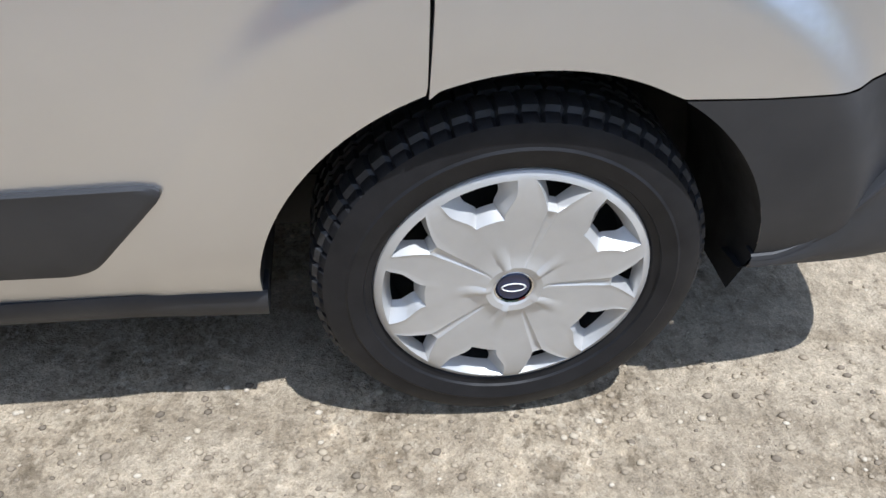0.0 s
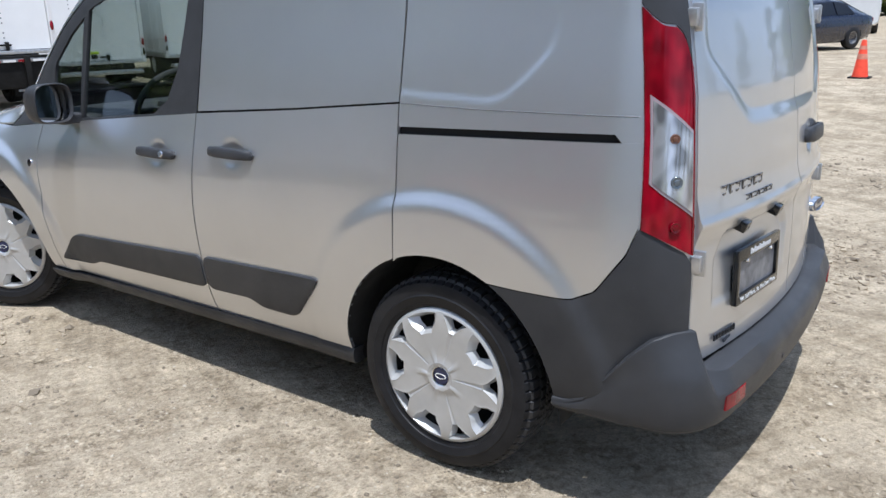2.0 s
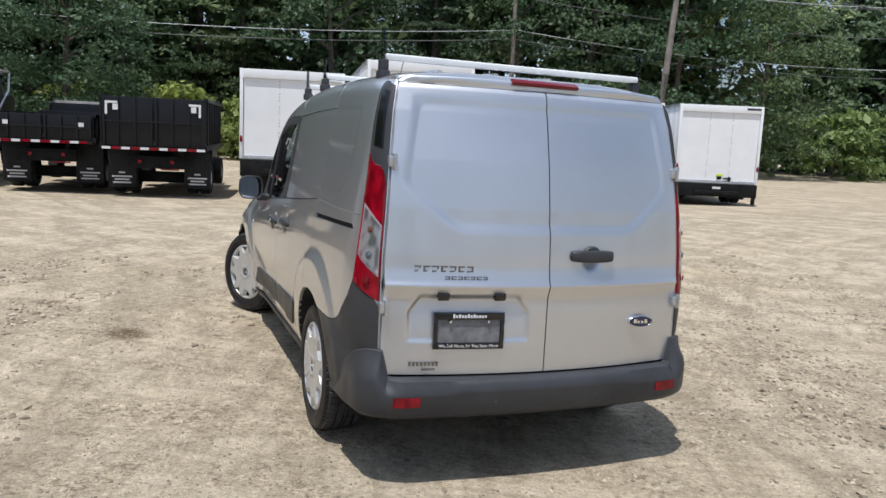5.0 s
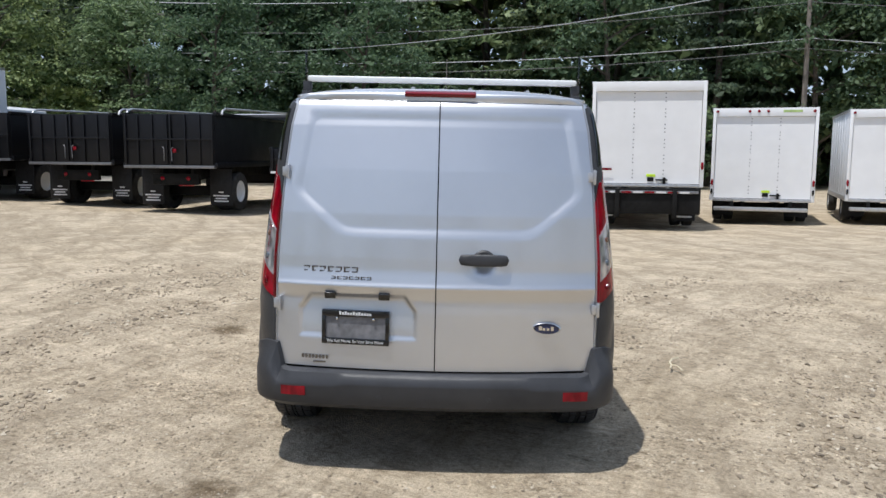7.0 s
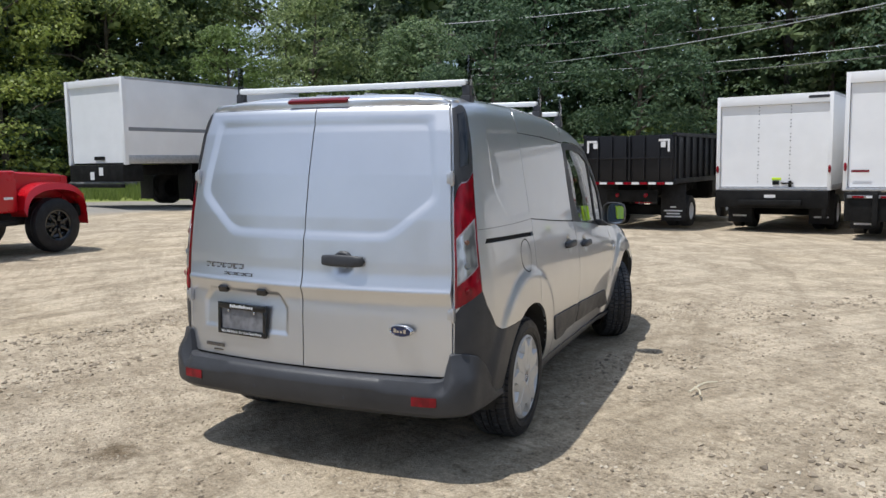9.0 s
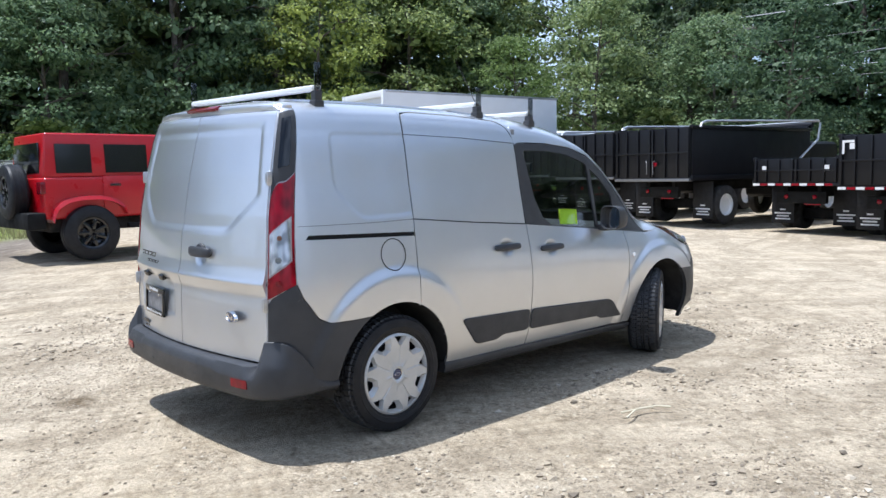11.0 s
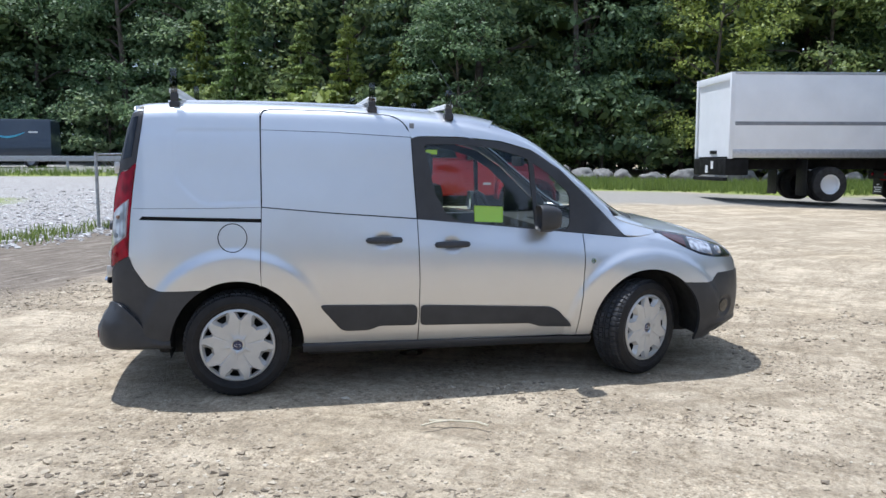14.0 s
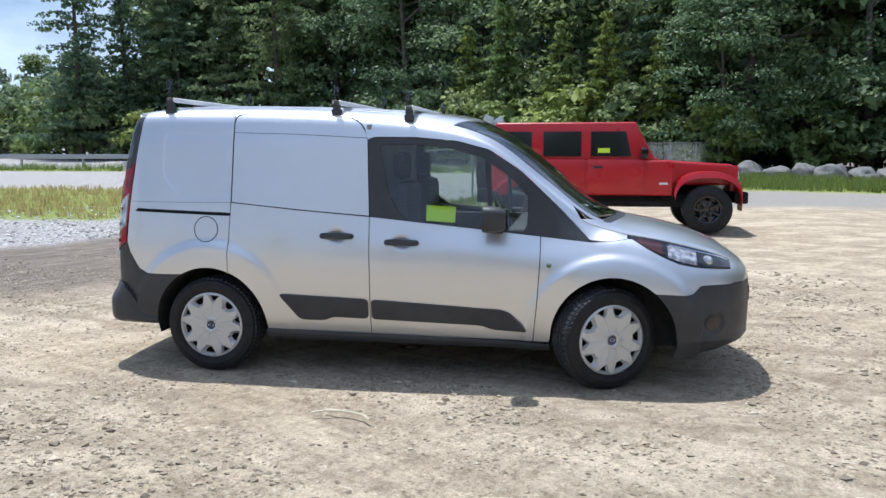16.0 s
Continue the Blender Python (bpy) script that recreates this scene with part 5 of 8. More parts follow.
# door furniture
def grip(half, tall, stand):
    """A bar handle, bowed a little outwards, with thick rounded ends that reach back to the door."""
    n, m = 25, 14
    verts, faces = [], []
    for i in range(n):
        u = -1 + 2 * i / (n - 1)
        e = math.sqrt(max(0.0, 1 - abs(u) ** 7))
        tz = tall * (0.55 + 0.45 * e) * (1 + 0.10 * (1 - u * u)) * (e if abs(u) > 0.98 else 1)
        y0 = -stand * (0.80 + 0.20 * (1 - u * u)) * (0.25 + 0.75 * e)
        y1 = -0.016 if abs(u) < 0.66 else 0.002
        for k in range(m):
            a = 2 * math.pi * k / m
            c, q = math.cos(a), math.sin(a)
            verts.append((half * u, (y0 + y1) / 2 + (y1 - y0) / 2 * math.copysign(abs(c) ** 0.7, c), tz * math.copysign(abs(q) ** 0.7, q)))
    for i in range(n - 1):
        faces += [(i * m + k, i * m + (k + 1) % m, (i + 1) * m + (k + 1) % m, (i + 1) * m + k) for k in range(m)]
    faces += [tuple(range(m)), tuple(range((n - 1) * m, n * m))]
    bm = bmesh.new()
    vs = [bm.verts.new(v) for v in verts]
    for f in faces:
        bm.faces.new([vs[q] for q in f])
    bmesh.ops.recalc_face_normals(bm, faces=bm.faces)
    return bm


def pull_handle(s, x, z, key=False):
    y = flank(x, z)
    h = new("door_handle")
    h.parent = van
    tagged(h, "black pull handle over a shallow silver bowl")
    part("handle_bar", grip(0.116, 0.018, 0.034), BLACK_TRIM, h)
    if key:
        k = fixed_normals(add("key_lock", *lathe([(0.0, -0.044), (0.011, -0.044), (0.013, -0.040)], 16), CHROME, h, "chrome key lock"))
        k.location = (0.075, 0, 0)
    lean = math.degrees(math.atan2(flank(x, z - 0.05) - flank(x, z + 0.05), 0.1))
    h.matrix_world = Matrix.Translation((x, s * y, z)) @ Matrix.Rotation(0 if s < 0 else math.pi, 4, "Z") @ pose(0, 0, 0, -lean, 0, 0)


for s in (1, -1):
    pull_handle(s, -0.892, 0.940)
    pull_handle(s, -1.322, 0.905, key=s < 0)

# rear door handle and plate
h = new("rear_handle")
h.parent = van
tagged(h, "black rear door handle in a silver cup")
part("handle_bar", grip(0.115, 0.025, 0.036), BLACK_TRIM, h)
# black half disc above the bar
v, f = lathe([(0.0, -0.016), (0.042, -0.015), (0.051, -0.008), (0.053, 0.004)], 28)
fixed_normals(add("handle_shield", [(a * 0.95, b, max(0.0, c) * 0.82 + 0.004) for a, b, c in v], f, BLACK_TRIM, h))
h.matrix_world = Matrix.Translation((tail(0.225, 1.0) - 0.002, 0.215, 1.003)) @ pose(0, 0, 0, 0, 0, 90) @ pose(0, 0, 0, -4, 0, 0)

plate_at = Matrix.Translation((tail(0.365, 0.68) - 0.008, -0.365, 0.680)) @ pose(0, 0, 0, 88, 0, 83.5)
pf = new("plate_frame")
pf.parent = van
tagged(pf, "black dealer plate frame with white lettering")
bm = bmesh.new()
box(bm, -0.158, 0.158, 0.048, 0.080, 0.0, 0.016, 0.003)
box(bm, -0.158, 0.158, -0.080, -0.052, 0.0, 0.016, 0.003)
box(bm, -0.158, -0.140, -0.055, 0.052, 0.0, 0.016, 0.003)
box(bm, 0.140, 0.158, -0.055, 0.052, 0.0, 0.016, 0.003)
part("frame", bm, GLOSS_BLACK, pf)
blk("backing", worn("scuffed_grey_plastic", (0.20, 0.20, 0.21), 0.4, vary=0.4, scale=25), pf, -0.142, 0.142, -0.055, 0.052, 0.0, 0.006, 0.0)
lettering("lettering", "We Sell More, So You Save More", 0.0195, PALE_INK, pf, Matrix.Translation((0, -0.0655, 0.0165)), 0.0006)
bm = bmesh.new()
for k in range(12):
    box(bm, -0.075 + k * 0.0128, -0.066 + k * 0.0128, 0.057, 0.057 + (0.016 if k in (0, 2, 5, 7) else 0.011), 0.0155, 0.0172)
part("lettering_bars", bm, PALE_INK, pf, "white lettering")
for x in (-0.085, 0.085):
    b = fixed_normals(add("bolt", *lathe([(0.0, 0.012), (0.006, 0.011), (0.008, 0.004)], 12, False), CHROME, pf))
    b.location = (x, 0.040, 0.006)
pf.matrix_world = plate_at
for y in (-0.485, -0.235):
    bm = bmesh.new()
    box(bm, -0.02, 0.022, -0.026, 0.026, -0.016, 0.016, 0.006)
    r = part("plate_lamp", bm, GLOSS_BLACK, van, "black plate lamp")
    r.matrix_world = Matrix.Translation((tail(y, 0.835) - 0.004, y, 0.832)) @ pose(0, 0, 0, 0, 20, 0)
DARK_CHROME = principled("dark_chrome", (0.22, 0.22, 0.23), 0.2, 1.0)
# name badges as plain bars
for y0, z0, count, step, hgt in ((-0.612, 0.945, 7, 0.0375, 0.026), (-0.482, 0.908, 7, 0.0275, 0.015)):
    badge = new("name_badge")
    badge.parent = van
    tagged(badge, "dark chrome name badge")
    for k in range(count):
        y = y0 + k * step
        x = tail(y, z0) + 0.010 * soft((0.955 - z0) / 0.085)
        bm = bmesh.new()
        box(bm, x - 0.006, x + 0.005, y, y + step * 0.82, z0 + hgt * 0.26, z0 + hgt * 0.5, 0.001)
        box(bm, x - 0.006, x + 0.005, y, y + step * 0.82, z0 - hgt * 0.5, z0 - hgt * 0.26, 0.001)
        box(bm, x - 0.006, x + 0.0045, y + step * (0.02 if k % 2 else 0.58), y + step * (0.24 if k % 2 else 0.80), z0 - hgt * 0.3, z0 + hgt * 0.3, 0.001)
        part("badge_bar", bm, DARK_CHROME, badge, smooth=False)
bm = bmesh.new()
for k in range(8):
    y = -0.620 + k * 0.0165
    box(bm, tail(y, 0.535) - 0.002, tail(y, 0.535) + 0.003, y, y + 0.010, 0.526, 0.543)
box(bm, tail(-0.56, 0.51) - 0.002, tail(-0.56, 0.51) + 0.003, -0.565, -0.505, 0.506, 0.514)
part("dealer_badge", bm, DARK_CHROME, van, "dark dealer badge", smooth=False)
oval = new("oval_badge")
oval.parent = van
tagged(oval, "dark oval badge with chrome rim")
v, f = lathe([(0.0, -0.010), (0.90, -0.008), (0.94, -0.004)], 40)
fixed_normals(add("badge_face", [(a * 0.062, b, c * 0.026) for a, b, c in v], f, BLUE_OVAL, oval))
v, f = lathe([(0.86, -0.007), (0.93, -0.013), (1.0, -0.010), (1.06, 0.004)], 40)
fixed_normals(add("badge_rim", [(a * 0.062, b, c * 0.026) for a, b, c in v], f, CHROME, oval))
bm = bmesh.new()
for k, w in enumerate((0.016, 0.012, 0.012, 0.014)):
    box(bm, -0.036 + k * 0.018, -0.036 + k * 0.018 + w, -0.012, -0.009, -0.009, 0.010 if k in (0, 3) else 0.003)
part("badge_script", bm, CHROME, oval, smooth=False)
oval.matrix_world = Matrix.Translation((tail(0.512, 0.695) + 0.009, 0.512, 0.695)) @ pose(0, 0, 0, 0, 0, 90 - 8.5)

# fuel flap, wing badges
# flat black ring on the flank, drawn as the shaded gap of the flap
ring = arc(0.012, 0.972, 0.086, 0, 360, 49)[:-1]
v = [(x, flank(x, z) + 0.0012, z) for x, z in ring] + [(0.012 + (x - 0.012) * 0.935, flank(x, z) + 0.0018, 0.972 + (z - 0.972) * 0.935) for x, z in ring]
add("fuel_flap_shade_ring", v, [(k, (k + 1) % 48, 48 + (k + 1) % 48, 48 + k) for k in range(48)], SEAM, van, "flat black ring drawn as the shaded gap round the fuel flap")
for s in (1, -1):
    decal("wing_badge", s, arc(-2.262, 0.782, 0.017, 0, 345, 20), CHROME, van, proud=0.005, thick=0.002, bevel=0.001, rings=3)


# door mirrors
def mirror(s):
    m = new("door_mirror")
    m.parent = van
    tagged(m, "black door mirror")
    rows = []
    for i in range(14):
        u = i / 13
        w = 0.082 * (1 - 0.62 * u**3.0) ** 0.5
        hgt = 0.082 * (1 - 0.55 * u**3.0) ** 0.5
        ring = []
        for k in range(32):
            a = 2 * math.pi * k / 32
            c, q = math.cos(a), math.sin(a)
            ring.append((-0.132 * u, w * math.copysign(abs(c) ** 0.60, c), hgt * math.copysign(abs(q) ** 0.60, q) - 0.004 * u))
        rows.append(ring)
    verts = [p for r in rows for p in r]
    faces = [(i * 32 + k, i * 32 + (k + 1) % 32, (i + 1) * 32 + (k + 1) % 32, (i + 1) * 32 + k) for i in range(13) for k in range(32)] + [tuple(range(13 * 32, 14 * 32))]
    # lip turned in round the glass
    base = len(verts)
    verts += [(0.006, 0.955 * p[1], 0.955 * p[2]) for p in rows[0]] + [(-0.012, 0.90 * p[1], 0.90 * p[2]) for p in rows[0]]
    faces += [(a + (k + 1) % 32, a + k, b + k, b + (k + 1) % 32) for a, b in ((0, base), (base, base + 32)) for k in range(32)]
    fixed_normals(add("mirror_shell", verts, faces, BLACK_TRIM, m))
    ring = [(-0.026 + 0.20 * p[1] - 0.045 * p[2], 0.915 * p[1], 0.915 * p[2]) for p in rows[0]]
    add("mirror_glass", ring + [(-0.026, 0, 0)], [(k, (k + 1) % 32, 32) for k in range(32)], MIRROR, m, "mirror glass", smooth=False)
    bm = bmesh.new()
    box(bm, -0.115, -0.030, -0.150, -0.045, -0.096, -0.052, 0.016, 3)
    part("mirror_arm", bm, BLACK_TRIM, m)
    m.matrix_world = Matrix.Translation((-1.862, s * 0.944, 1.072)) @ Matrix.Diagonal((1, s, 1, 1))


mirror(1)
mirror(-1)

SMOKED = glass("smoked_plastic", (0.42, 0.44, 0.45))
# roof rack: three white cross bars on black feet, with upright end stops
for x, zr in ((0.335, 1.742), (-0.845, 1.728), (-1.335, 1.690)):
    r = new("roof_bar")
    r.parent = van
    tagged(r, "white roof rack bar on black clamp feet")
    zt = zr + (0.096 if x > 0 else 0.080)
    bm = bmesh.new()
    box(bm, -0.030, 0.030, -0.665, 0.665, zt - 0.014, zt + 0.014, 0.011, 3)
    part("bar", bm, BARE, r)
    for s in (1, -1):
        bm = bmesh.new()
        box(bm, -0.030, 0.030, s * 0.665 - 0.030, s * 0.665 + 0.022, zr - 0.006, zr + 0.035, 0.008)
        box(bm, -0.022, 0.022, s * 0.665 - 0.024, s * 0.665 + 0.016, zr + 0.030, zt - 0.012, 0.006)
        part("foot", bm, BLACK_TRIM, r)
        bm = bmesh.new()
        box(bm, -0.020, 0.020, s * 0.674 - 0.005, s * 0.674 + 0.005, zt - 0.03, zt + (0.10 if x < 0 else 0.13), 0.004)
        part("end_stop", bm, SMOKED, r, "smoked plastic load stop")
    r.location = (x, 0, 0)
bm = bmesh.new()
tube(bm, [(-1.62, 0.0, 1.735), (-1.35, 0.0, 2.14)], 0.003, 6)
part("aerial", bm, GLOSS_BLACK, van)
for y in (-0.42, -0.14, 0.14, 0.42):
    bm = bmesh.new()
    pts = [(x, y, crown(x, y) + 0.001) for x in np.linspace(0.40, -1.25, 24)]
    rings = tube(bm, pts, 0.012, 6)
    part("roof_rib", bm, PAINT, van)

# cabin
blk("dashboard", DASH, van, -2.42, -1.98, -0.72, 0.72, 0.70, 1.00, 0.06, "dark dashboard")
for s in (1, -1):
    blk("door_card", DASH, van, -2.18, -1.14, s * 0.75 - 0.03, s * 0.75 + 0.03, 0.40, 0.985, 0.02, "dark door lining")
    seat = new("front_seat")
    seat.parent = van
    tagged(seat, "dark grey cloth front seat")
    blk("seat_base", CLOTH, seat, -1.72, -1.24, s * 0.38 - 0.24, s * 0.38 + 0.24, 0.52, 0.72, 0.06)
    blk("backrest", CLOTH, seat, -1.32, -1.18, s * 0.38 - 0.24, s * 0.38 + 0.24, 0.66, 1.28, 0.06)
    blk("headrest", CLOTH, seat, -1.27, -1.18, s * 0.38 - 0.13, s * 0.38 + 0.13, 1.30, 1.48, 0.04)
bm = bmesh.new()
wheel_pts = [(-1.86 + 0.07 * math.sin(a), -0.38 + 0.19 * math.cos(a), 1.00 + 0.17 * math.sin(a)) for a in np.linspace(0, 2 * math.pi, 32, endpoint=False)]
tube(bm, wheel_pts, 0.015, 8, closed=True)
box(bm, -1.90, -1.84, -0.44, -0.32, 0.96, 1.04, 0.02)
tube(bm, [(-1.86, -0.56, 1.0), (-1.86, -0.20, 1.0)], 0.014, 8)
part("steering_wheel", bm, DASH, van, "black steering wheel")
blk("centre_mirror", DASH, van, -2.02, -1.99, -0.12, 0.12, 1.38, 1.45, 0.01)
decal("window_sticker", 1, closed_round([(-1.475, 1.145), (-1.665, 1.135), (-1.660, 1.035), (-1.475, 1.045)], 0.004, 3), STICKER, van, proud=-0.014, thick=0.003, bevel=0.0004, rings=2, label="yellow-green paper in the window")
van.rotation_euler = (radians(-0.8), 0, 0)
# ---- parked trucks ----
def rig_wheel(parent, x, y, z, r, w, rim_mat, out, tyre=None):
    """A wheel lying across the truck, its outer face towards +y or -y (out)."""
    hub = new("wheel")
    hub.parent = parent
    fixed_normals(add("tyre", *lathe([(0.55 * r, -0.42 * w), (0.62 * r, -0.5 * w), (0.88 * r, -0.5 * w), (0.97 * r, -0.42 * w), (r, -0.30 * w), (0.985 * r, -0.28 * w), (0.985 * r, -0.1 * w), (r, -0.08 * w), (r, 0.08 * w), (0.985 * r, 0.1 * w), (0.985 * r, 0.28 * w), (r, 0.30 * w), (0.97 * r, 0.42 * w), (0.88 * r, 0.5 * w), (0.6 * r, 0.5 * w), (0.55 * r, 0.42 * w)], 28), tyre or TRUCK_TYRE, hub, "dusty black tyre"))
    fixed_normals(add("rim", *lathe([(0.0, 0.02), (0.12 * r, 0.02), (0.14 * r, 0.10 * w), (0.30 * r, 0.05 * w), (0.46 * r, 0.18 * w), (0.50 * r, 0.40 * w), (0.57 * r, 0.44 * w)], 28), rim_mat, hub))
    hub.matrix_world = parent.matrix_world @ Matrix.Translation((x, y, z)) @ Matrix.Rotation(0 if out > 0 else math.pi, 4, "Z")
    return hub


def lamp_disc(name, parent, x, y, z, ry, rz, mat, label=""):
    v, f = lathe([(0.0, 0.03), (0.7, 0.026), (1.0, 0.012), (1.0, -0.01)], 16)
    return lamp_at(add(name, [(h, a * ry, c * rz) for a, h, c in v], f, mat, parent, label), x, y, z)


def lamp_at(ob, x, y, z):
    ob.location = (x, y, z)
    return fixed_normals(ob)


def box_truck(at, w, length, z0, z1, style, label, sag=0.0):
    """A box truck, its rear face at x 0, reaching to -x. style: gate, ramp or step."""
    t = thing("box_truck", label, "truck", "parked box trucks", at)
    h = w / 2
    blk("box_side", WHITE_BOX, t, -length, -0.10, -h, -h + 0.04, z0, z1, 0.012)
    blk("box_side", WHITE_BOX, t, -length, -0.10, h - 0.04, h, z0, z1, 0.012)
    blk("box_roof", WHITE_BOX, t, -length, -0.10, -h + 0.04, h - 0.04, z1 - 0.05, z1, 0.01)
    blk("box_front", WHITE_BOX, t, -length, -length + 0.05, -h + 0.04, h - 0.04, z0, z1 - 0.05, 0.01)
    blk("box_floor", CHASSIS, t, -length + 0.06, -0.12, -h + 0.045, h - 0.045, z0, z0 + 0.10, 0.0)
    for s in (1, -1):
        blk("corner_rail", ALUMINIUM, t, -length, -0.10, s * h - 0.025, s * h + 0.006, z1 - 0.055, z1 + 0.008, 0.006)
        blk("skirt_rail", ALUMINIUM, t, -length, -0.10, s * h - 0.02, s * h + 0.006, z0 - 0.02, z0 + 0.10, 0.006)
        for k in range(int(length / 0.6)):
            blk("side_post", WHITE_BOX, t, -0.5 - k * 0.6, -0.47 - k * 0.6, s * h - 0.01, s * h + 0.0012, z0 + 0.11, z1 - 0.07, 0.001)
    # rear frame
    for s in (1, -1):
        blk("rear_post", WHITE_BOX, t, -0.12, 0.0, s * h - 0.075 if s > 0 else -h - 0.005, s * h + 0.005 if s > 0 else -h + 0.075, z0 - 0.02, z1, 0.010)
    blk("rear_header", WHITE_BOX, t, -0.12, -0.002, -h + 0.07, h - 0.07, z1 - 0.22, z1 - 0.004, 0.010)
    blk("rear_threshold", ALUMINIUM, t, -0.12, 0.01, -h + 0.07, h - 0.07, z0 - 0.03, z0 + 0.04, 0.008)
    # roll-up door in slats
    door = new("roll_door")
    door.parent = t
    tagged(door, "white roll-up door with rivet rows")
    n = 6
    d0, d1 = z0 + 0.05, z1 - 0.225
    for k in range(n):
        a = d0 + (d1 - d0) * k / n
        b = d0 + (d1 - d0) * (k + 1) / n
        blk("slat", WHITE_BOX, door, -0.085, -0.055, -h + 0.085, h - 0.085, a, b, 0.0)
    bm = bmesh.new()
    for y in (-0.30 * w / 2.4 * 1.0, 0.36 * w / 2.4 * 1.0):
        for k in range(n * 4):
            z = d0 + (d1 - d0) * (k + 0.5) / (n * 4)
            if k % 4 != 0:
                box(bm, -0.056, -0.051, y - 0.012, y + 0.012, z - 0.012, z + 0.012)
    tagged(part("rivets", bm, STEEL, door, smooth=False), kind="stuff")
    bm = bmesh.new()
    box(bm, -0.05, -0.01, 0.02, 0.16, d0 + 0.05, d0 + 0.14, 0.01)
    box(bm, -0.05, 0.0, 0.20, 0.46, d0 + 0.07, d0 + 0.10, 0.01)
    box(bm, -0.05, 0.0, 0.36, 0.42, d0 - 0.02, d0 + 0.14, 0.01)
    part("door_latch", bm, CHASSIS, door, "black door latch")
    blk("latch_tag", STICKER, door, -0.052, -0.046, 0.0, 0.20, d0 + 0.15, d0 + 0.21, 0.002, "yellow tag")
    for s in (1, -1):
        lamp_disc("tail_light", t, 0.0, s * (h - 0.035), z0 + 0.45, 0.032, 0.085, RED_LENS, "red oval tail light")
        if style == "ramp":
            lamp_disc("reverse_light", t, 0.0, s * (h - 0.035), z0 + 0.22, 0.030, 0.075, GLOSS_BLACK, "dark oval lamp")
            lamp_disc("marker_light", t, 0.0, s * (h - 0.10), z1 - 0.09, 0.035, 0.035, RED_LENS, "red marker light")
    if style == "ramp":
        for y in (-0.22, 0.0, 0.22):
            lamp_disc("marker_light", t, 0.0, y - 0.15, z1 - 0.09, 0.035, 0.035, RED_LENS, "red marker light")
        blk("green_label", worn("pale_green_print", (0.45, 0.60, 0.22), 0.6, vary=0.2), t, -0.001, 0.003, 0.42, 0.86, z1 - 0.12, z1 - 0.06, 0.0, "pale green maker's bar")
        blk("step_bumper", ALUMINIUM, t, -0.05, 0.22, -h + 0.10, h - 0.15, z0 - 0.26, z0 - 0.17, 0.02, "ribbed aluminium step bumper")
        for y in (-0.7, 0.7):
            blk("bumper_arm", CHASSIS, t, -0.5, 0.05, y - 0.04, y + 0.04, z0 - 0.28, z0 - 0.02, 0.01)
    elif style == "gate":
        blk("lift_gate", CHASSIS, t, 0.02, 0.12, -h + 0.05, h - 0.05, z0 - 0.62, z0 - 0.05, 0.02, "folded black lift gate")
        for y in (-0.62, 0.62):
            blk("gate_arm", CHASSIS, t, 0.10, 0.20, y - 0.05, y + 0.05, z0 - 0.70, z0 - 0.06, 0.015, "black lift arm")
        blk("maker_plate", RED_BOWL, t, -0.001, 0.003, -h + 0.14, -h + 0.46, z0 + 0.34, z0 + 0.39, 0.0, "dark red maker's bar")
        for s in (1, -1):
            blk("flap_print", PALE_INK, t, -0.895, -0.890, s * (h - 0.32) - 0.2, s * (h - 0.32) + 0.2, 0.24, 0.28, 0.0, "white print")
        blk("gate_lip", STEEL, t, 0.02, 0.16, -h + 0.10, h - 0.10, z0 - 0.16, z0 - 0.10, 0.01)
        for k in range(8):
            bm = bmesh.new()
            box(bm, 0.125, 0.164, -h + 0.19 + k * 0.25, -h + 0.40 + k * 0.25, z0 - 0.155, z0 - 0.115)
            part("reflective_tape", bm, PALE_INK if k % 2 else RED_LENS, t, "white reflective tape" if k % 2 else "red reflective tape")
    else:
        blk("lift_frame", CHASSIS, t, -0.05, 0.10, -h + 0.02, h - 0.02, z0 - 0.42, z0 - 0.03, 0.02, "black rear lift frame")
        blk("step_bumper", CHASSIS, t, 0.05, 0.20, -h * 0.55, h * 0.55, z0 - 0.36, z0 - 0.24, 0.02, "black step bumper")
        blk("sign_plate", PALE_INK, t, 0.101, 0.106, -0.12, 0.12, z0 - 0.19, z0 - 0.12, 0.0, "small white sign")
        for s in (1, -1):
            blk("lift_rail", CHASSIS, t, 0.0, 0.09, s * (h - 0.10) - 0.05, s * (h - 0.10) + 0.05, z0 - 0.62, z0 - 0.03, 0.01, "black lift rail")
            blk("flap_print", PALE_INK, t, -0.895, -0.890, s * (h - 0.32) - 0.16, s * (h - 0.32) + 0.16, 0.30, 0.34, 0.0, "white print")
        blk("maker_plate", DARK_INK, t, -0.001, 0.003, h - 0.50, h - 0.08, z1 - 0.12, z1 - 0.06, 0.0, "dark maker's bar")
    # chassis, axle, cab
    for y in (-0.42, 0.42):
        blk("frame_rail", CHASSIS, t, -length - 1.6, -0.3, y - 0.04, y + 0.04, z0 - 0.26, z0 - 0.04, 0.01)
    r = min(0.42, z0 * 0.52 + 0.05)
    for s in (1, -1):
        rig_wheel(t, -1.5, s * (h - 0.18), r, r, 0.24, WHITE_OLD, s)
        rig_wheel(t, -1.5, s * (h - 0.46), r, r, 0.24, CHASSIS, s)
        rig_wheel(t, -length - 0.9, s * (h - 0.20), r, r, 0.24, WHITE_OLD, s)
        blk("mudflap", RUBBER, t, -0.92, -0.90, s * (h - 0.32) - 0.27, s * (h - 0.32) + 0.27, 0.16, z0 - 0.05, 0.004, "black mudflap")
    blk("rear_axle", CHASSIS, t, -1.58, -1.42, -h + 0.5, h - 0.5, r - 0.10, r + 0.12, 0.05)
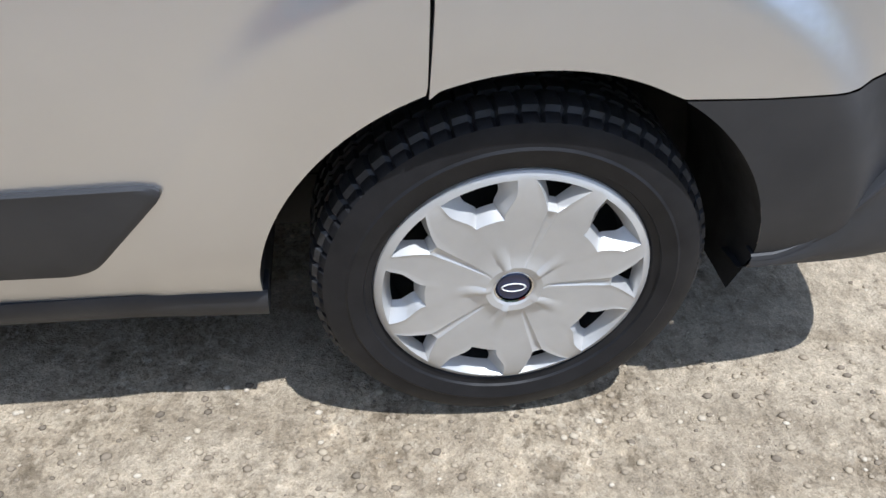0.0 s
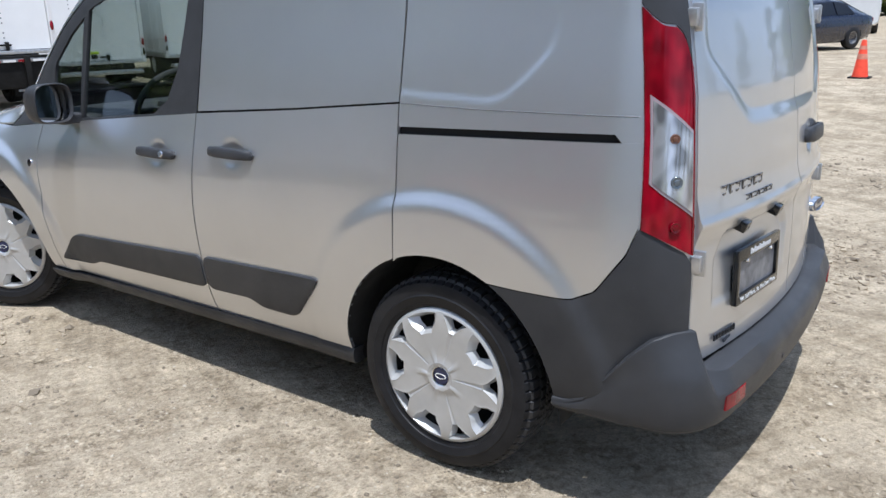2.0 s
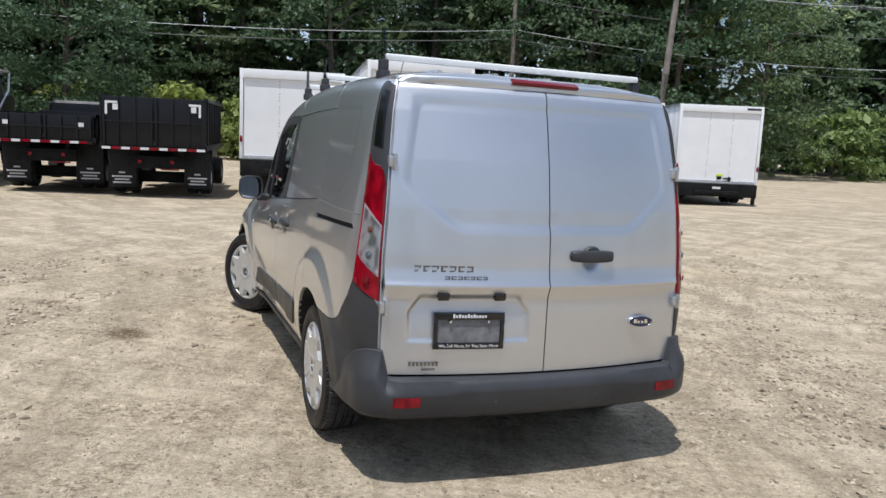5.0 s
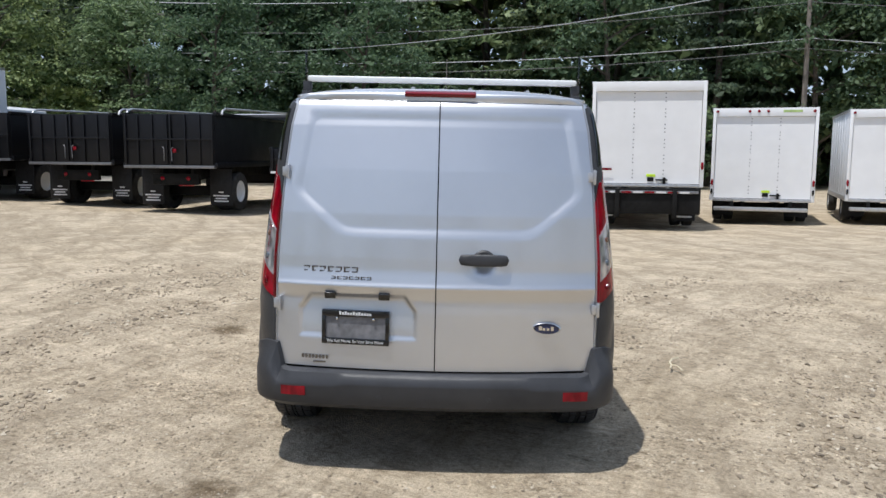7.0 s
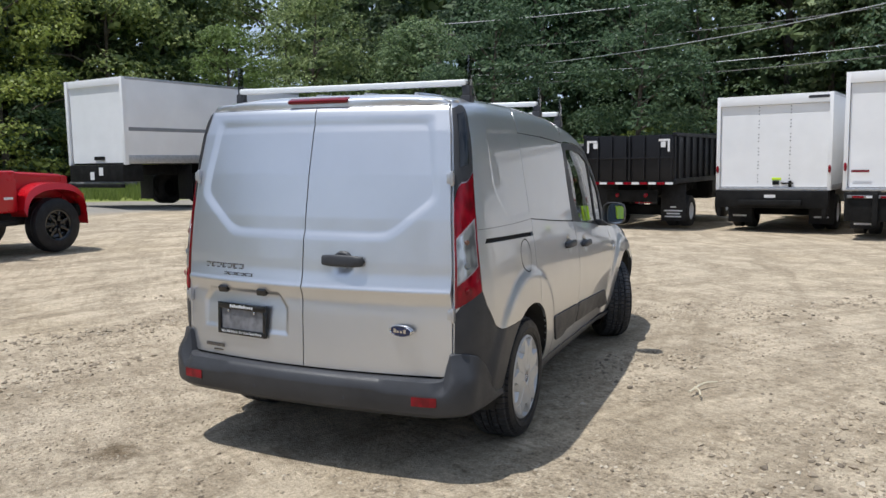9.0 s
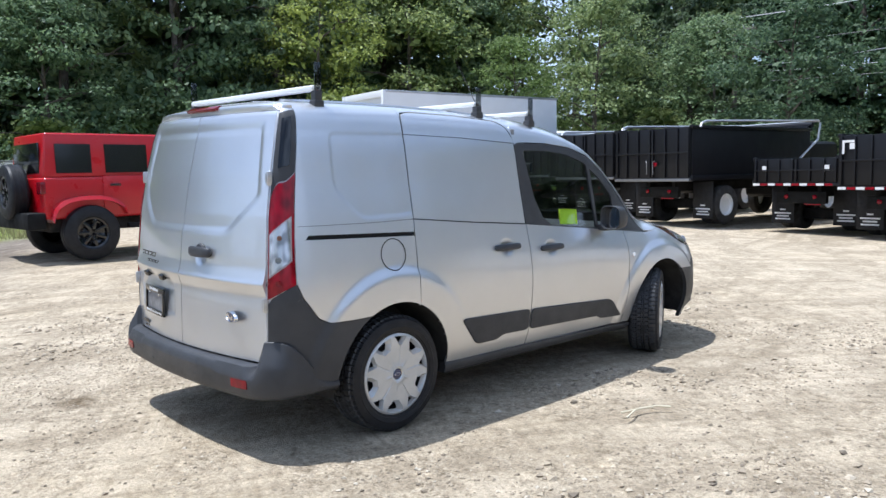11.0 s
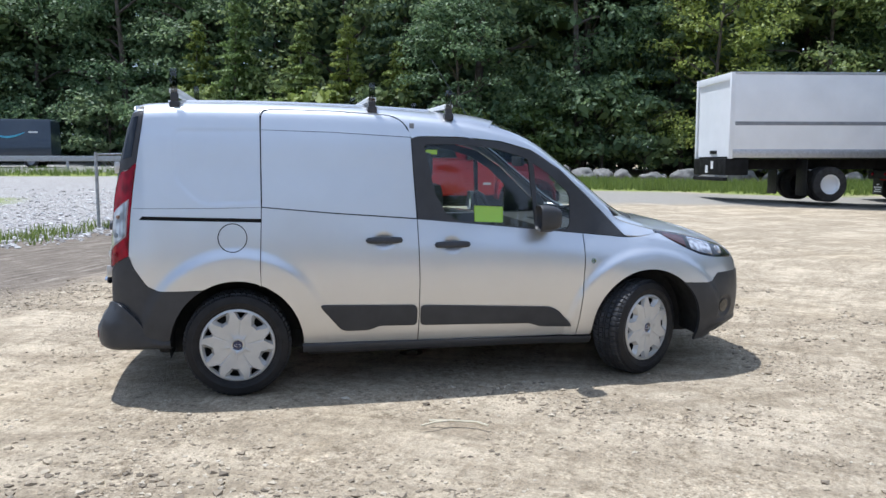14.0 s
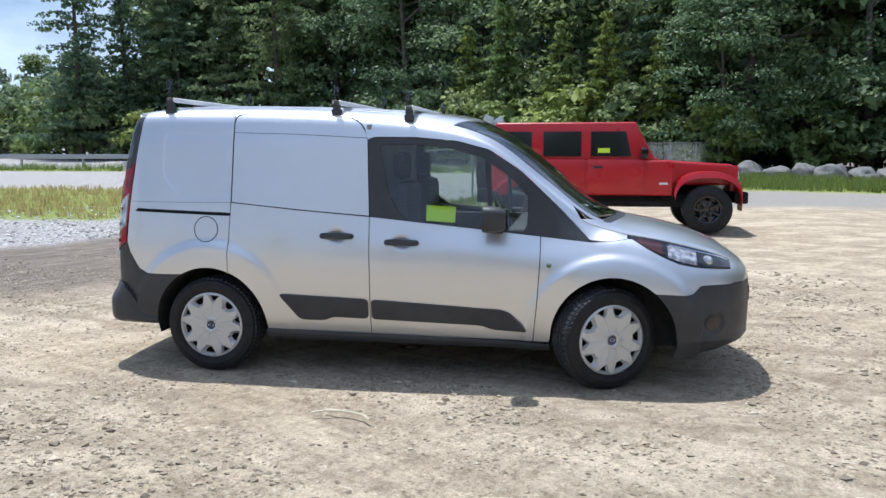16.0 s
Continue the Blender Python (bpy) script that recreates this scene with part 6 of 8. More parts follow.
    bm = bmesh.new()
    box(bm, -length - 1.9, -length - 0.10, -h + 0.18, h - 0.18, 0.45, z0 + 1.15, 0.16, 3)
    box(bm, -length - 2.6, -length - 1.6, -h + 0.25, h - 0.25, 0.45, z0 + 0.45, 0.15, 3)
    part("cab", bm, WHITE_OLD, t, "white cab")
    return t


def on_ground(x, y, turn=0.0):
    return Matrix.Translation((x, y, lift(x, y))) @ pose(0, 0, 0, 0, 0, turn)


box_truck(on_ground(-15.48, 1.82, -12), 2.46, 5.4, 0.99, 3.10, "step", "white box truck with black lift frame")
box_truck(on_ground(-13.45, 4.36, -11), 2.44, 7.2, 1.00, 3.30, "gate", "tall white box truck with folded lift gate")
box_truck(on_ground(-16.05, 7.93, -19), 2.48, 4.6, 0.62, 2.97, "ramp", "white cube truck with aluminium step bumper")
box_truck(on_ground(-16.06, 11.45, -20), 2.48, 4.6, 0.62, 2.97, "ramp", "white cube truck with aluminium step bumper")
box_truck(on_ground(-15.70, 14.75, -23), 2.48, 5.2, 0.70, 3.02, "step", "white box truck with black lift frame")


def dump_truck(at, w, length, z0, z1, small, label, hoop=True, marks=False):
    """A dump truck, its tailgate at x 0, reaching to -x."""
    t = thing("dump_truck", label, "truck", "parked dump trucks", at)
    h = w / 2
    for s in (1, -1):
        blk("body_side", BLACK_BODY, t, -length, -0.06, s * h - 0.04, s * h + 0.0, z0, z1, 0.01)
        for k in range(int(length / 0.55) if small else 0):
            blk("side_rib", BLACK_BODY, t, -0.30 - k * 0.55, -0.22 - k * 0.55, s * h - 0.02, s * h + 0.05, z0 + 0.05, z1 - 0.04, 0.008)
        blk("top_rail", BLACK_BODY, t, -length, -0.02, s * h - 0.05, s * h + 0.055, z1 - 0.05, z1 + 0.03, 0.012)
        blk("bottom_rail", BLACK_BODY, t, -length, -0.02, s * h - 0.05, s * h + 0.055, z0 - 0.06, z0 + 0.06, 0.012)
    blk("body_front", BLACK_BODY, t, -length, -length + 0.06, -h + 0.05, h - 0.05, z0, z1 + 0.1, 0.01)
    blk("body_floor", BLACK_BODY, t, -length, -0.06, -h + 0.045, h - 0.045, z0 - 0.04, z0 + 0.04, 0.0)
    gate = new("tailgate")
    gate.parent = t
    tagged(gate, "black steel tailgate")
    for s in (1, -1):
        blk("gate_leaf", BLACK_BODY, gate, -0.05, -0.01, 0.012 if s > 0 else -h + 0.02, h - 0.02 if s > 0 else -0.012, z0 + 0.01, z1 - 0.01, 0.006)
        for y in (0.05, h * 0.36, h * 0.68, h - 0.06):
            blk("gate_rib", BLACK_BODY, gate, -0.02, 0.035, s * y - 0.025, s * y + 0.025, z0 + 0.02, z1 - 0.03, 0.008)
        if not small:
            bm = bmesh.new()
            tube(bm, [(0.06, s * 0.10, z0 + 0.10), (0.07, s * 0.10, z0 + 0.40), (0.05, s * 0.14, z0 + 0.44)], 0.014, 8)
            part("gate_lever", bm, STEEL, gate, "grey gate lever")
    blk("gate_bar", BLACK_BODY, gate, -0.02, 0.045, -h + 0.03, h - 0.03, (z0 + z1) / 2 - 0.02, (z0 + z1) / 2 + 0.02, 0.008)
    blk("rear_sill", STEEL if not small else BLACK_BODY, t, -0.10, 0.05, -h, h, z0 - 0.08, z0 - 0.01, 0.01)
    if not small:
        blk("red_tag", RED_LENS, gate, 0.04, 0.06, 0.12, 0.22, z0 + 0.30, z0 + 0.40, 0.01, "red latch cover")
    else:
        for k in range(int(w / 0.2)):
            bm = bmesh.new()
            box(bm, 0.05, 0.056, -h + 0.02 + k * 0.2, -h + 0.20 + k * 0.2, z0 - 0.075, z0 - 0.02)
            part("reflective_tape", bm, RED_LENS if k % 2 else PALE_INK, t, "red reflective tape" if k % 2 else "white reflective tape")
        for y in (-h + 0.25, h - 0.3):
            blk("sign_plate", PALE_INK, gate, 0.036, 0.041, y, y + 0.11, z1 - 0.30, z1 - 0.17, 0.0)
    if hoop:
        for s in (1, -1):
            y = s * (h + 0.07)
            bm = bmesh.new()
            tube(bm, [(-0.28, y, z1 - 0.02), (-0.34, y, z1 + 0.08), (-0.50, y, z1 + 0.13), (-length - 0.28, y, z1 + 0.24), (-length - 0.36, y, z1 + 0.18), (-length - 0.26, y, z1 - 0.28), (-length + 0.9, y, z0 + 0.28)], 0.030, 8)
            part("tarp_arm", bm, ALUMINIUM, t, "bent aluminium tarp arm")
        bm = bmesh.new()
        tube(bm, [(-length - 0.30, -h - 0.07, z1 + 0.23), (-length - 0.30, h + 0.07, z1 + 0.23)], 0.030, 8)
        part("cross_tube", bm, ALUMINIUM, t, "aluminium cross tube")
        bm = bmesh.new()
        tube(bm, [(-length - 0.10, -h, z1 + 0.12), (-length - 0.10, h, z1 + 0.12)], 0.075, 10)
        part("tarp_roll", bm, BLACK_BODY, t, "rolled black tarp")
    if marks:
        for s in (1, -1):
            bm = bmesh.new()
            box(bm, 0.036, 0.041, s * (h - 0.22) - 0.13, s * (h - 0.22) + 0.13, z1 - 0.16, z1 - 0.11)
            box(bm, 0.036, 0.041, s * (h - 0.115) - 0.025, s * (h - 0.115) + 0.025, z1 - 0.40, z1 - 0.16)
            part("corner_tape", bm, PALE_INK, gate, "white corner tape")
    r = 0.50 if not small else 0.38
    for y in (-0.42, 0.42):
        blk("frame_rail", CHASSIS, t, -length - 1.8, -0.35, y - 0.05, y + 0.05, z0 - 0.34, z0 - 0.08, 0.01)
    blk("rear_crossbar", CHASSIS, t, -0.40, -0.28, -0.62, 0.62, z0 - 0.50, z0 - 0.22, 0.02)
    for y in (-0.16, 0.16):
        lamp_disc("tail_light", t, -0.27, y * 2.2, z0 - 0.34, 0.05, 0.05, RED_LENS, "red tail light")
    blk("red_reflector", RED_LENS, t, -0.275, -0.262, 0.1, 0.5, z0 - 0.53, z0 - 0.50, 0.0, "red reflector bar")
    for s in (1, -1):
        rig_wheel(t, -1.45, s * (h - 0.12), r, r, 0.27, WHITE_OLD, s)
        rig_wheel(t, -1.45, s * (h - 0.42), r, r, 0.27, CHASSIS, s)
        rig_wheel(t, -length - 1.1, s * (h - 0.16), r, r, 0.27, WHITE_OLD, s)
        flap = blk("mudflap", RUBBER, t, -0.86, -0.84, s * (h - 0.26) - 0.30, s * (h - 0.26) + 0.30, 0.16, z0 - 0.10, 0.004, "black mudflap with white print")
        bm = bmesh.new()
        for k, (a, zz) in enumerate(((0.07, 0.50), (0.22, 0.41), (0.16, 0.34), (0.20, 0.27))):
            box(bm, -0.839, -0.837, s * (h - 0.26) - a, s * (h - 0.26) + a, zz - 0.018, zz + 0.018)
        part("print_bars", bm, PALE_INK, flap, "white print", smooth=False)
    blk("rear_axle", CHASSIS, t, -1.55, -1.35, -h + 0.5, h - 0.5, r - 0.12, r + 0.14, 0.05)
    bm = bmesh.new()
    box(bm, -length - 1.9, -length - 0.15, -h + 0.22, h - 0.22, 0.55, z0 + 0.95, 0.18, 3)
    box(bm, -length - 3.0, -length - 1.7, -h + 0.35, h - 0.35, 0.55, z0 + 0.35, 0.18, 3)
    part("cab", bm, BLACK_BODY, t, "black truck cab")
    return t


dump_truck(on_ground(-15.25, -6.98, -9), 2.42, 5.2, 1.20, 2.46, False, "black steel dump truck with tarp arms")
dump_truck(on_ground(-16.7, -10.15, -9), 2.42, 5.2, 1.20, 2.46, False, "black steel dump truck with tarp arms")
dump_truck(on_ground(-17.9, -13.5, -9), 2.42, 5.0, 1.20, 2.46, False, "black steel dump truck", hoop=False)
dump_truck(on_ground(-19.0, -16.7, -9), 2.42, 5.0, 1.20, 2.46, False, "black steel dump truck", hoop=False)
dump_truck(on_ground(-15.9, -3.62, -9), 2.10, 3.6, 1.18, 1.74, True, "small black dump truck with low sides", hoop=False)
dump_truck(on_ground(-15.05, -1.32, -10), 2.20, 4.0, 1.14, 2.22, True, "black dump truck with high steel sides", hoop=False, marks=True)

# long white truck body on the grass
lt = thing("long_box_truck", "long white box truck parked on grass", "truck", "", on_ground(-12.64, -15.55, -8.5))
LW, LL, L0, L1 = 2.45, 7.0, 1.26, 3.58
for s in (1, -1):
    blk("box_side", WHITE_BOX, lt, -LL, -0.10, s * LW / 2 - 0.03, s * LW / 2 + 0.03, L0, L1, 0.012)
    blk("side_stripe", worn("grey_side_stripe", (0.25, 0.26, 0.28), 0.5), lt, -LL + 0.05, -0.15, s * LW / 2 - 0.02, s * LW / 2 + 0.036, L0 + 0.88, L0 + 0.98, 0.002, "grey side stripe")
    blk("skirt_rail", ALUMINIUM, lt, -LL, -0.10, s * LW / 2 - 0.03, s * LW / 2 + 0.038, L0 - 0.01, L0 + 0.22, 0.006, "aluminium lower rail")
    blk("rear_post", WHITE_BOX, lt, -0.12, 0.0, s * LW / 2 - 0.08, s * LW / 2 + 0.035, L0 - 0.04, L1 + 0.005, 0.01)
    blk("roof_rail", ALUMINIUM, lt, -LL, -0.10, s * LW / 2 - 0.03, s * LW / 2 + 0.036, L1 - 0.06, L1 + 0.01, 0.006)
    for x in (-3.0,):
        rig_wheel(lt, x, s * 1.02, 0.50, 0.50, 0.27, WHITE_OLD, s)
        rig_wheel(lt, x, s * 0.72, 0.50, 0.50, 0.27, CHASSIS, s)
    rig_wheel(lt, -LL - 1.2, s * 0.98, 0.50, 0.50, 0.27, WHITE_OLD, s)
    blk("mudflap", RUBBER, lt, -2.30, -2.28, s * 0.88 - 0.3, s * 0.88 + 0.3, 0.18, L0 - 0.05, 0.004, "black mudflap")
blk("box_roof", WHITE_BOX, lt, -LL, -0.1, -LW / 2 + 0.02, LW / 2 - 0.02, L1 - 0.05, L1, 0.01)
blk("box_front", WHITE_BOX, lt, -LL, -LL + 0.05, -LW / 2 + 0.02, LW / 2 - 0.02, L0, L1 - 0.05, 0.01)
blk("box_floor", CHASSIS, lt, -LL, -0.1, -LW / 2 + 0.03, LW / 2 - 0.03, L0 - 0.02, L0 + 0.1, 0.0)
blk("rear_header", WHITE_BOX, lt, -0.12, -0.002, -LW / 2 + 0.08, LW / 2 - 0.08, L1 - 0.20, L1, 0.01)
for k in range(7):
    a, b = L0 + 0.02 + (L1 - 0.22 - L0) * k / 7, L0 + 0.02 + (L1 - 0.22 - L0) * (k + 1) / 7
    blk("door_slat", WHITE_BOX, lt, -0.09, -0.05, -LW / 2 + 0.09, LW / 2 - 0.09, a, b, 0.0)
blk("door_latch", CHASSIS, lt, -0.05, 0.0, -0.12, 0.30, L0 + 0.10, L0 + 0.20, 0.01, "black door latch")
blk("lift_frame", CHASSIS, lt, -0.6, 0.06, -LW / 2 + 0.03, LW / 2 - 0.03, L0 - 0.50, L0 - 0.03, 0.03, "black lift gate frame")
blk("under_bar", CHASSIS, lt, -0.05, 0.10, -LW / 2 + 0.1, LW / 2 - 0.1, L0 - 0.66, L0 - 0.56, 0.02)
for y in (-0.15, 0.25):
    blk("sign_plate", PALE_INK, lt, 0.062, 0.068, y - 0.09, y + 0.09, L0 - 0.40 + 0.3 * y, L0 - 0.18 + 0.3 * y, 0.0)
for y in (-0.42, 0.42):
    blk("frame_rail", CHASSIS, lt, -LL - 2, -0.4, y - 0.05, y + 0.05, L0 - 0.34, L0 - 0.04, 0.01)
bm = bmesh.new()
box(bm, -LL - 2.2, -LL - 0.2, -1.05, 1.05, 0.55, 2.5, 0.2, 3)
part("cab", bm, WHITE_OLD, lt, "white cab")

# ---- woods round the lot ----
def foliage(name, dark, light, rough=0.55):
    m = principled(name, light, rough, spec=0.35)
    n, k = m.node_tree.nodes, m.node_tree.links
    geo = n.new("ShaderNodeNewGeometry")
    info = n.new("ShaderNodeObjectInfo")
    mid = tuple((a + b) / 2 for a, b in zip(dark, light))
    c = ramp_node(m, geo.outputs["Random Per Island"], [(0.0, dark), (0.5, mid), (1.0, light)])
    c = mix_color(m, 1.0, c, ramp_node(m, info.outputs["Random"], [(0.0, (0.70, 0.80, 0.80)), (0.5, (1.0, 1.0, 1.0)), (1.0, (1.25, 1.15, 0.85))]), "MULTIPLY")
    to(m, c, "Base Color")
    trans = n.new("ShaderNodeBsdfTranslucent")
    k.new(c, trans.inputs["Color"])
    mx = n.new("ShaderNodeMixShader")
    mx.inputs["Fac"].default_value = 0.45
    k.new(n["Principled BSDF"].outputs["BSDF"], mx.inputs[1])
    k.new(trans.outputs["BSDF"], mx.inputs[2])
    k.new(mx.outputs["Shader"], n["Material Output"].inputs["Surface"])
    return m


LEAF = foliage("broad_leaves", (0.085, 0.140, 0.068), (0.345, 0.425, 0.205))
LEAF_BRIGHT = foliage("light_green_leaves", (0.125, 0.180, 0.055), (0.370, 0.445, 0.150))
NEEDLE = foliage("pine_needles", (0.080, 0.130, 0.078), (0.260, 0.340, 0.185), 0.65)
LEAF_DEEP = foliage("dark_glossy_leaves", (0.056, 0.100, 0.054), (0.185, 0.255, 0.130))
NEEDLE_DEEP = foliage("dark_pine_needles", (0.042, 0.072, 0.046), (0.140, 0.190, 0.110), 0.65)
BARK = worn("grey_brown_bark", (0.13, 0.105, 0.085), 0.95, vary=0.5, scale=4.0, grain=0.8, grain_scale=25.0)
rng = np.random.default_rng(7)


def leaf_cloud(centres, radii, count, size, flat=0.6, up=0.5):
    """Leaves on the shells of many clumps, as verts and faces of little folded diamonds."""
    which = rng.choice(len(centres), count, p=radii**2 / (radii**2).sum())
    d = rng.normal(size=(count, 3))
    d /= np.linalg.norm(d, axis=1)[:, None]
    d[:, 2] = np.where(d[:, 2] < -0.3, -d[:, 2] * 0.6, d[:, 2])
    r = radii[which] * (0.55 + 0.5 * rng.random(count) ** 0.6)
    pos = centres[which] + d * r[:, None] * np.array([1, 1, flat])
    nrm = d * 0.7 + rng.normal(size=(count, 3)) * 0.55 + np.array([0, 0, up])
    nrm /= np.linalg.norm(nrm, axis=1)[:, None]
    a = np.cross(nrm, rng.normal(size=(count, 3)))
    a /= np.linalg.norm(a, axis=1)[:, None]
    b = np.cross(nrm, a)
    s = (size * (0.6 + 0.8 * rng.random(count)))[:, None]
    quad = np.stack([pos - a * s, pos + b * s * 0.55 - nrm * s * 0.15, pos + a * s, pos - b * s * 0.55 - nrm * s * 0.15], 1)
    return quad.reshape(-1, 3)


def quads_mesh(name, verts, mat):
    me = bpy.data.meshes.new(name)
    n = len(verts) // 4
    me.vertices.add(len(verts))
    me.vertices.foreach_set("co", verts.astype(np.float32).ravel())
    me.loops.add(n * 4)
    me.loops.foreach_set("vertex_index", np.arange(n * 4, dtype=np.int32))
    me.polygons.add(n)
    me.polygons.foreach_set("loop_start", np.arange(0, n * 4, 4, dtype=np.int32))
    me.update(calc_edges=True)
    me.materials.append(mat)
    return me


def trunk_mesh(name, height, r0, limbs):
    bm = bmesh.new()
    pts, rad = [], []
    for i in range(7):
        t = i / 6
        pts.append((0.25 * math.sin(3 * t + limbs[0][0]), 0.2 * math.sin(4 * t), height * t))
        rad.append(r0 * (1 - 0.85 * t))
    tube(bm, pts, rad, 8)
    for ang, z, ln, rise in limbs:
        base = Vector((0.25 * math.sin(3 * z / height + limbs[0][0]), 0.2 * math.sin(4 * z / height), z))
        tip = base + Vector((math.cos(ang) * ln, math.sin(ang) * ln, rise))
        tube(bm, [base, base.lerp(tip, 0.5) + Vector((0, 0, 0.1 * ln)), tip], [r0 * 0.32, r0 * 0.2, r0 * 0.06], 5)
    me = bpy.data.meshes.new(name)
    bm.to_mesh(me)
    bm.free()
    me.materials.append(BARK)
    return me


def filled(centres, radii, count, size, mat, inner, flat=0.6, up=0.5):
    """A crown: fine leaves on the clumps and a darker filling of broad sprays inside."""
    fine = leaf_cloud(centres, radii, count, size, flat, up)
    mid = centres * np.array([0.62, 0.62, 0.97])
    return quads_mesh("crown", np.vstack([fine, leaf_cloud(mid, radii * 1.05, inner, size * 2.1, flat, up)]), mat)


def broad_tree(height, width, count, size, mat, low=0.05, inner=900, lumps=70):
    limbs = [(rng.random() * 6.28, height * (low + 0.06 + 0.62 * k / 9), width * (0.28 + 0.17 * rng.random()), 0.5 + 1.5 * rng.random()) for k in range(10)]
    n = lumps
    z = height * (low + (1 - low) * rng.random(n) ** 0.85)
    t = (z / height - low) / (1 - low)
    env = width * 0.5 * np.clip(np.sin(np.pi * np.clip(0.24 + 0.72 * t, 0, 1)), 0.12, 1) ** 0.7
    ang = rng.random(n) * 2 * np.pi
    rr = env * (0.45 + 0.55 * rng.random(n) ** 0.5)
    centres = np.stack([np.cos(ang) * rr, np.sin(ang) * rr, z], 1)
    radii = width * (0.09 + 0.10 * rng.random(n))
    return trunk_mesh("trunk", height * 0.9, 0.018 * height, limbs), filled(centres, radii, count, size, mat, inner)


def pine_tree(height, width, count, size, mat, bare=0.06, inner=800):
    cs, rs, limbs = [], [], []
    tiers = int(height / 0.75)
    for k in range(tiers):
        t = k / (tiers - 1)
        z = height * (bare + (1 - bare) * t)
        ln = width * 0.5 * (1 - t) ** 0.75 * (0.65 + 0.5 * rng.random()) + 0.25
        for j in range(6):
            a = rng.random() * 6.28
            for f in (0.35, 0.65, 1.0):
                cs.append((math.cos(a) * ln * f, math.sin(a) * ln * f, z - 0.25 * f * f + 0.2 * rng.random()))
                rs.append(0.28 + 0.32 * ln * 0.3)
            if j < 2 and k % 2 == 0:
                limbs.append((a, z, ln * 0.9, -0.1))
    return trunk_mesh("trunk", height, 0.014 * height, limbs), filled(np.array(cs), np.array(rs), count, size, mat, inner, 0.45, 0.3)


def tree(kinds, k, x, y, scale, label):
    trunk, crown_me = kinds[k]
    t = thing("tree", label, "tree", "woods round the lot")
    for nm, me in (("trunk", trunk), ("crown", crown_me)):
        ob = new(nm, me)
        ob.parent = t
    t.matrix_world = Matrix.Translation((x, y, lift(x, y) - 0.1)) @ Matrix.Rotation(rng.random() * 6.28, 4, "Z") @ Matrix.Diagonal((scale, scale, scale * (0.92 + 0.16 * rng.random()), 1))
    return t


BROAD = [broad_tree(13.0, 8.5, 10600, 0.112, LEAF, lumps=95), broad_tree(15.0, 8.0, 10600, 0.118, LEAF, lumps=95), broad_tree(11.5, 8.0, 10200, 0.110, LEAF, lumps=90), broad_tree(12.5, 8.5, 10600, 0.108, LEAF_BRIGHT, lumps=95)]
PINES = [pine_tree(15.0, 6.5, 9600, 0.112, NEEDLE), pine_tree(17.0, 6.0, 9600, 0.112, NEEDLE, 0.10), pine_tree(11.0, 4.6, 8000, 0.12, LEAF_BRIGHT)]
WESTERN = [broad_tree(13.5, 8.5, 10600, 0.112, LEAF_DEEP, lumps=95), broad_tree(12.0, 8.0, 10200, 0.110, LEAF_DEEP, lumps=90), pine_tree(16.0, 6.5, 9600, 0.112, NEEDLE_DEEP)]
DEEP = [broad_tree(14.0, 9.0, 2600, 0.26, LEAF, 0.02, 900), broad_tree(15.5, 8.5, 2600, 0.26, LEAF, 0.02, 900), pine_tree(16.5, 7.0, 2600, 0.24, NEEDLE, 0.03, 700)]
FAR = [broad_tree(13.0, 8.5, 2800, 0.24, LEAF_DEEP, 0.03, 600), broad_tree(14.0, 8.0, 2800, 0.24, LEAF, 0.03, 500), pine_tree(15.0, 6.5, 3200, 0.22, NEEDLE, 0.05, 400)]
LOW = [broad_tree(4.5, 5.0, 1500, 0.15, LEAF, 0.02, 250, 40), broad_tree(3.6, 4.4, 1400, 0.15, LEAF_BRIGHT, 0.02, 250, 40)]


def along(line, step, depth, kinds, names, scale, rows=2):
    """Trees along a line of the plan, in rows behind it."""
    p = np.array(line, float)
    length = np.linalg.norm(np.diff(p, axis=0), axis=1).sum()
    pts = even(p, max(2, int(length / step)))
    d = np.gradient(pts, axis=0)
    out = np.stack([-d[:, 1], d[:, 0]], 1)
    out /= np.linalg.norm(out, axis=1)[:, None] + 1e-9
    if (out[len(out) // 2] @ (pts[len(pts) // 2] - np.array([-1.0, 0.0]))) < 0:
        out = -out
    for r in range(rows):
        for i, (q, o) in enumerate(zip(pts, out)):
            w = q + o * (r * depth + rng.random() * depth * 0.6) + d[i] * (0.5 * (r % 2)) + rng.normal(size=2) * step * 0.12
            k = int(rng.integers(len(kinds)))
            tree(kinds, k, float(w[0]), float(w[1]), scale * (0.85 + 0.3 * rng.random()), names)


# behind the trucks, behind the long truck and the red car, and the far sides
EDGE = "tall dark green tree at the edge of the woods"
WEST = [(-34, 34), (-41, 16), (-43, 0), (-43, -16), (-40, -27)]
SOUTH = [(-39, -29), (-27, -31.5), (-14, -34), (-4, -38), (5, -45), (14, -48), (24, -49.5), (33, -50)]
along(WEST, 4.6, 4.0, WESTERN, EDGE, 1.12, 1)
along(SOUTH, 4.4, 4.0, BROAD[:3] + PINES[:2], EDGE, 1.15, 1)
DENSE = "dark tree deep in the woods"
along([(x * 1.13, y) for x, y in WEST], 4.4, 4.5, DEEP, DENSE, 1.25, 2)
along([(x - 1, y - 5.5) for x, y in SOUTH], 4.4, 4.5, DEEP, DENSE, 1.28, 2)
along([(36, -58), (48, -66), (66, -74)], 7.0, 7.0, FAR, "tall dark green tree beyond the road", 0.82)
along([(-40, 44), (-34, 62), (-20, 74), (0, 80), (20, 84)], 6.0, 6.0, FAR, "tall green tree beyond the parked pickups", 1.05)
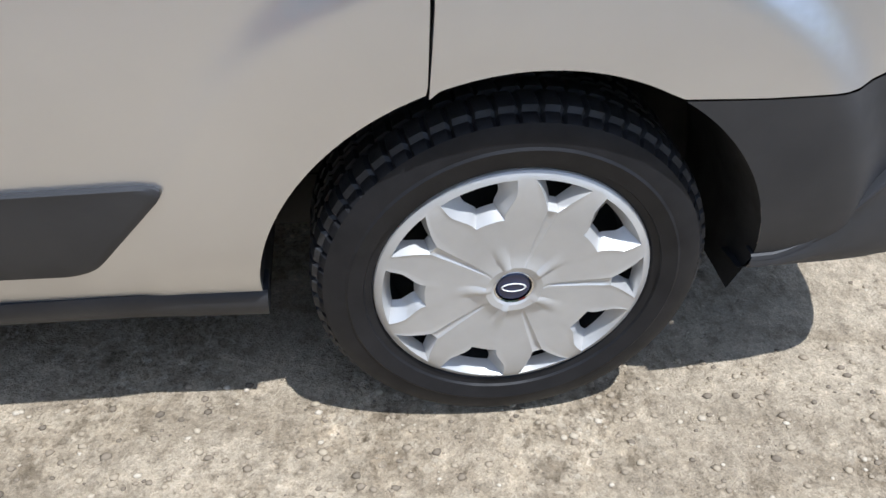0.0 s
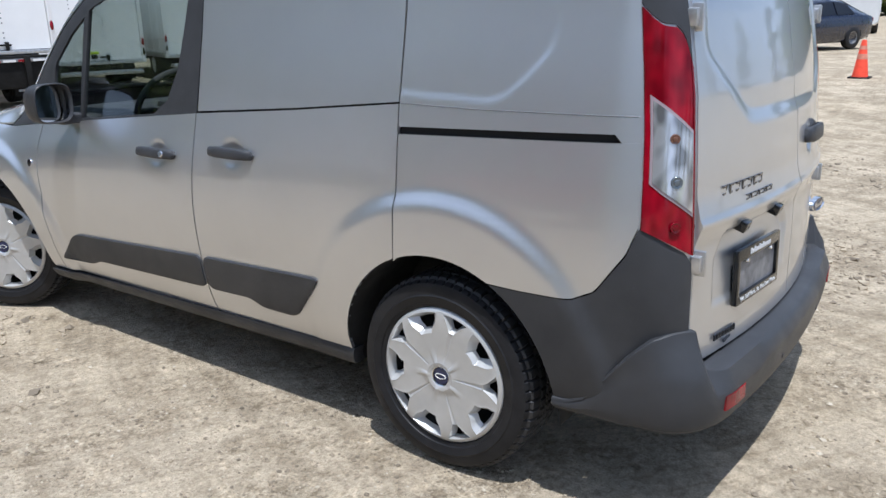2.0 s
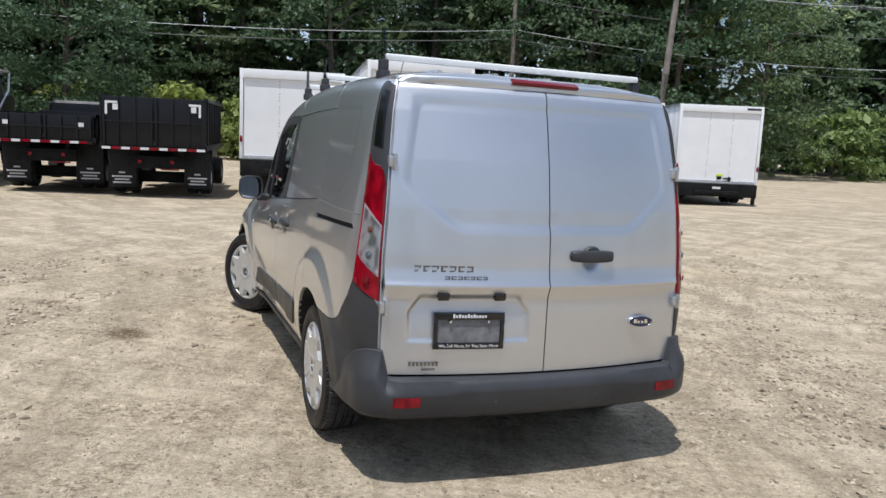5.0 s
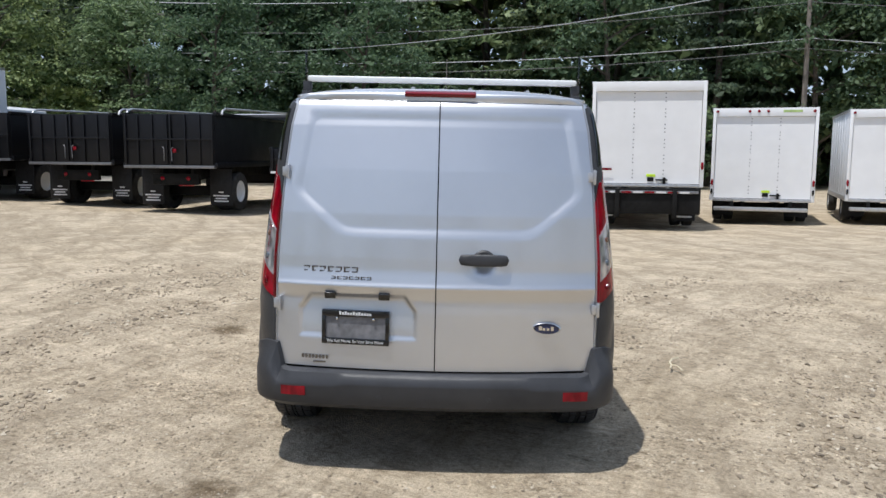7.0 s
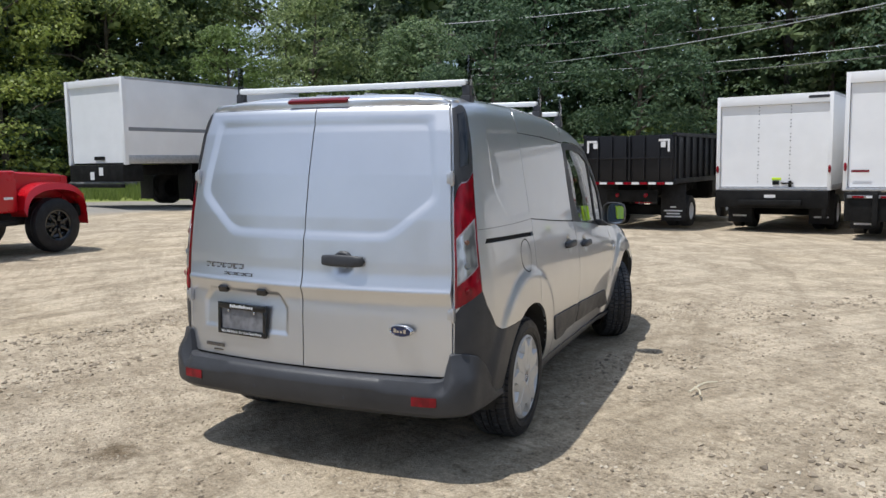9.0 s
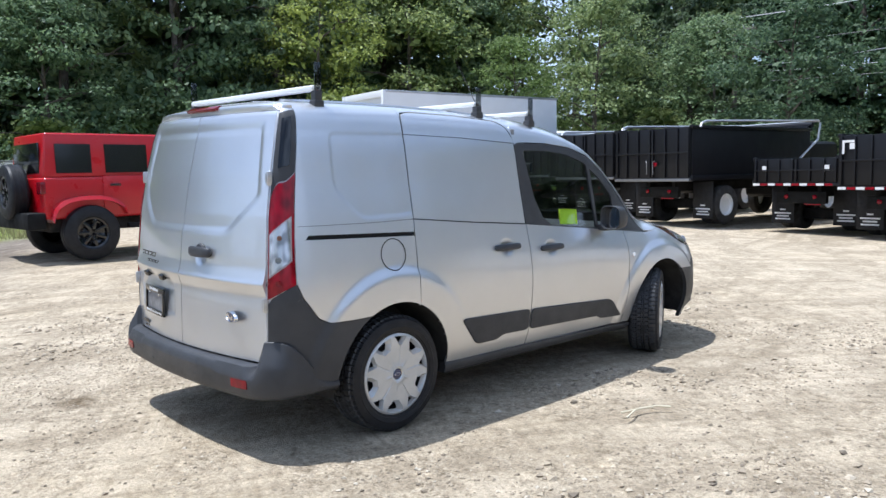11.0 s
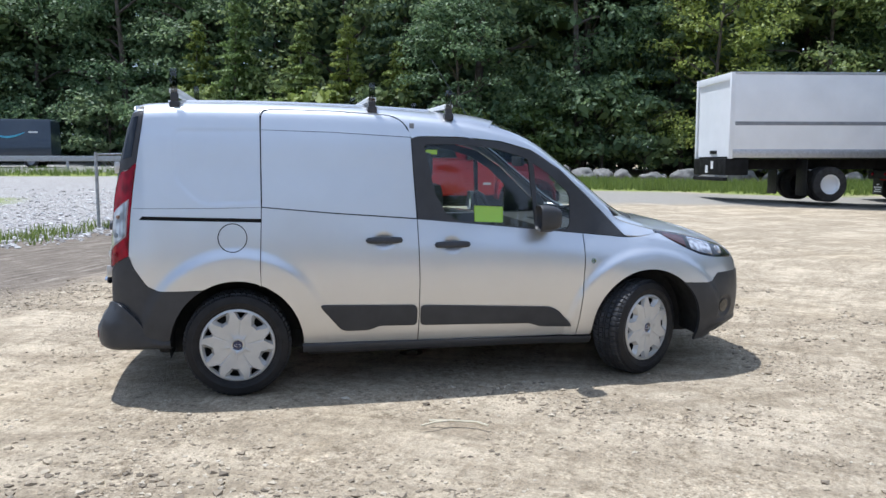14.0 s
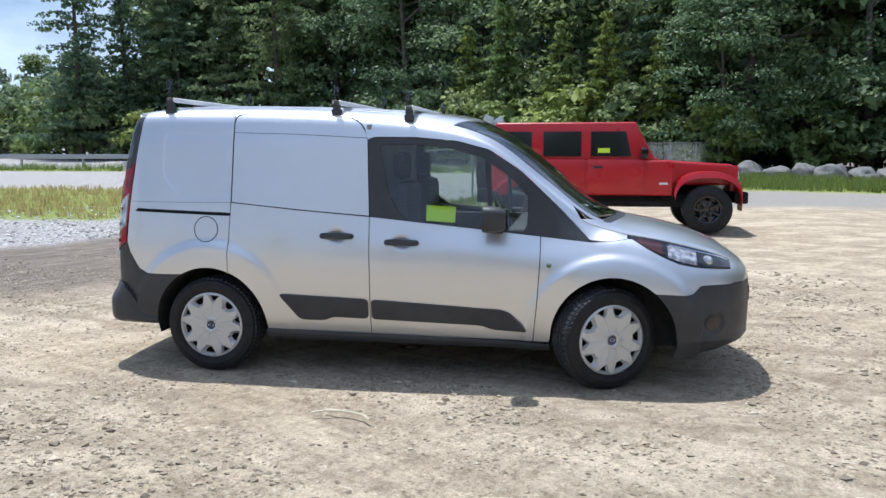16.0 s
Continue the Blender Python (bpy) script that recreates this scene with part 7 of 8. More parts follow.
along([(-46, 46), (-39, 66), (-23, 80), (0, 87), (22, 91)], 4.6, 4.0, DEEP, DENSE, 1.25, 1)
# unseen trees added to close off this side in the reflections
along([(30, 80), (52, 64), (68, 40), (74, 10), (74, -20), (70, -50)], 13.0, 7.0, DEEP, "tall green tree added out of view for reflections", 0.9, 1)
tree(PINES, 1, 34.0, -48.0, 1.05, "tall dark pine standing before the woods")
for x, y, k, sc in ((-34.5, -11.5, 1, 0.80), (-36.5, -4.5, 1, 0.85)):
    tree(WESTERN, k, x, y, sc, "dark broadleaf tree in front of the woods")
for x, y, k, sc in ((-33.5, -21.5, 0, 0.80), (-37.5, -17.0, 2, 0.85), (-31.0, -25.5, 3, 0.66), (-22.0, -31.0, 3, 0.85), (-9.0, -33.5, 2, 0.8)):
    tree(BROAD, k, x, y, sc, "lighter green broadleaf tree in front of the woods")
for x, y, k, sc in ((-1.5, -36.5, 2, 0.72), (-3.8, -36.0, 2, 0.66), (1.8, -39.5, 2, 0.8), (4.2, -42.5, 2, 0.72), (-6.3, -35.0, 2, 0.62)):
    tree(PINES, k, x, y, sc, "slender young birch-like tree in front of the woods")
along([(-38, 12), (-40, -2), (-39, -14), (-37, -24)], 3.4, 1.5, LOW, "bushy undergrowth at the edge of the woods", 1.0, 1)
along([(-34, -28.5), (-22, -30.5), (-10, -32.5), (0, -36.5), (6, -42), (15, -45.5), (32, -47)], 3.4, 1.5, LOW, "bushy undergrowth at the edge of the woods", 1.0, 1)
along([(34, -50), (48, -60), (66, -68)], 2.6, 2.0, LOW, "bushy undergrowth beyond the road", 1.45, 1)
along([(-37, 42), (-31, 60), (-18, 71), (0, 77), (22, 81)], 4.5, 2.0, LOW, "bushy undergrowth beyond the parked pickups", 1.2, 1)
# ---- red off-road car ----
jeep = thing("off_road_car", "red four-door off-road car with black bumpers", "car", "", on_ground(-4.57, -8.72))
# local: front axle at x 0, nose towards -x, rear at +x; half width 0.80, wheels 0.92


def jblk(name, mat, x0, x1, y0, y1, z0, z1, bevel=0.02, label=""):
    return blk(name, mat, jeep, x0, x1, y0, y1, z0, z1, bevel, label)


bm = bmesh.new()
box(bm, 0.55, 3.62, -0.80, 0.80, 0.62, 1.22, 0.05, 3)
part("tub", bm, RED_PAINT, jeep, "red body tub")
bm = bmesh.new()
vs = box(bm, 0.86, 3.60, -0.745, 0.745, 1.21, 1.86, 0.05, 3)
for v in bm.verts:
    if v.co.z > 1.5:
        v.co.y *= 0.945
        if v.co.x < 1.5:
            v.co.x += 0.30
        if v.co.x > 3.3:
            v.co.x -= 0.05
part("hard_top", bm, RED_PAINT, jeep, "red hard top")
bm = bmesh.new()
vs = box(bm, -0.44, 0.84, -0.66, 0.66, 0.80, 1.225, 0.06, 3)
for v in bm.verts:
    if v.co.x < 0.0:
        v.co.y *= 0.84
        if v.co.z > 1.0:
            v.co.z -= 0.070
part("bonnet", bm, RED_PAINT, jeep, "red bonnet")
jblk("windscreen_frame", RED_PAINT, 0.80, 0.90, -0.74, 0.74, 1.13, 1.26, 0.02)
for s in (1, -1):
    wins = (("rear_quarter_glass", 2.92, 3.42, 1.28, 1.70), ("rear_door_glass", 2.08, 2.72, 1.28, 1.70), ("front_door_glass", 1.24, 1.92, 1.28, 1.70))
    for nm, a, b, z0, z1 in wins:
        lean = 0.745 - 0.035
        verts = [(a, s * 0.752, z0), (b, s * 0.752, z0), (b, s * 0.726, z1), (a + (0.10 if nm[0] == "f" else 0), s * 0.726, z1)]
        fixed_normals(add(nm, verts + [(x, y - s * 0.02, z) for x, y, z in verts], [(0, 1, 2, 3), (0, 1, 5, 4), (1, 2, 6, 5), (2, 3, 7, 6), (3, 0, 4, 7)], GLOSS_BLACK, jeep, "dark window", smooth=False))
    for nm, a, b in (("rear_door", 2.02, 2.80), ("front_door", 1.02, 1.98)):
        d = jblk(nm, RED_PAINT, a + 0.006, b - 0.006, s * 0.806 - 0.012, s * 0.806 + 0.012, 0.66, 1.235, 0.012, "red door")
        blk("door_pull", GLOSS_BLACK, d, b - 0.26, b - 0.10, s * 0.835 - 0.012, s * 0.835 + 0.012, 1.08, 1.115, 0.008)
        for z in (0.82, 1.10):
            blk("door_hinge", RED_PAINT, d, a - 0.03, a + 0.06, s * 0.826 - 0.012, s * 0.826 + 0.012, z - 0.02, z + 0.02, 0.004)
    # flared wings over the wheels
    for cx, a0, a1 in ((0.0, -8, 172), (3.01, 20, 172)):
        rise = 0.54 if cx == 0.0 else 0.46
        pts = [(cx - 0.55 * math.copysign(abs(math.cos(radians(a))) ** 0.8, math.cos(radians(a))), 0.50 + rise * math.sin(radians(a)) ** 0.6 if math.sin(radians(a)) > 0 else 0.50) for a in np.linspace(max(a0, 0), a1, 20)]
        verts, faces = [], []
        for x, z in pts:
            drop = 0.11 if cx == 0.0 else 0.07
            verts += [(x, s * 0.60, z), (x, s * 0.90, z - 0.012), (x * 0.97 + cx * 0.03, s * 0.935, z - drop), (x * 0.95 + cx * 0.05, s * 0.60, z - drop)]
        for i in range(len(pts) - 1):
            for k in range(4):
                faces.append((i * 4 + k, i * 4 + (k + 1) % 4, (i + 1) * 4 + (k + 1) % 4, (i + 1) * 4 + k))
        faces += [(0, 1, 2, 3), tuple(len(verts) - 4 + k for k in (3, 2, 1, 0))]
        fixed_normals(add("wing_flare", verts, faces, RED_PAINT, jeep, "red flared wing"))
    jblk("side_step", CHASSIS, 0.62, 2.45, s * 0.80 - 0.06, s * 0.80 + 0.05, 0.44, 0.52, 0.02, "black side step")
    for cx in (0.0, 3.01):
        hub = rig_wheel(jeep, cx, s * 0.80, 0.405, 0.405, 0.26, GLOSS_BLACK, s, RUBBER)
        for k in range(7):
            a = 2 * math.pi * k / 7
            bm = bmesh.new()
            box(bm, 0.05, 0.215, 0.085, 0.105, -0.022, 0.022, 0.006)
            sp = part("spoke", bm, GLOSS_BLACK, hub)
            sp.matrix_basis = Matrix.Rotation(a, 4, "Y")
    bm = bmesh.new()
    box(bm, 0.98, 1.10, s * 0.86 - 0.10, s * 0.86 + 0.10, 1.24, 1.42, 0.03, 3)
    part("door_mirror", bm, GLOSS_BLACK, jeep, "black door mirror")
    jblk("tail_light", RED_BOWL, 3.58, 3.66, s * 0.70 - 0.10, s * 0.70 + 0.10, 0.98, 1.16, 0.02, "dark tail light")
    jblk("side_marker", AMBER, -0.52, -0.42, s * 0.88 - 0.03, s * 0.88 + 0.02, 0.80, 0.86, 0.01, "amber marker")
    jblk("name_bar", PALE_INK, 0.64, 0.78, s * 0.802, s * 0.806, 0.81, 0.845, 0.0, "pale name bar")
jblk("front_bumper", CHASSIS, -0.66, -0.44, -0.80, 0.80, 0.50, 0.70, 0.04, "black front bumper")
jblk("grille", RED_PAINT, -0.53, -0.40, -0.56, 0.56, 0.70, 1.13, 0.03, "red slotted grille")
jblk("rear_bumper", CHASSIS, 3.60, 3.86, -0.80, 0.80, 0.48, 0.72, 0.04, "black rear bumper")
jblk("underbody", UNDER, -0.4, 3.5, -0.55, 0.55, 0.42, 0.64, 0.05)
jblk("rear_glass", GLOSS_BLACK, 3.575, 3.605, -0.58, 0.58, 1.28, 1.72, 0.01, "dark rear window")
spare = rig_wheel(jeep, 0, 0, 0, 0.405, 0.26, GLOSS_BLACK, 1, RUBBER)
spare.name = "spare_wheel"
tagged(spare, "spare wheel on the tailgate")
spare.matrix_world = jeep.matrix_world @ Matrix.Translation((3.80, 0.0, 1.02)) @ Matrix.Rotation(-math.pi / 2, 4, "Z")
for k in range(7):
    jblk("grille_slot", GLOSS_BLACK, -0.535, -0.52, -0.33 + k * 0.11 - 0.028, -0.33 + k * 0.11 + 0.028, 0.78, 1.04, 0.01)
for s in (1, -1):
    hl = add("headlight", *lathe([(0.0, -0.03), (0.06, -0.026), (0.085, -0.012), (0.09, 0.02)], 24), CLEAR_LENS, jeep, "round clear headlight")
    hl.matrix_basis = Matrix.Translation((-0.53, s * 0.46, 0.96)) @ pose(0, 0, 0, 0, 0, -90)
for k in range(7):
    bm = bmesh.new()
    box(bm, 0.05, 0.215, 0.085, 0.105, -0.022, 0.022, 0.006)
    sp = part("spoke", bm, GLOSS_BLACK, spare)
    sp.matrix_basis = Matrix.Rotation(2 * math.pi * k / 7, 4, "Y")
bm = bmesh.new()
tube(bm, [(0.70, 0.55, 1.12), (0.72, 0.56, 1.75)], 0.004, 5)
part("aerial", bm, GLOSS_BLACK, jeep)
jblk("window_paper", STICKER, 1.60, 1.80, 0.748, 0.753, 1.34, 1.42, 0.0, "yellow-green paper in the window")


# ---- cars and vans, lofted from stations ----
def lofted(name, stations, mat, parent, label="", m=None):
    """stations: x, half width, floor, belt height, roof height, roof half width."""
    rings = []
    for x, w, zf, zb, zr, wr in stations:
        half = [(0.0, zf), (w * 0.86, zf), (w * 0.97, zf + 0.10), (w, (zf + zb) / 2 + 0.05), (w * 0.985, zb - 0.04), (w * 0.955, zb), (wr * 1.02, zb + (zr - zb) * 0.86), (wr * 0.93, zr - 0.015 * (zr > zb + 0.1)), (wr * 0.55, zr), (0.0, zr + 0.008)]
        rings.append([(x, y, z) for y, z in half] + [(x, -y, z) for y, z in half[-2:0:-1]])
    k = len(rings[0])
    verts = [p for r in rings for p in r]
    faces = [(i * k + j, i * k + (j + 1) % k, (i + 1) * k + (j + 1) % k, (i + 1) * k + j) for i in range(len(rings) - 1) for j in range(k)]
    faces += [tuple(range(k)), tuple(range((len(rings) - 1) * k, len(rings) * k))]
    return fixed_normals(add(name, verts, faces, mat, parent, label, sharp=40))


def side_glass(parent, outline, wb, wr, zb, zr, s, label="dark side window"):
    """A window on the leaning side of a cabin, from its outline in x, z."""
    verts = [(x, s * (wb + (wr - wb) * (z - zb) / (zr - zb) + 0.008), z) for x, z in outline]
    back = [(x, y - s * 0.03, z) for x, y, z in verts]
    n = len(verts)
    faces = [tuple(range(n))] + [(k, (k + 1) % n, n + (k + 1) % n, n + k) for k in range(n)]
    return fixed_normals(add("side_window", verts + back, faces, GLOSS_BLACK, parent, label, smooth=False))


def saloon(at, mat, label, plate=True):
    """A saloon car, rear at x 0, nose towards -x."""
    c = thing("saloon_car", label, "car", "parked cars", at)
    st = [(0.0, 0.62, 0.42, 0.80, 0.82, 0.55), (-0.06, 0.80, 0.34, 0.92, 0.98, 0.62), (-0.35, 0.87, 0.26, 0.98, 1.08, 0.62), (-0.75, 0.89, 0.22, 0.98, 1.22, 0.60), (-1.25, 0.89, 0.20, 0.97, 1.40, 0.60), (-1.9, 0.89, 0.20, 0.95, 1.46, 0.61), (-2.5, 0.89, 0.20, 0.93, 1.43, 0.60), (-2.95, 0.89, 0.20, 0.92, 1.28, 0.60), (-3.45, 0.88, 0.20, 0.92, 1.02, 0.62), (-4.1, 0.86, 0.22, 0.84, 0.90, 0.62), (-4.5, 0.80, 0.26, 0.72, 0.76, 0.55), (-4.62, 0.62, 0.34, 0.60, 0.62, 0.45)]
    lofted("body", st, mat, c)
    for s in (1, -1):
        side_glass(c, [(-0.95, 1.02), (-1.20, 1.30), (-1.55, 1.37), (-1.72, 1.37), (-1.72, 1.0)], 0.855, 0.615, 0.96, 1.42, s)
        side_glass(c, [(-1.78, 1.0), (-1.78, 1.37), (-2.45, 1.35), (-3.05, 1.02), (-3.0, 0.99)], 0.85, 0.615, 0.95, 1.42, s)
        for x in (-0.98, -3.68):
            rig_wheel(c, x, s * 0.79, 0.33, 0.33, 0.22, STEEL, s, RUBBER)
            bm = bmesh.new()
            tube(bm, [(x - 0.36 * math.cos(a), s * 0.84, 0.33 + 0.37 * math.sin(a)) for a in np.linspace(0.1, 3.04, 16)], 0.045, 6)
            part("wheel_arch", bm, UNDER, c)
        blk("tail_light", RED_BOWL, c, -0.20, 0.0, s * 0.66 - 0.13, s * 0.66 + 0.13, 0.78, 0.90, 0.03, "red tail light")
        blk("headlight", CLEAR_LENS, c, -4.56, -4.30, s * 0.62 - 0.14, s * 0.62 + 0.14, 0.62, 0.74, 0.03, "clear headlight")
        blk("door_mirror", mat, c, -2.98, -2.82, s * 0.95 - 0.08, s * 0.95 + 0.08, 0.98, 1.10, 0.03)
    verts = [(-0.42, -0.56, 1.10), (-0.42, 0.56, 1.10), (-1.22, 0.50, 1.405), (-1.22, -0.50, 1.405)]
    fixed_normals(add("rear_window", [(x + 0.012, y, z + 0.012) for x, y, z in verts] + [(x, y, z - 0.02) for x, y, z in verts], [(0, 1, 2, 3), (0, 1, 5, 4), (1, 2, 6, 5), (2, 3, 7, 6), (3, 0, 4, 7)], GLOSS_BLACK, c, "dark rear window", smooth=False))
    blk("rear_valance", UNDER, c, -0.10, 0.02, -0.66, 0.66, 0.30, 0.42, 0.03, "dark rear valance")
    blk("front_grille", GLOSS_BLACK, c, -4.66, -4.52, -0.45, 0.45, 0.40, 0.60, 0.03, "black grille")
    blk("number_plate", PALE_INK, c, -4.675, -4.665, -0.15, 0.15, 0.44, 0.56, 0.0, "pale number plate")
    return c


SILVER_CAR = worn("silver_car_paint", (0.58, 0.59, 0.60), 0.3, 0.7, 0.6, vary=0.04)
DARK_CAR = worn("dark_blue_car_paint", (0.012, 0.016, 0.035), 0.25, 0.2, 0.8, vary=0.1)
BLUE_VAN = worn("deep_blue_grey_paint", (0.020, 0.034, 0.055), 0.35, 0.0, 0.5, vary=0.1)
saloon(on_ground(-8.9, 26.7, -148), SILVER_CAR, "silver saloon car parked in the yard")
saloon(on_ground(-3.1, 25.9, 62), DARK_CAR, "dark blue car parked nose towards the yard")


def service_truck(at, label):
    """A white pickup with a service body; tail at x 0, nose towards -x."""
    t = thing("service_truck", label, "pickup truck", "parked white service trucks", at)
    bm = bmesh.new()
    box(bm, -2.75, -0.05, -0.62, 0.62, 0.78, 1.10, 0.02)
    part("load_bed", bm, WHITE_OLD, t)
    for s in (1, -1):
        blk("side_locker", WHITE_OLD, t, -2.75, -0.05, s * 0.80 - 0.20, s * 0.80 + 0.20, 0.72, 1.50, 0.03, "white side locker")
        for k, (a, b) in enumerate(((-2.68, -1.95), (-1.90, -0.95), (-0.90, -0.12))):
            blk("locker_door", WHITE_OLD, t, a, b, s * 1.0 - 0.012, s * 1.0 + 0.014, 1.12 if k == 1 else 0.80, 1.44, 0.01)
        rig_wheel(t, -1.42, s * 0.84, 0.39, 0.39, 0.26, ALUMINIUM, s)
        rig_wheel(t, -5.0, s * 0.84, 0.39, 0.39, 0.26, ALUMINIUM, s)
        bm = bmesh.new()
        tube(bm, [(-1.42 - 0.46 * math.cos(a), s * 0.985, 0.42 + 0.46 * math.sin(a)) for a in np.linspace(0, 3.14, 14)], 0.05, 6)
        part("wheel_arch", bm, UNDER, t, "dark wheel arch")
        blk("tail_light", RED_LENS, t, -0.05, 0.01, s * 0.90 - 0.05, s * 0.90 + 0.05, 0.90, 1.08, 0.02, "red tail light")
    blk("tailgate", WHITE_OLD, t, -0.06, 0.0, -0.58, 0.58, 0.82, 1.36, 0.02, "white tailgate")
    blk("gate_latch", GLOSS_BLACK, t, 0.0, 0.02, -0.12, 0.12, 1.20, 1.27, 0.01)
    blk("step_bumper", CHASSIS, t, -0.02, 0.18, -0.95, 0.95, 0.52, 0.68, 0.03, "black step bumper")
    lofted("cab", [(-2.80, 0.92, 0.50, 1.25, 1.88, 0.70), (-2.95, 0.96, 0.45, 1.25, 1.93, 0.72), (-3.9, 0.97, 0.45, 1.24, 1.95, 0.72), (-4.35, 0.97, 0.45, 1.22, 1.78, 0.70), (-4.75, 0.97, 0.50, 1.22, 1.30, 0.72), (-5.6, 0.95, 0.55, 1.12, 1.20, 0.70), (-5.9, 0.90, 0.55, 1.00, 1.06, 0.66)], WHITE_OLD, t, "white cab")
    for s in (1, -1):
        side_glass(t, [(-2.98, 1.30), (-2.98, 1.80), (-3.95, 1.82), (-4.5, 1.32)], 0.93, 0.73, 1.25, 1.93, s)
    fixed_normals(add("rear_window", [(-2.79, -0.62, 1.34), (-2.79, 0.62, 1.34), (-2.805, 0.56, 1.78), (-2.805, -0.56, 1.78), (-2.83, -0.62, 1.34), (-2.83, 0.62, 1.34), (-2.84, 0.56, 1.78), (-2.84, -0.56, 1.78)], [(0, 1, 2, 3), (0, 1, 5, 4), (1, 2, 6, 5), (2, 3, 7, 6), (3, 0, 4, 7)], GLOSS_BLACK, t, "dark rear window", smooth=False))
    blk("frame_rail", CHASSIS, t, -5.6, -0.1, -0.45, 0.45, 0.48, 0.74, 0.02)
    return t


first = service_truck(on_ground(-14.9, 27.0, -34) @ Matrix.Scale(1.13, 4), "white service pickup with side lockers")
for x, y, a in ((-14.8, 30.6, -33), (-14.5, 34.2, -34), (-14.0, 37.9, -32), (-13.6, 41.5, -33), (-10.2, 36.8, -33), (-9.6, 40.6, -33)):
    copy_thing(first, on_ground(x, y, a) @ Matrix.Scale(1.13, 4))


def delivery_van(at, label, paint, plain=False):
    """A tall dark delivery van; rear at x 0, nose towards +x."""
    v = thing("delivery_van", label, "van", "parked delivery vans", at)
    lofted("body", [(0.0, 0.96, 0.42, 1.40, 2.42, 0.86), (0.10, 1.0, 0.36, 1.40, 2.50, 0.88), (3.9, 1.0, 0.36, 1.38, 2.52, 0.88), (4.35, 1.0, 0.36, 1.36, 2.40, 0.86), (4.9, 1.0, 0.36, 1.32, 1.90, 0.82), (5.35, 0.99, 0.38, 1.20, 1.42, 0.82), (5.8, 0.96, 0.42, 1.02, 1.16, 0.80), (5.98, 0.84, 0.46, 0.85, 0.92, 0.70)], paint, v)
    for s in (1, -1):
        side_glass(v, [(3.95, 1.42), (3.95, 2.0), (4.55, 2.0), (5.05, 1.50), (5.0, 1.40)], 0.96, 0.88, 1.36, 2.40, s)
        for x in (1.0, 5.05):
            rig_wheel(v, x, s * 0.88, 0.35, 0.35, 0.24, STEEL, s)
        blk("door_mirror", GLOSS_BLACK, v, 4.75, 4.92, s * 1.12 - 0.10, s * 1.12 + 0.10, 1.40, 1.75, 0.03)
        if plain:
            continue
        bm = bmesh.new()
        pts = [(1.25 + 1.65 * t, s * (0.972 - 0.10 * (1.75 - 0.22 * math.sin(math.pi * t) - 1.4)), 1.80 - 0.24 * math.sin(math.pi * t)) for t in np.linspace(0, 1, 16)]
        tube(bm, pts, [0.02 + 0.045 * math.sin(math.pi * t) for t in np.linspace(0, 1, 16)], 6)
        part("side_curve", bm, worn("sky_blue_print", (0.10, 0.42, 0.60), 0.5), v, "sky blue curved stripe")
        blk("side_bar", PALE_INK, v, 0.62, 1.05, s * 0.93 - 0.01, s * 0.93 + 0.03, 1.78, 1.86, 0.0, "pale name bar")
    bm = bmesh.new()
    vs = box(bm, 4.52, 5.32, -0.76, 0.76, 1.44, 1.46, 0.0)
    for q in vs:
        q.co.z += (5.32 - q.co.x) * 0.78 + 0.02
    part("windscreen", bm, GLOSS_BLACK, v, "dark windscreen")
    blk("grille", CHROME, v, 5.93, 6.02, -0.55, 0.55, 0.62, 0.80, 0.03, "bright grille")
    return v


dv = delivery_van(on_ground(11.3, -39.8), "dark blue delivery van with curved stripe", BLUE_VAN)
copy_thing(dv, on_ground(18.9, -40.6))

delivery_van(on_ground(-4.5, 35.5, 100), "white high-roofed van parked behind the cars", WHITE_OLD, True)


def sport_utility(at, mat, label):
    """A tall square-backed car, rear at x 0, nose towards -x."""
    c = thing("sport_utility_car", label, "car", "parked cars", at)
    lofted("body", [(0.0, 0.80, 0.50, 1.00, 1.55, 0.66), (-0.08, 0.93, 0.42, 1.05, 1.74, 0.70), (-0.6, 0.96, 0.34, 1.06, 1.80, 0.72), (-2.2, 0.97, 0.34, 1.04, 1.80, 0.72), (-2.9, 0.97, 0.34, 1.03, 1.70, 0.71), (-3.45, 0.97, 0.34, 1.04, 1.20, 0.72), (-4.4, 0.95, 0.38, 1.00, 1.08, 0.72), (-4.7, 0.90, 0.42, 0.92, 0.98, 0.66), (-4.8, 0.74, 0.48, 0.80, 0.84, 0.55)], mat, c)
    for s in (1, -1):
        side_glass(c, [(-0.35, 1.12), (-0.42, 1.62), (-1.45, 1.68), (-1.45, 1.10)], 0.93, 0.73, 1.05, 1.78, s)
        side_glass(c, [(-1.52, 1.10), (-1.52, 1.68), (-2.7, 1.64), (-3.2, 1.12)], 0.93, 0.73, 1.05, 1.78, s)
        for x in (-0.95, -3.85):
            rig_wheel(c, x, s * 0.84, 0.38, 0.38, 0.25, STEEL, s, RUBBER)
        blk("tail_light", RED_BOWL, c, -0.12, 0.02, s * 0.80 - 0.08, s * 0.80 + 0.08, 0.95, 1.30, 0.02, "red tail light")
        blk("roof_rail", ALUMINIUM, c, -2.6, -0.5, s * 0.64 - 0.02, s * 0.64 + 0.02, 1.79, 1.84, 0.01)
    blk("rear_window", GLOSS_BLACK, c, -0.03, 0.03, -0.58, 0.58, 1.15, 1.52, 0.02, "dark rear window")
    return c


sport_utility(on_ground(-9.2, 31.8, -110), principled("black_car_paint", (0.006, 0.006, 0.007), 0.25, 0.0, 0.6), "black sport utility car behind the saloon")

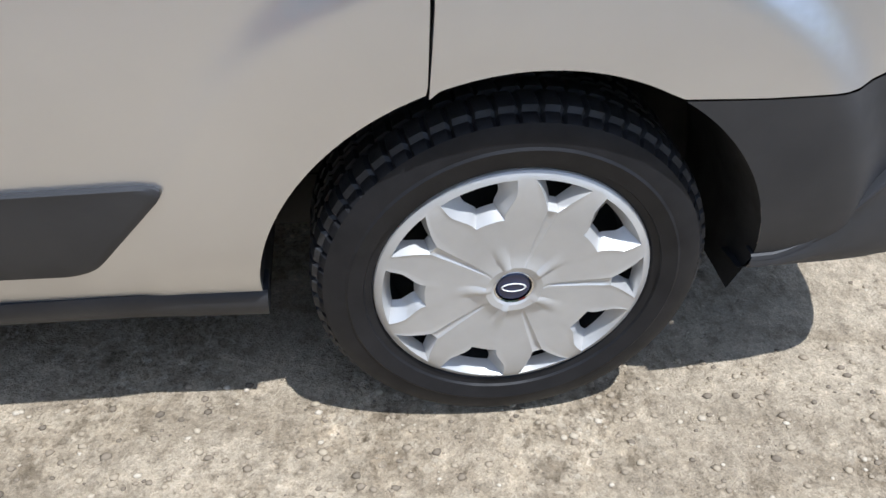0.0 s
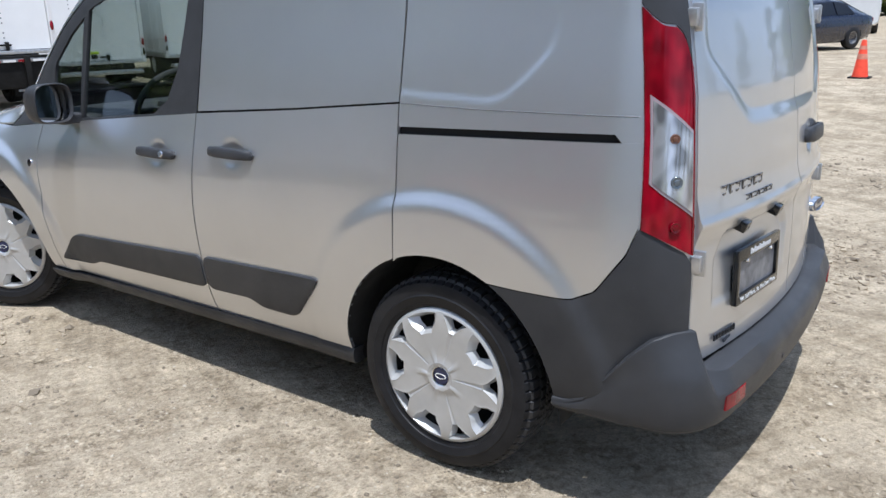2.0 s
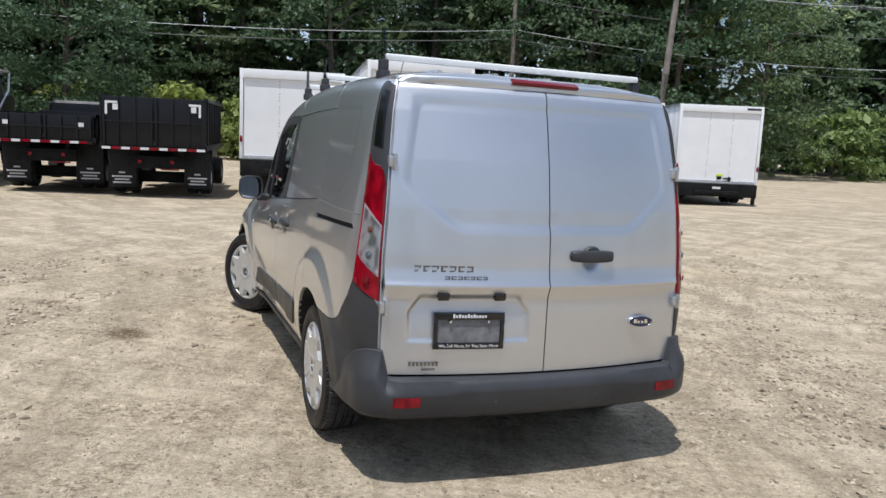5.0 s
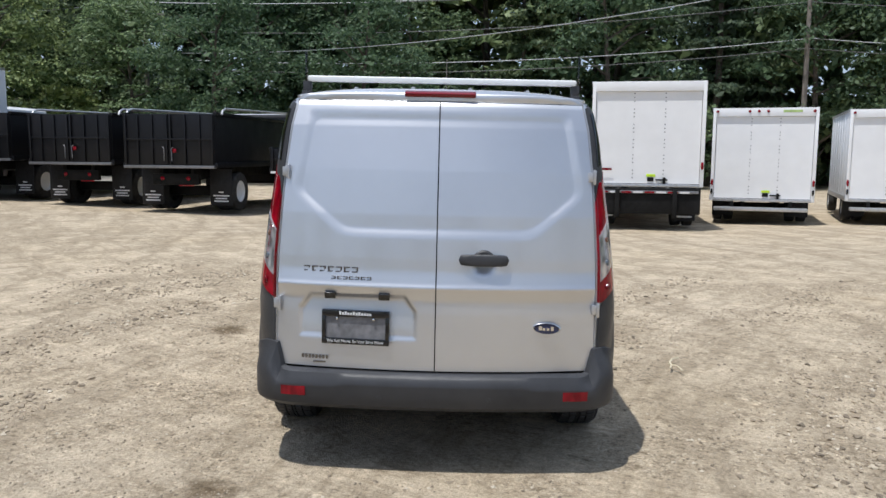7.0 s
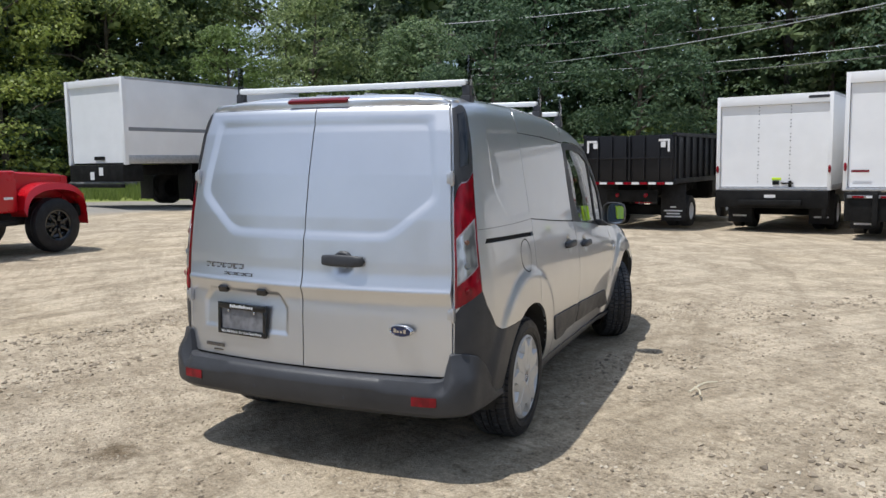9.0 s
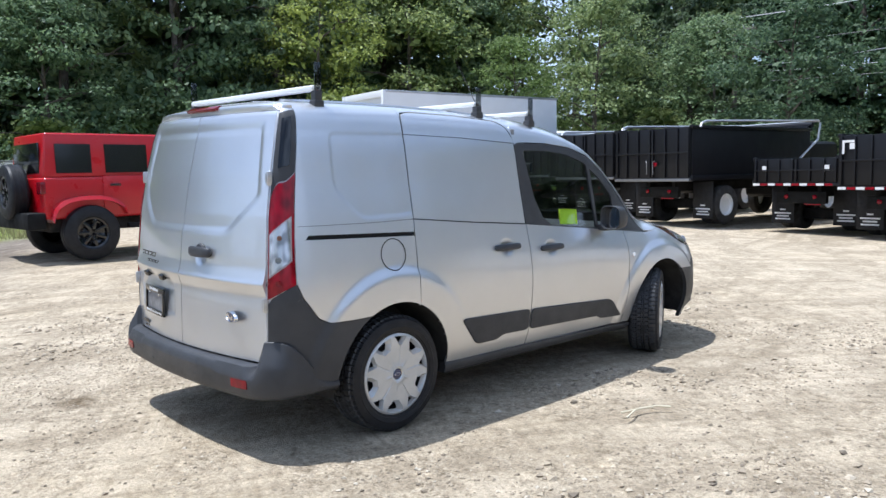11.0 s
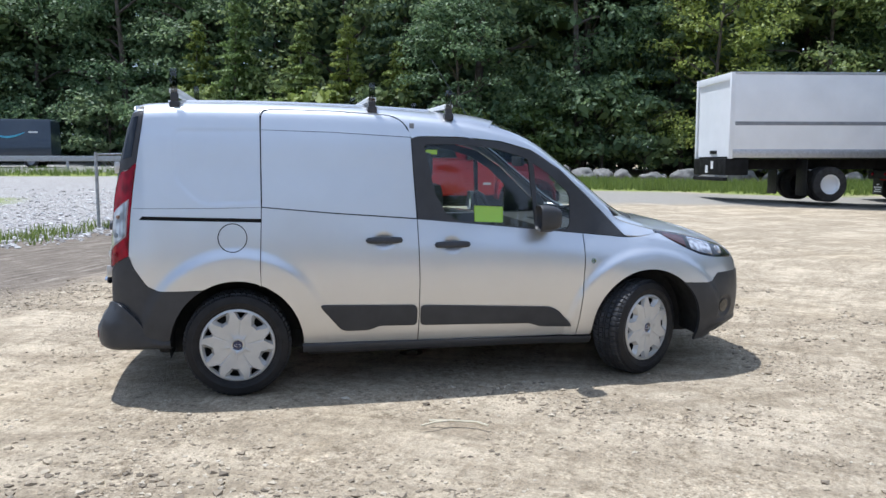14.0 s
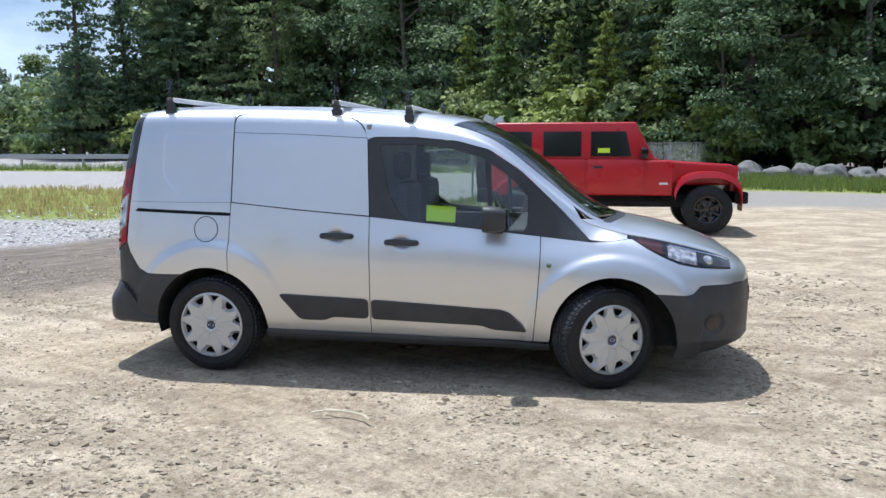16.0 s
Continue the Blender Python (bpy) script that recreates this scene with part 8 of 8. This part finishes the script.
# ---- cones ----
CONE_BAND = worn("faded_cone_band", (0.66, 0.26, 0.18), 0.5, vary=0.3, scale=12)


def cone(x, y):
    c = thing("traffic_cone", "orange traffic cone with faded reflective bands", "cone", "traffic cones", on_ground(x, y))
    blk("base", CHASSIS, c, -0.19, 0.19, -0.19, 0.19, 0.0, 0.035, 0.012, "black rubber base")
    fixed_normals(add("body", *lathe([(0.145, 0.035), (0.140, 0.05), (0.045, 0.70), (0.038, 0.715), (0.026, 0.715)], 24, False), CONE_ORANGE, c))
    for z0, z1 in ((0.36, 0.46), (0.54, 0.61)):
        r = lambda z: 0.140 - (z - 0.05) * 0.095 / 0.65 + 0.002
        fixed_normals(add("band", *lathe([(r(z0) - 0.002, z0), (r(z0), z0), (r(z1), z1), (r(z1) - 0.002, z1)], 24, False), CONE_BAND, c, "faded reflective band"))


cone(-5.65, 15.3)
cone(-8.35, 15.2)
cone(-3.45, 14.85)
cone(-1.06, 14.5)

# ---- poles and wires ----
POLE = worn("weathered_pole_wood", (0.24, 0.21, 0.18), 0.9, vary=0.35, scale=3, grain=0.5, grain_scale=40)
WIRE = principled("weathered_cable", (0.10, 0.10, 0.10), 0.6)
PALE_WIRE = principled("pale_cable", (0.42, 0.43, 0.44), 0.5)


def pole(x, y, h, lean=0.0, arm=True):
    p = thing("utility_pole", "weathered wooden utility pole with cross arm", "pole", "utility poles", on_ground(x, y))
    bm = bmesh.new()
    tube(bm, [(0, 0, -0.1), (0.2 * lean, 0.3 * lean, h * 0.5), (0.5 * lean, 0.7 * lean, h)], [0.15, 0.13, 0.10], 12)
    part("post", bm, POLE, p)
    if arm:
        blk("cross_arm", POLE, p, -0.06, 0.06, -1.1, 1.1, h - 0.75, h - 0.62, 0.01)
        for y2 in (-1.0, -0.45, 0.45, 1.0):
            fixed_normals(add("insulator", [(a, b + y2, c + h - 0.62) for a, b, c in lathe([(0.0, 0.16), (0.04, 0.15), (0.05, 0.06), (0.03, 0.0)], 10, False)[0]], lathe([(0.0, 0.16), (0.04, 0.15), (0.05, 0.06), (0.03, 0.0)], 10, False)[1], PALE_INK, p))


POLES = [(-40.0, -17.0, 9.4), (-37.0, 17.9, 11.0), (-24.0, 18.4, 9.4), (-30.0, 47.0, 10.5), (-23.5, 50.0, 9.5), (10.0, 62.0, 10.0)]
for k, (x, y, h) in enumerate(POLES):
    pole(x, y, h, 0.6 if k in (2, 4) else 0.0, k not in (2,))


def wire(a, b, sag, r=0.016, mat=None):
    w = thing("overhead_wire", "thin sagging overhead wire between poles", "wire", "overhead wires")
    bm = bmesh.new()
    pts = [Vector(a).lerp(Vector(b), t) + Vector((0, 0, -4 * sag * t * (1 - t))) for t in np.linspace(0, 1, 24)]
    tube(bm, pts, r, 5)
    part("cable", bm, mat or WIRE, w)


for dy, z0, z1, m_ in ((-1.0, 9.6, 10.9, PALE_WIRE), (1.0, 9.6, 10.9, WIRE), (0.0, 8.1, 9.2, WIRE), (0.2, 6.6, 7.4, PALE_WIRE), (0.0, 6.1, 6.9, WIRE)):
    wire((-40.0, -17.0 + dy * 0.5, z0), (-37.0, 17.9 + dy, z1), 0.7, 0.02, m_)
    wire((-40.0, -17.0 + dy * 0.5, z0), (-47.0, -50 + dy, z0 + 1.0), 0.8, 0.02, m_)
    wire((-37.0, 17.9 + dy, z1), (-30.0, 47.0 + dy, z1 - 0.6), 0.7, 0.022, m_)
    wire((-30.0, 47.0 + dy, z1 - 0.6), (10.0, 62.0 + dy, z1 - 0.9), 1.0, 0.022, m_)
wire((-24.0, 18.6, 8.9), (-40.0, -17.0, 6.9), 1.2, 0.02, PALE_WIRE)
wire((-24.0, 18.6, 8.7), (-23.5, 50.0, 9.0), 0.9, 0.02, WIRE)
wire((-23.5, 50.0, 8.6), (10.0, 62.0, 8.4), 0.8, 0.02, PALE_WIRE)

# ---- chain-link fence ----
GALV = worn("galvanised_steel", (0.42, 0.43, 0.44), 0.5, 0.7, vary=0.25, scale=15)
fence = thing("chain_link_fence", "grey galvanised chain-link fence with steel posts", "fence")
FLINE = [(4.6, -7.2), (1.15, -12.5), (-1.0, -18.4), (-5.6, -27.0), (-10.4, -36.0)]
H_F = 1.32
fpts = even(FLINE, 12)
for k, (x, y) in enumerate(fpts):
    bm = bmesh.new()
    top = H_F + 0.04 if k else 1.0
    tube(bm, [(x, y, lift(x, y) - 0.05), (x + (0.10 if k == 0 else 0.0), y, lift(x, y) + top)], 0.030, 8)
    part("post", bm, GALV, fence)
bm = bmesh.new()
tube(bm, [(x, y, lift(x, y) + H_F) for x, y in fpts[1:]], 0.020, 6)
part("top_rail", bm, GALV, fence)


def mesh_wires(points, height, step, r):
    """The woven wires of a fence, both ways, as thin square bars."""
    verts, faces = [], []
    p = np.array(points)
    seg = np.linalg.norm(np.diff(p, axis=0), axis=1)
    s_all = np.r_[0, np.cumsum(seg)]

    def spot(s):
        return np.array([np.interp(s, s_all, p[:, 0]), np.interp(s, s_all, p[:, 1])])

    n = int(s_all[-1] / step)
    for k in range(n):
        for way in (1, -1):
            s0 = k * step
            s1 = s0 + way * height
            if not 0 <= s1 <= s_all[-1]:
                continue
            a, b = spot(s0), spot(s1)
            za, zb = lift(*a) + 0.03, lift(*b) + height
            base = len(verts)
            for q, z in ((a, za), (b, zb)):
                verts += [(q[0] - r, q[1], z), (q[0], q[1] + r, z), (q[0] + r, q[1], z), (q[0], q[1] - r, z)]
            faces += [(base + j, base + (j + 1) % 4, base + 4 + (j + 1) % 4, base + 4 + j) for j in range(4)]
    return verts, faces


mw = add("wire_mesh", *mesh_wires(fpts[1:], H_F, 0.085, 0.0032), GALV, fence, smooth=False)
tagged(mw, kind="stuff")
fence2 = thing("guard_rail", "low grey steel guard rail beyond the gravel", "rail")
for k in range(9):
    x = 6.0 + k * 4.0
    blk("post", GALV, fence2, x - 0.06, x + 0.06, -36.6, -36.5, lift(x, -36.5) - 0.1, lift(x, -36.5) + 0.62, 0.01)
blk("beam", GALV, fence2, 5.5, 39, -36.5, -36.45, lift(0, -36.5) + 0.42, lift(0, -36.5) + 0.68, 0.02)

# ---- light tower trailer ----
gen = thing("light_tower", "white towable light tower behind the fence", "generator", "", on_ground(0.2, -33.0))
blk("engine_box", WHITE_OLD, gen, -0.75, 0.75, -0.5, 0.5, 0.95, 1.85, 0.06, "white engine housing")
blk("chassis", CHASSIS, gen, -0.95, 2.1, -0.45, 0.45, 0.45, 0.95, 0.03, "dark trailer chassis")
for s in (1, -1):
    rig_wheel(gen, 0.0, s * 0.62, 0.33, 0.33, 0.2, STEEL, s)
bm = bmesh.new()
box(bm, 1.25, 1.50, -0.12, 0.12, 0.9, 2.3, 0.02)
box(bm, 1.75, 1.85, -0.06, 0.06, 0.9, 2.1, 0.02)
part("mast", bm, GALV, gen, "grey telescopic mast")
for x, z, a in ((1.15, 2.35, 30), (1.65, 2.45, -25), (1.05, 1.95, 35), (1.85, 2.15, -30)):
    bm = bmesh.new()
    box(bm, -0.24, 0.24, -0.10, 0.10, -0.16, 0.16, 0.03)
    lampbox = part("floodlight", bm, ALUMINIUM, gen, "grey floodlight head")
    lampbox.matrix_basis = Matrix.Translation((x, 0, z)) @ pose(0, 0, 0, 0, a, 0)

# ---- boulders along the wood's edge ----
ROCK = worn("grey_granite", (0.20, 0.195, 0.185), 0.9, vary=0.4, scale=2.5, grain=0.6, grain_scale=18)


def boulder(x, y, size):
    bm = bmesh.new()
    bmesh.ops.create_icosphere(bm, subdivisions=3, radius=1.0)
    off = Vector((x * 3.1, y * 1.7, 2))
    for v in bm.verts:
        d = v.co.normalized()
        v.co = d * (1 + 0.35 * noise.noise(d * 1.3 + off) + 0.12 * noise.noise(d * 4 + off))
        v.co.z *= 0.62
    ob = part("boulder", bm, ROCK, None, "rounded grey boulder at the edge of the woods", sharp=50)
    tagged(ob, category="rock", group="boulders")
    ob.matrix_world = Matrix.Translation((x, y, lift(x, y) + 0.22 * size)) @ pose(0, 0, 0, 0, 0, x * 57) @ Matrix.Diagonal((size, size * 0.8, size, 1))


_r = random.Random(3)
for k in range(30):
    boulder(-30 + k * 1.02 + _r.uniform(-0.2, 0.2), -27.6 - 0.05 * k + _r.uniform(-0.4, 0.4), _r.uniform(0.35, 0.72))

# ---- buildings glimpsed far off ----
def shed(x, y, w, d, h, wall, roof_c, label, turn):
    b = thing("far_building", label, "building", "", on_ground(x, y, turn))
    blk("wall", wall, b, -w / 2, w / 2, -d / 2, d / 2, -0.1, h, 0.0)
    bm = bmesh.new()
    vs = [bm.verts.new(p) for p in ((-w / 2 - 0.3, -d / 2 - 0.3, h), (w / 2 + 0.3, -d / 2 - 0.3, h), (w / 2 + 0.3, d / 2 + 0.3, h), (-w / 2 - 0.3, d / 2 + 0.3, h), (-w / 2 - 0.3, 0, h + d * 0.28), (w / 2 + 0.3, 0, h + d * 0.28))]
    for f in ((0, 1, 5, 4), (2, 3, 4, 5), (0, 4, 3), (1, 2, 5), (0, 3, 2, 1)):
        bm.faces.new([vs[i] for i in f])
    part("roof", bm, roof_c, b, smooth=False)
    for k in range(3):
        blk("window", GLOSS_BLACK, b, -w / 2 + w * (k + 0.7) / 3.4, -w / 2 + w * (k + 0.7) / 3.4 + 0.9, d / 2 - 0.02, d / 2 + 0.03, 1.0, 2.1, 0.0, "dark window")


ROOF_GREY = worn("grey_shingle_roof", (0.16, 0.16, 0.16), 0.9, vary=0.3, scale=1.5)
shed(60.0, -68.0, 14, 8, 2.6, worn("pale_siding", (0.55, 0.55, 0.53), 0.8), ROOF_GREY, "low house with grey roof across the road", -30)


# ---- loose stones, twig, grass ----
def stones(count, seed, size0, size1, place, smooth=False):
    g = np.random.default_rng(seed)
    ico = np.array([(1, 0, 0), (0, 1, 0), (-1, 0, 0), (0, -1, 0), (0, 0, 1), (0, 0, -1)], float)
    tri = np.array([(0, 1, 4), (1, 2, 4), (2, 3, 4), (3, 0, 4), (1, 0, 5), (2, 1, 5), (3, 2, 5), (0, 3, 5)])
    if smooth:
        t = (1 + 5**0.5) / 2
        ico = np.array([(-1, t, 0), (1, t, 0), (-1, -t, 0), (1, -t, 0), (0, -1, t), (0, 1, t), (0, -1, -t), (0, 1, -t), (t, 0, -1), (t, 0, 1), (-t, 0, -1), (-t, 0, 1)], float) / 1.9
        tri = np.array([(0, 11, 5), (0, 5, 1), (0, 1, 7), (0, 7, 10), (0, 10, 11), (1, 5, 9), (5, 11, 4), (11, 10, 2), (10, 7, 6), (7, 1, 8), (3, 9, 4), (3, 4, 2), (3, 2, 6), (3, 6, 8), (3, 8, 9), (4, 9, 5), (2, 4, 11), (6, 2, 10), (8, 6, 7), (9, 8, 1)])
    verts, faces = [], []
    for k in range(count):
        x, y = place(g)
        r = size0 * (size1 / size0) ** (g.random() ** 1.7)
        rot = np.array(Euler((g.random() * 6, g.random() * 6, g.random() * 6)).to_matrix())
        p = (ico * (0.8 + 0.6 * g.random((len(ico), 1)))) @ rot.T * r * np.array([1, 0.8, 0.48])
        verts.append(p + np.array([x, y, ground_z(x, y) + 0.12 * r]))
        faces.append(tri + len(ico) * k)
    return np.vstack(verts), np.vstack(faces).tolist()


def near_path(g):
    while True:
        x, y = g.uniform(-5.0, 5.6), g.uniform(-3.4, 5.8)
        clump = noise.noise(Vector((x * 0.9, y * 0.9, 3))) + 0.5 * noise.noise(Vector((x * 2.7, y * 2.7, 8)))
        if not (-3.5 < x < 0.85 and -0.75 < y < 0.85) and not (-1.5 < x < 1.7 and -2.2 < y < -0.7) and clump > g.uniform(-0.30, 0.42):
            return x, y


def drift(g):
    """Stones and broken clods swept into loose drifts by turning wheels."""
    while True:
        x, y = g.uniform(-5.5, 6.2), g.uniform(-4.2, 6.4)
        r, a = math.hypot(x - 7.5, y - 16.0), math.atan2(y - 16.0, x - 7.5)
        heap = noise.noise(Vector((r * 1.5, a * 5.0, 2.0))) + 0.6 * noise.noise(Vector((x * 1.9, y * 1.9, 14)))
        if not (-3.5 < x < 0.85 and -0.80 < y < 0.90) and not (-1.5 < x < 1.7 and -2.2 < y < -0.7) and heap > g.uniform(0.05, 0.60):
            return x, y


def by_wheel(g):
    return g.uniform(-1.4, 1.6), g.uniform(-2.1, -0.75)


STONE = principled("mixed_pebbles", (0.4, 0.37, 0.32), 0.9, spec=0.2)
_geo = STONE.node_tree.nodes.new("ShaderNodeNewGeometry")
to(STONE, ramp_node(STONE, _geo.outputs["Random Per Island"], [(0.0, (0.17, 0.14, 0.105)), (0.30, (0.31, 0.255, 0.185)), (0.85, (0.44, 0.368, 0.265)), (1.0, (0.56, 0.49, 0.385))]), "Base Color")
for count, seed, a, b, where in ((30000, 1, 0.004, 0.017, near_path), (11000, 3, 0.006, 0.032, drift), (6500, 2, 0.002, 0.0095, by_wheel)):
    v, f = stones(count, seed, a, b, where, where is by_wheel)
    ob = add("loose_stones", v, f, STONE, None, "loose pebbles scattered over the yard", smooth=where is by_wheel, sharp=180)
    tagged(ob, category="gravel", kind="stuff")


def berm(g):
    t = g.random()
    p = np.array(FLINE[0]) + (np.array(FLINE[1]) - np.array(FLINE[0])) * t * 1.6
    return float(p[0] + g.normal() * 0.35 - 0.4), float(p[1] + g.normal() * 0.45)


def white_field(g):
    y = g.uniform(-20, -5)
    x0 = (7.41 + 0.462 * y) / 0.887
    return x0 + abs(g.normal()) * 4 + 0.1, y


WSTONE = principled("white_crushed_stone", (0.6, 0.58, 0.57), 0.9, spec=0.2)
_geo = WSTONE.node_tree.nodes.new("ShaderNodeNewGeometry")
to(WSTONE, ramp_node(WSTONE, _geo.outputs["Random Per Island"], [(0.0, (0.22, 0.20, 0.185)), (0.5, (0.47, 0.45, 0.43)), (1.0, (0.68, 0.66, 0.64))]), "Base Color")
for count, seed, a, b, where in ((1800, 5, 0.02, 0.07, berm), (3600, 6, 0.02, 0.06, white_field)):
    v, f = stones(count, seed, a, b, where)
    ob = add("crushed_stone", v, f, WSTONE, None, "white crushed stone along the fence", smooth=False)
    tagged(ob, category="gravel", kind="stuff")

twig = thing("dry_twig", "pale bent dry straw lying on the yard", "twig")
bm = bmesh.new()
tube(bm, [(-1.035, 1.60, 0.012), (-1.10, 1.625, 0.016), (-1.20, 1.640, 0.012), (-1.28, 1.68, 0.014), (-1.33, 1.74, 0.010)], 0.007, 5)
tube(bm, [(-1.16, 1.62, 0.012), (-1.05, 1.66, 0.02), (-0.98, 1.67, 0.010)], 0.0055, 5)
part("straw", bm, principled("pale_straw", (0.62, 0.55, 0.40), 0.8), twig)


def tufts(count, seed, place, height, mat):
    g = np.random.default_rng(seed)
    verts = []
    for k in range(count):
        x, y = place(g)
        z = ground_z(x, y)
        for b in range(7):
            a, ln = g.random() * 6.28, height * (0.5 + g.random())
            bx, by = x + g.normal() * 0.05, y + g.normal() * 0.05
            tx, ty = bx + math.cos(a) * ln * 0.45, by + math.sin(a) * ln * 0.45
            w = 0.008 + 0.006 * g.random()
            px, py = -math.sin(a) * w, math.cos(a) * w
            verts += [(bx - px, by - py, z - 0.01), (bx + px, by + py, z - 0.01), (tx + px * 0.3, ty + py * 0.3, z + ln), (tx - px * 0.3, ty - py * 0.3, z + ln)]
    return quads_mesh("grass", np.array(verts), mat)


GRASS = foliage("lawn_grass", (0.10, 0.14, 0.03), (0.26, 0.31, 0.08))
DRY = foliage("dry_weeds", (0.27, 0.235, 0.11), (0.50, 0.44, 0.23))
for nm, count, seed, place, height, mat, lab in (
    ("grass_strip", 4600, 11, lambda g: (g.uniform(-34, -5), g.uniform(-26.4, -18.9)), 0.22, GRASS, "bright green grass strip by the woods"),
    ("weeds", 260, 12, lambda g: (lambda q: (q[0] + 0.2, q[1]))(berm(g)), 0.11, GRASS, "green weeds along the fence"),
    ("weeds", 1000, 13, lambda g: (g.uniform(7.0, 16.0), g.uniform(-17, -9)), 0.13, DRY, "dry weeds on the gravel"),
    ("weeds", 260, 14, lambda g: (g.uniform(-2.6, 0.4), g.uniform(-14.6, -12.2)), 0.10, DRY, "dry grass patch by the red car"),
    ("weeds", 1500, 15, lambda g: (g.uniform(-2, 45), g.uniform(-33, -29)), 0.25, GRASS, "green verge beyond the gravel"),
):
    ob = new(nm, tufts(count, seed, place, height, mat))
    tagged(ob, lab, "grass", kind="stuff")
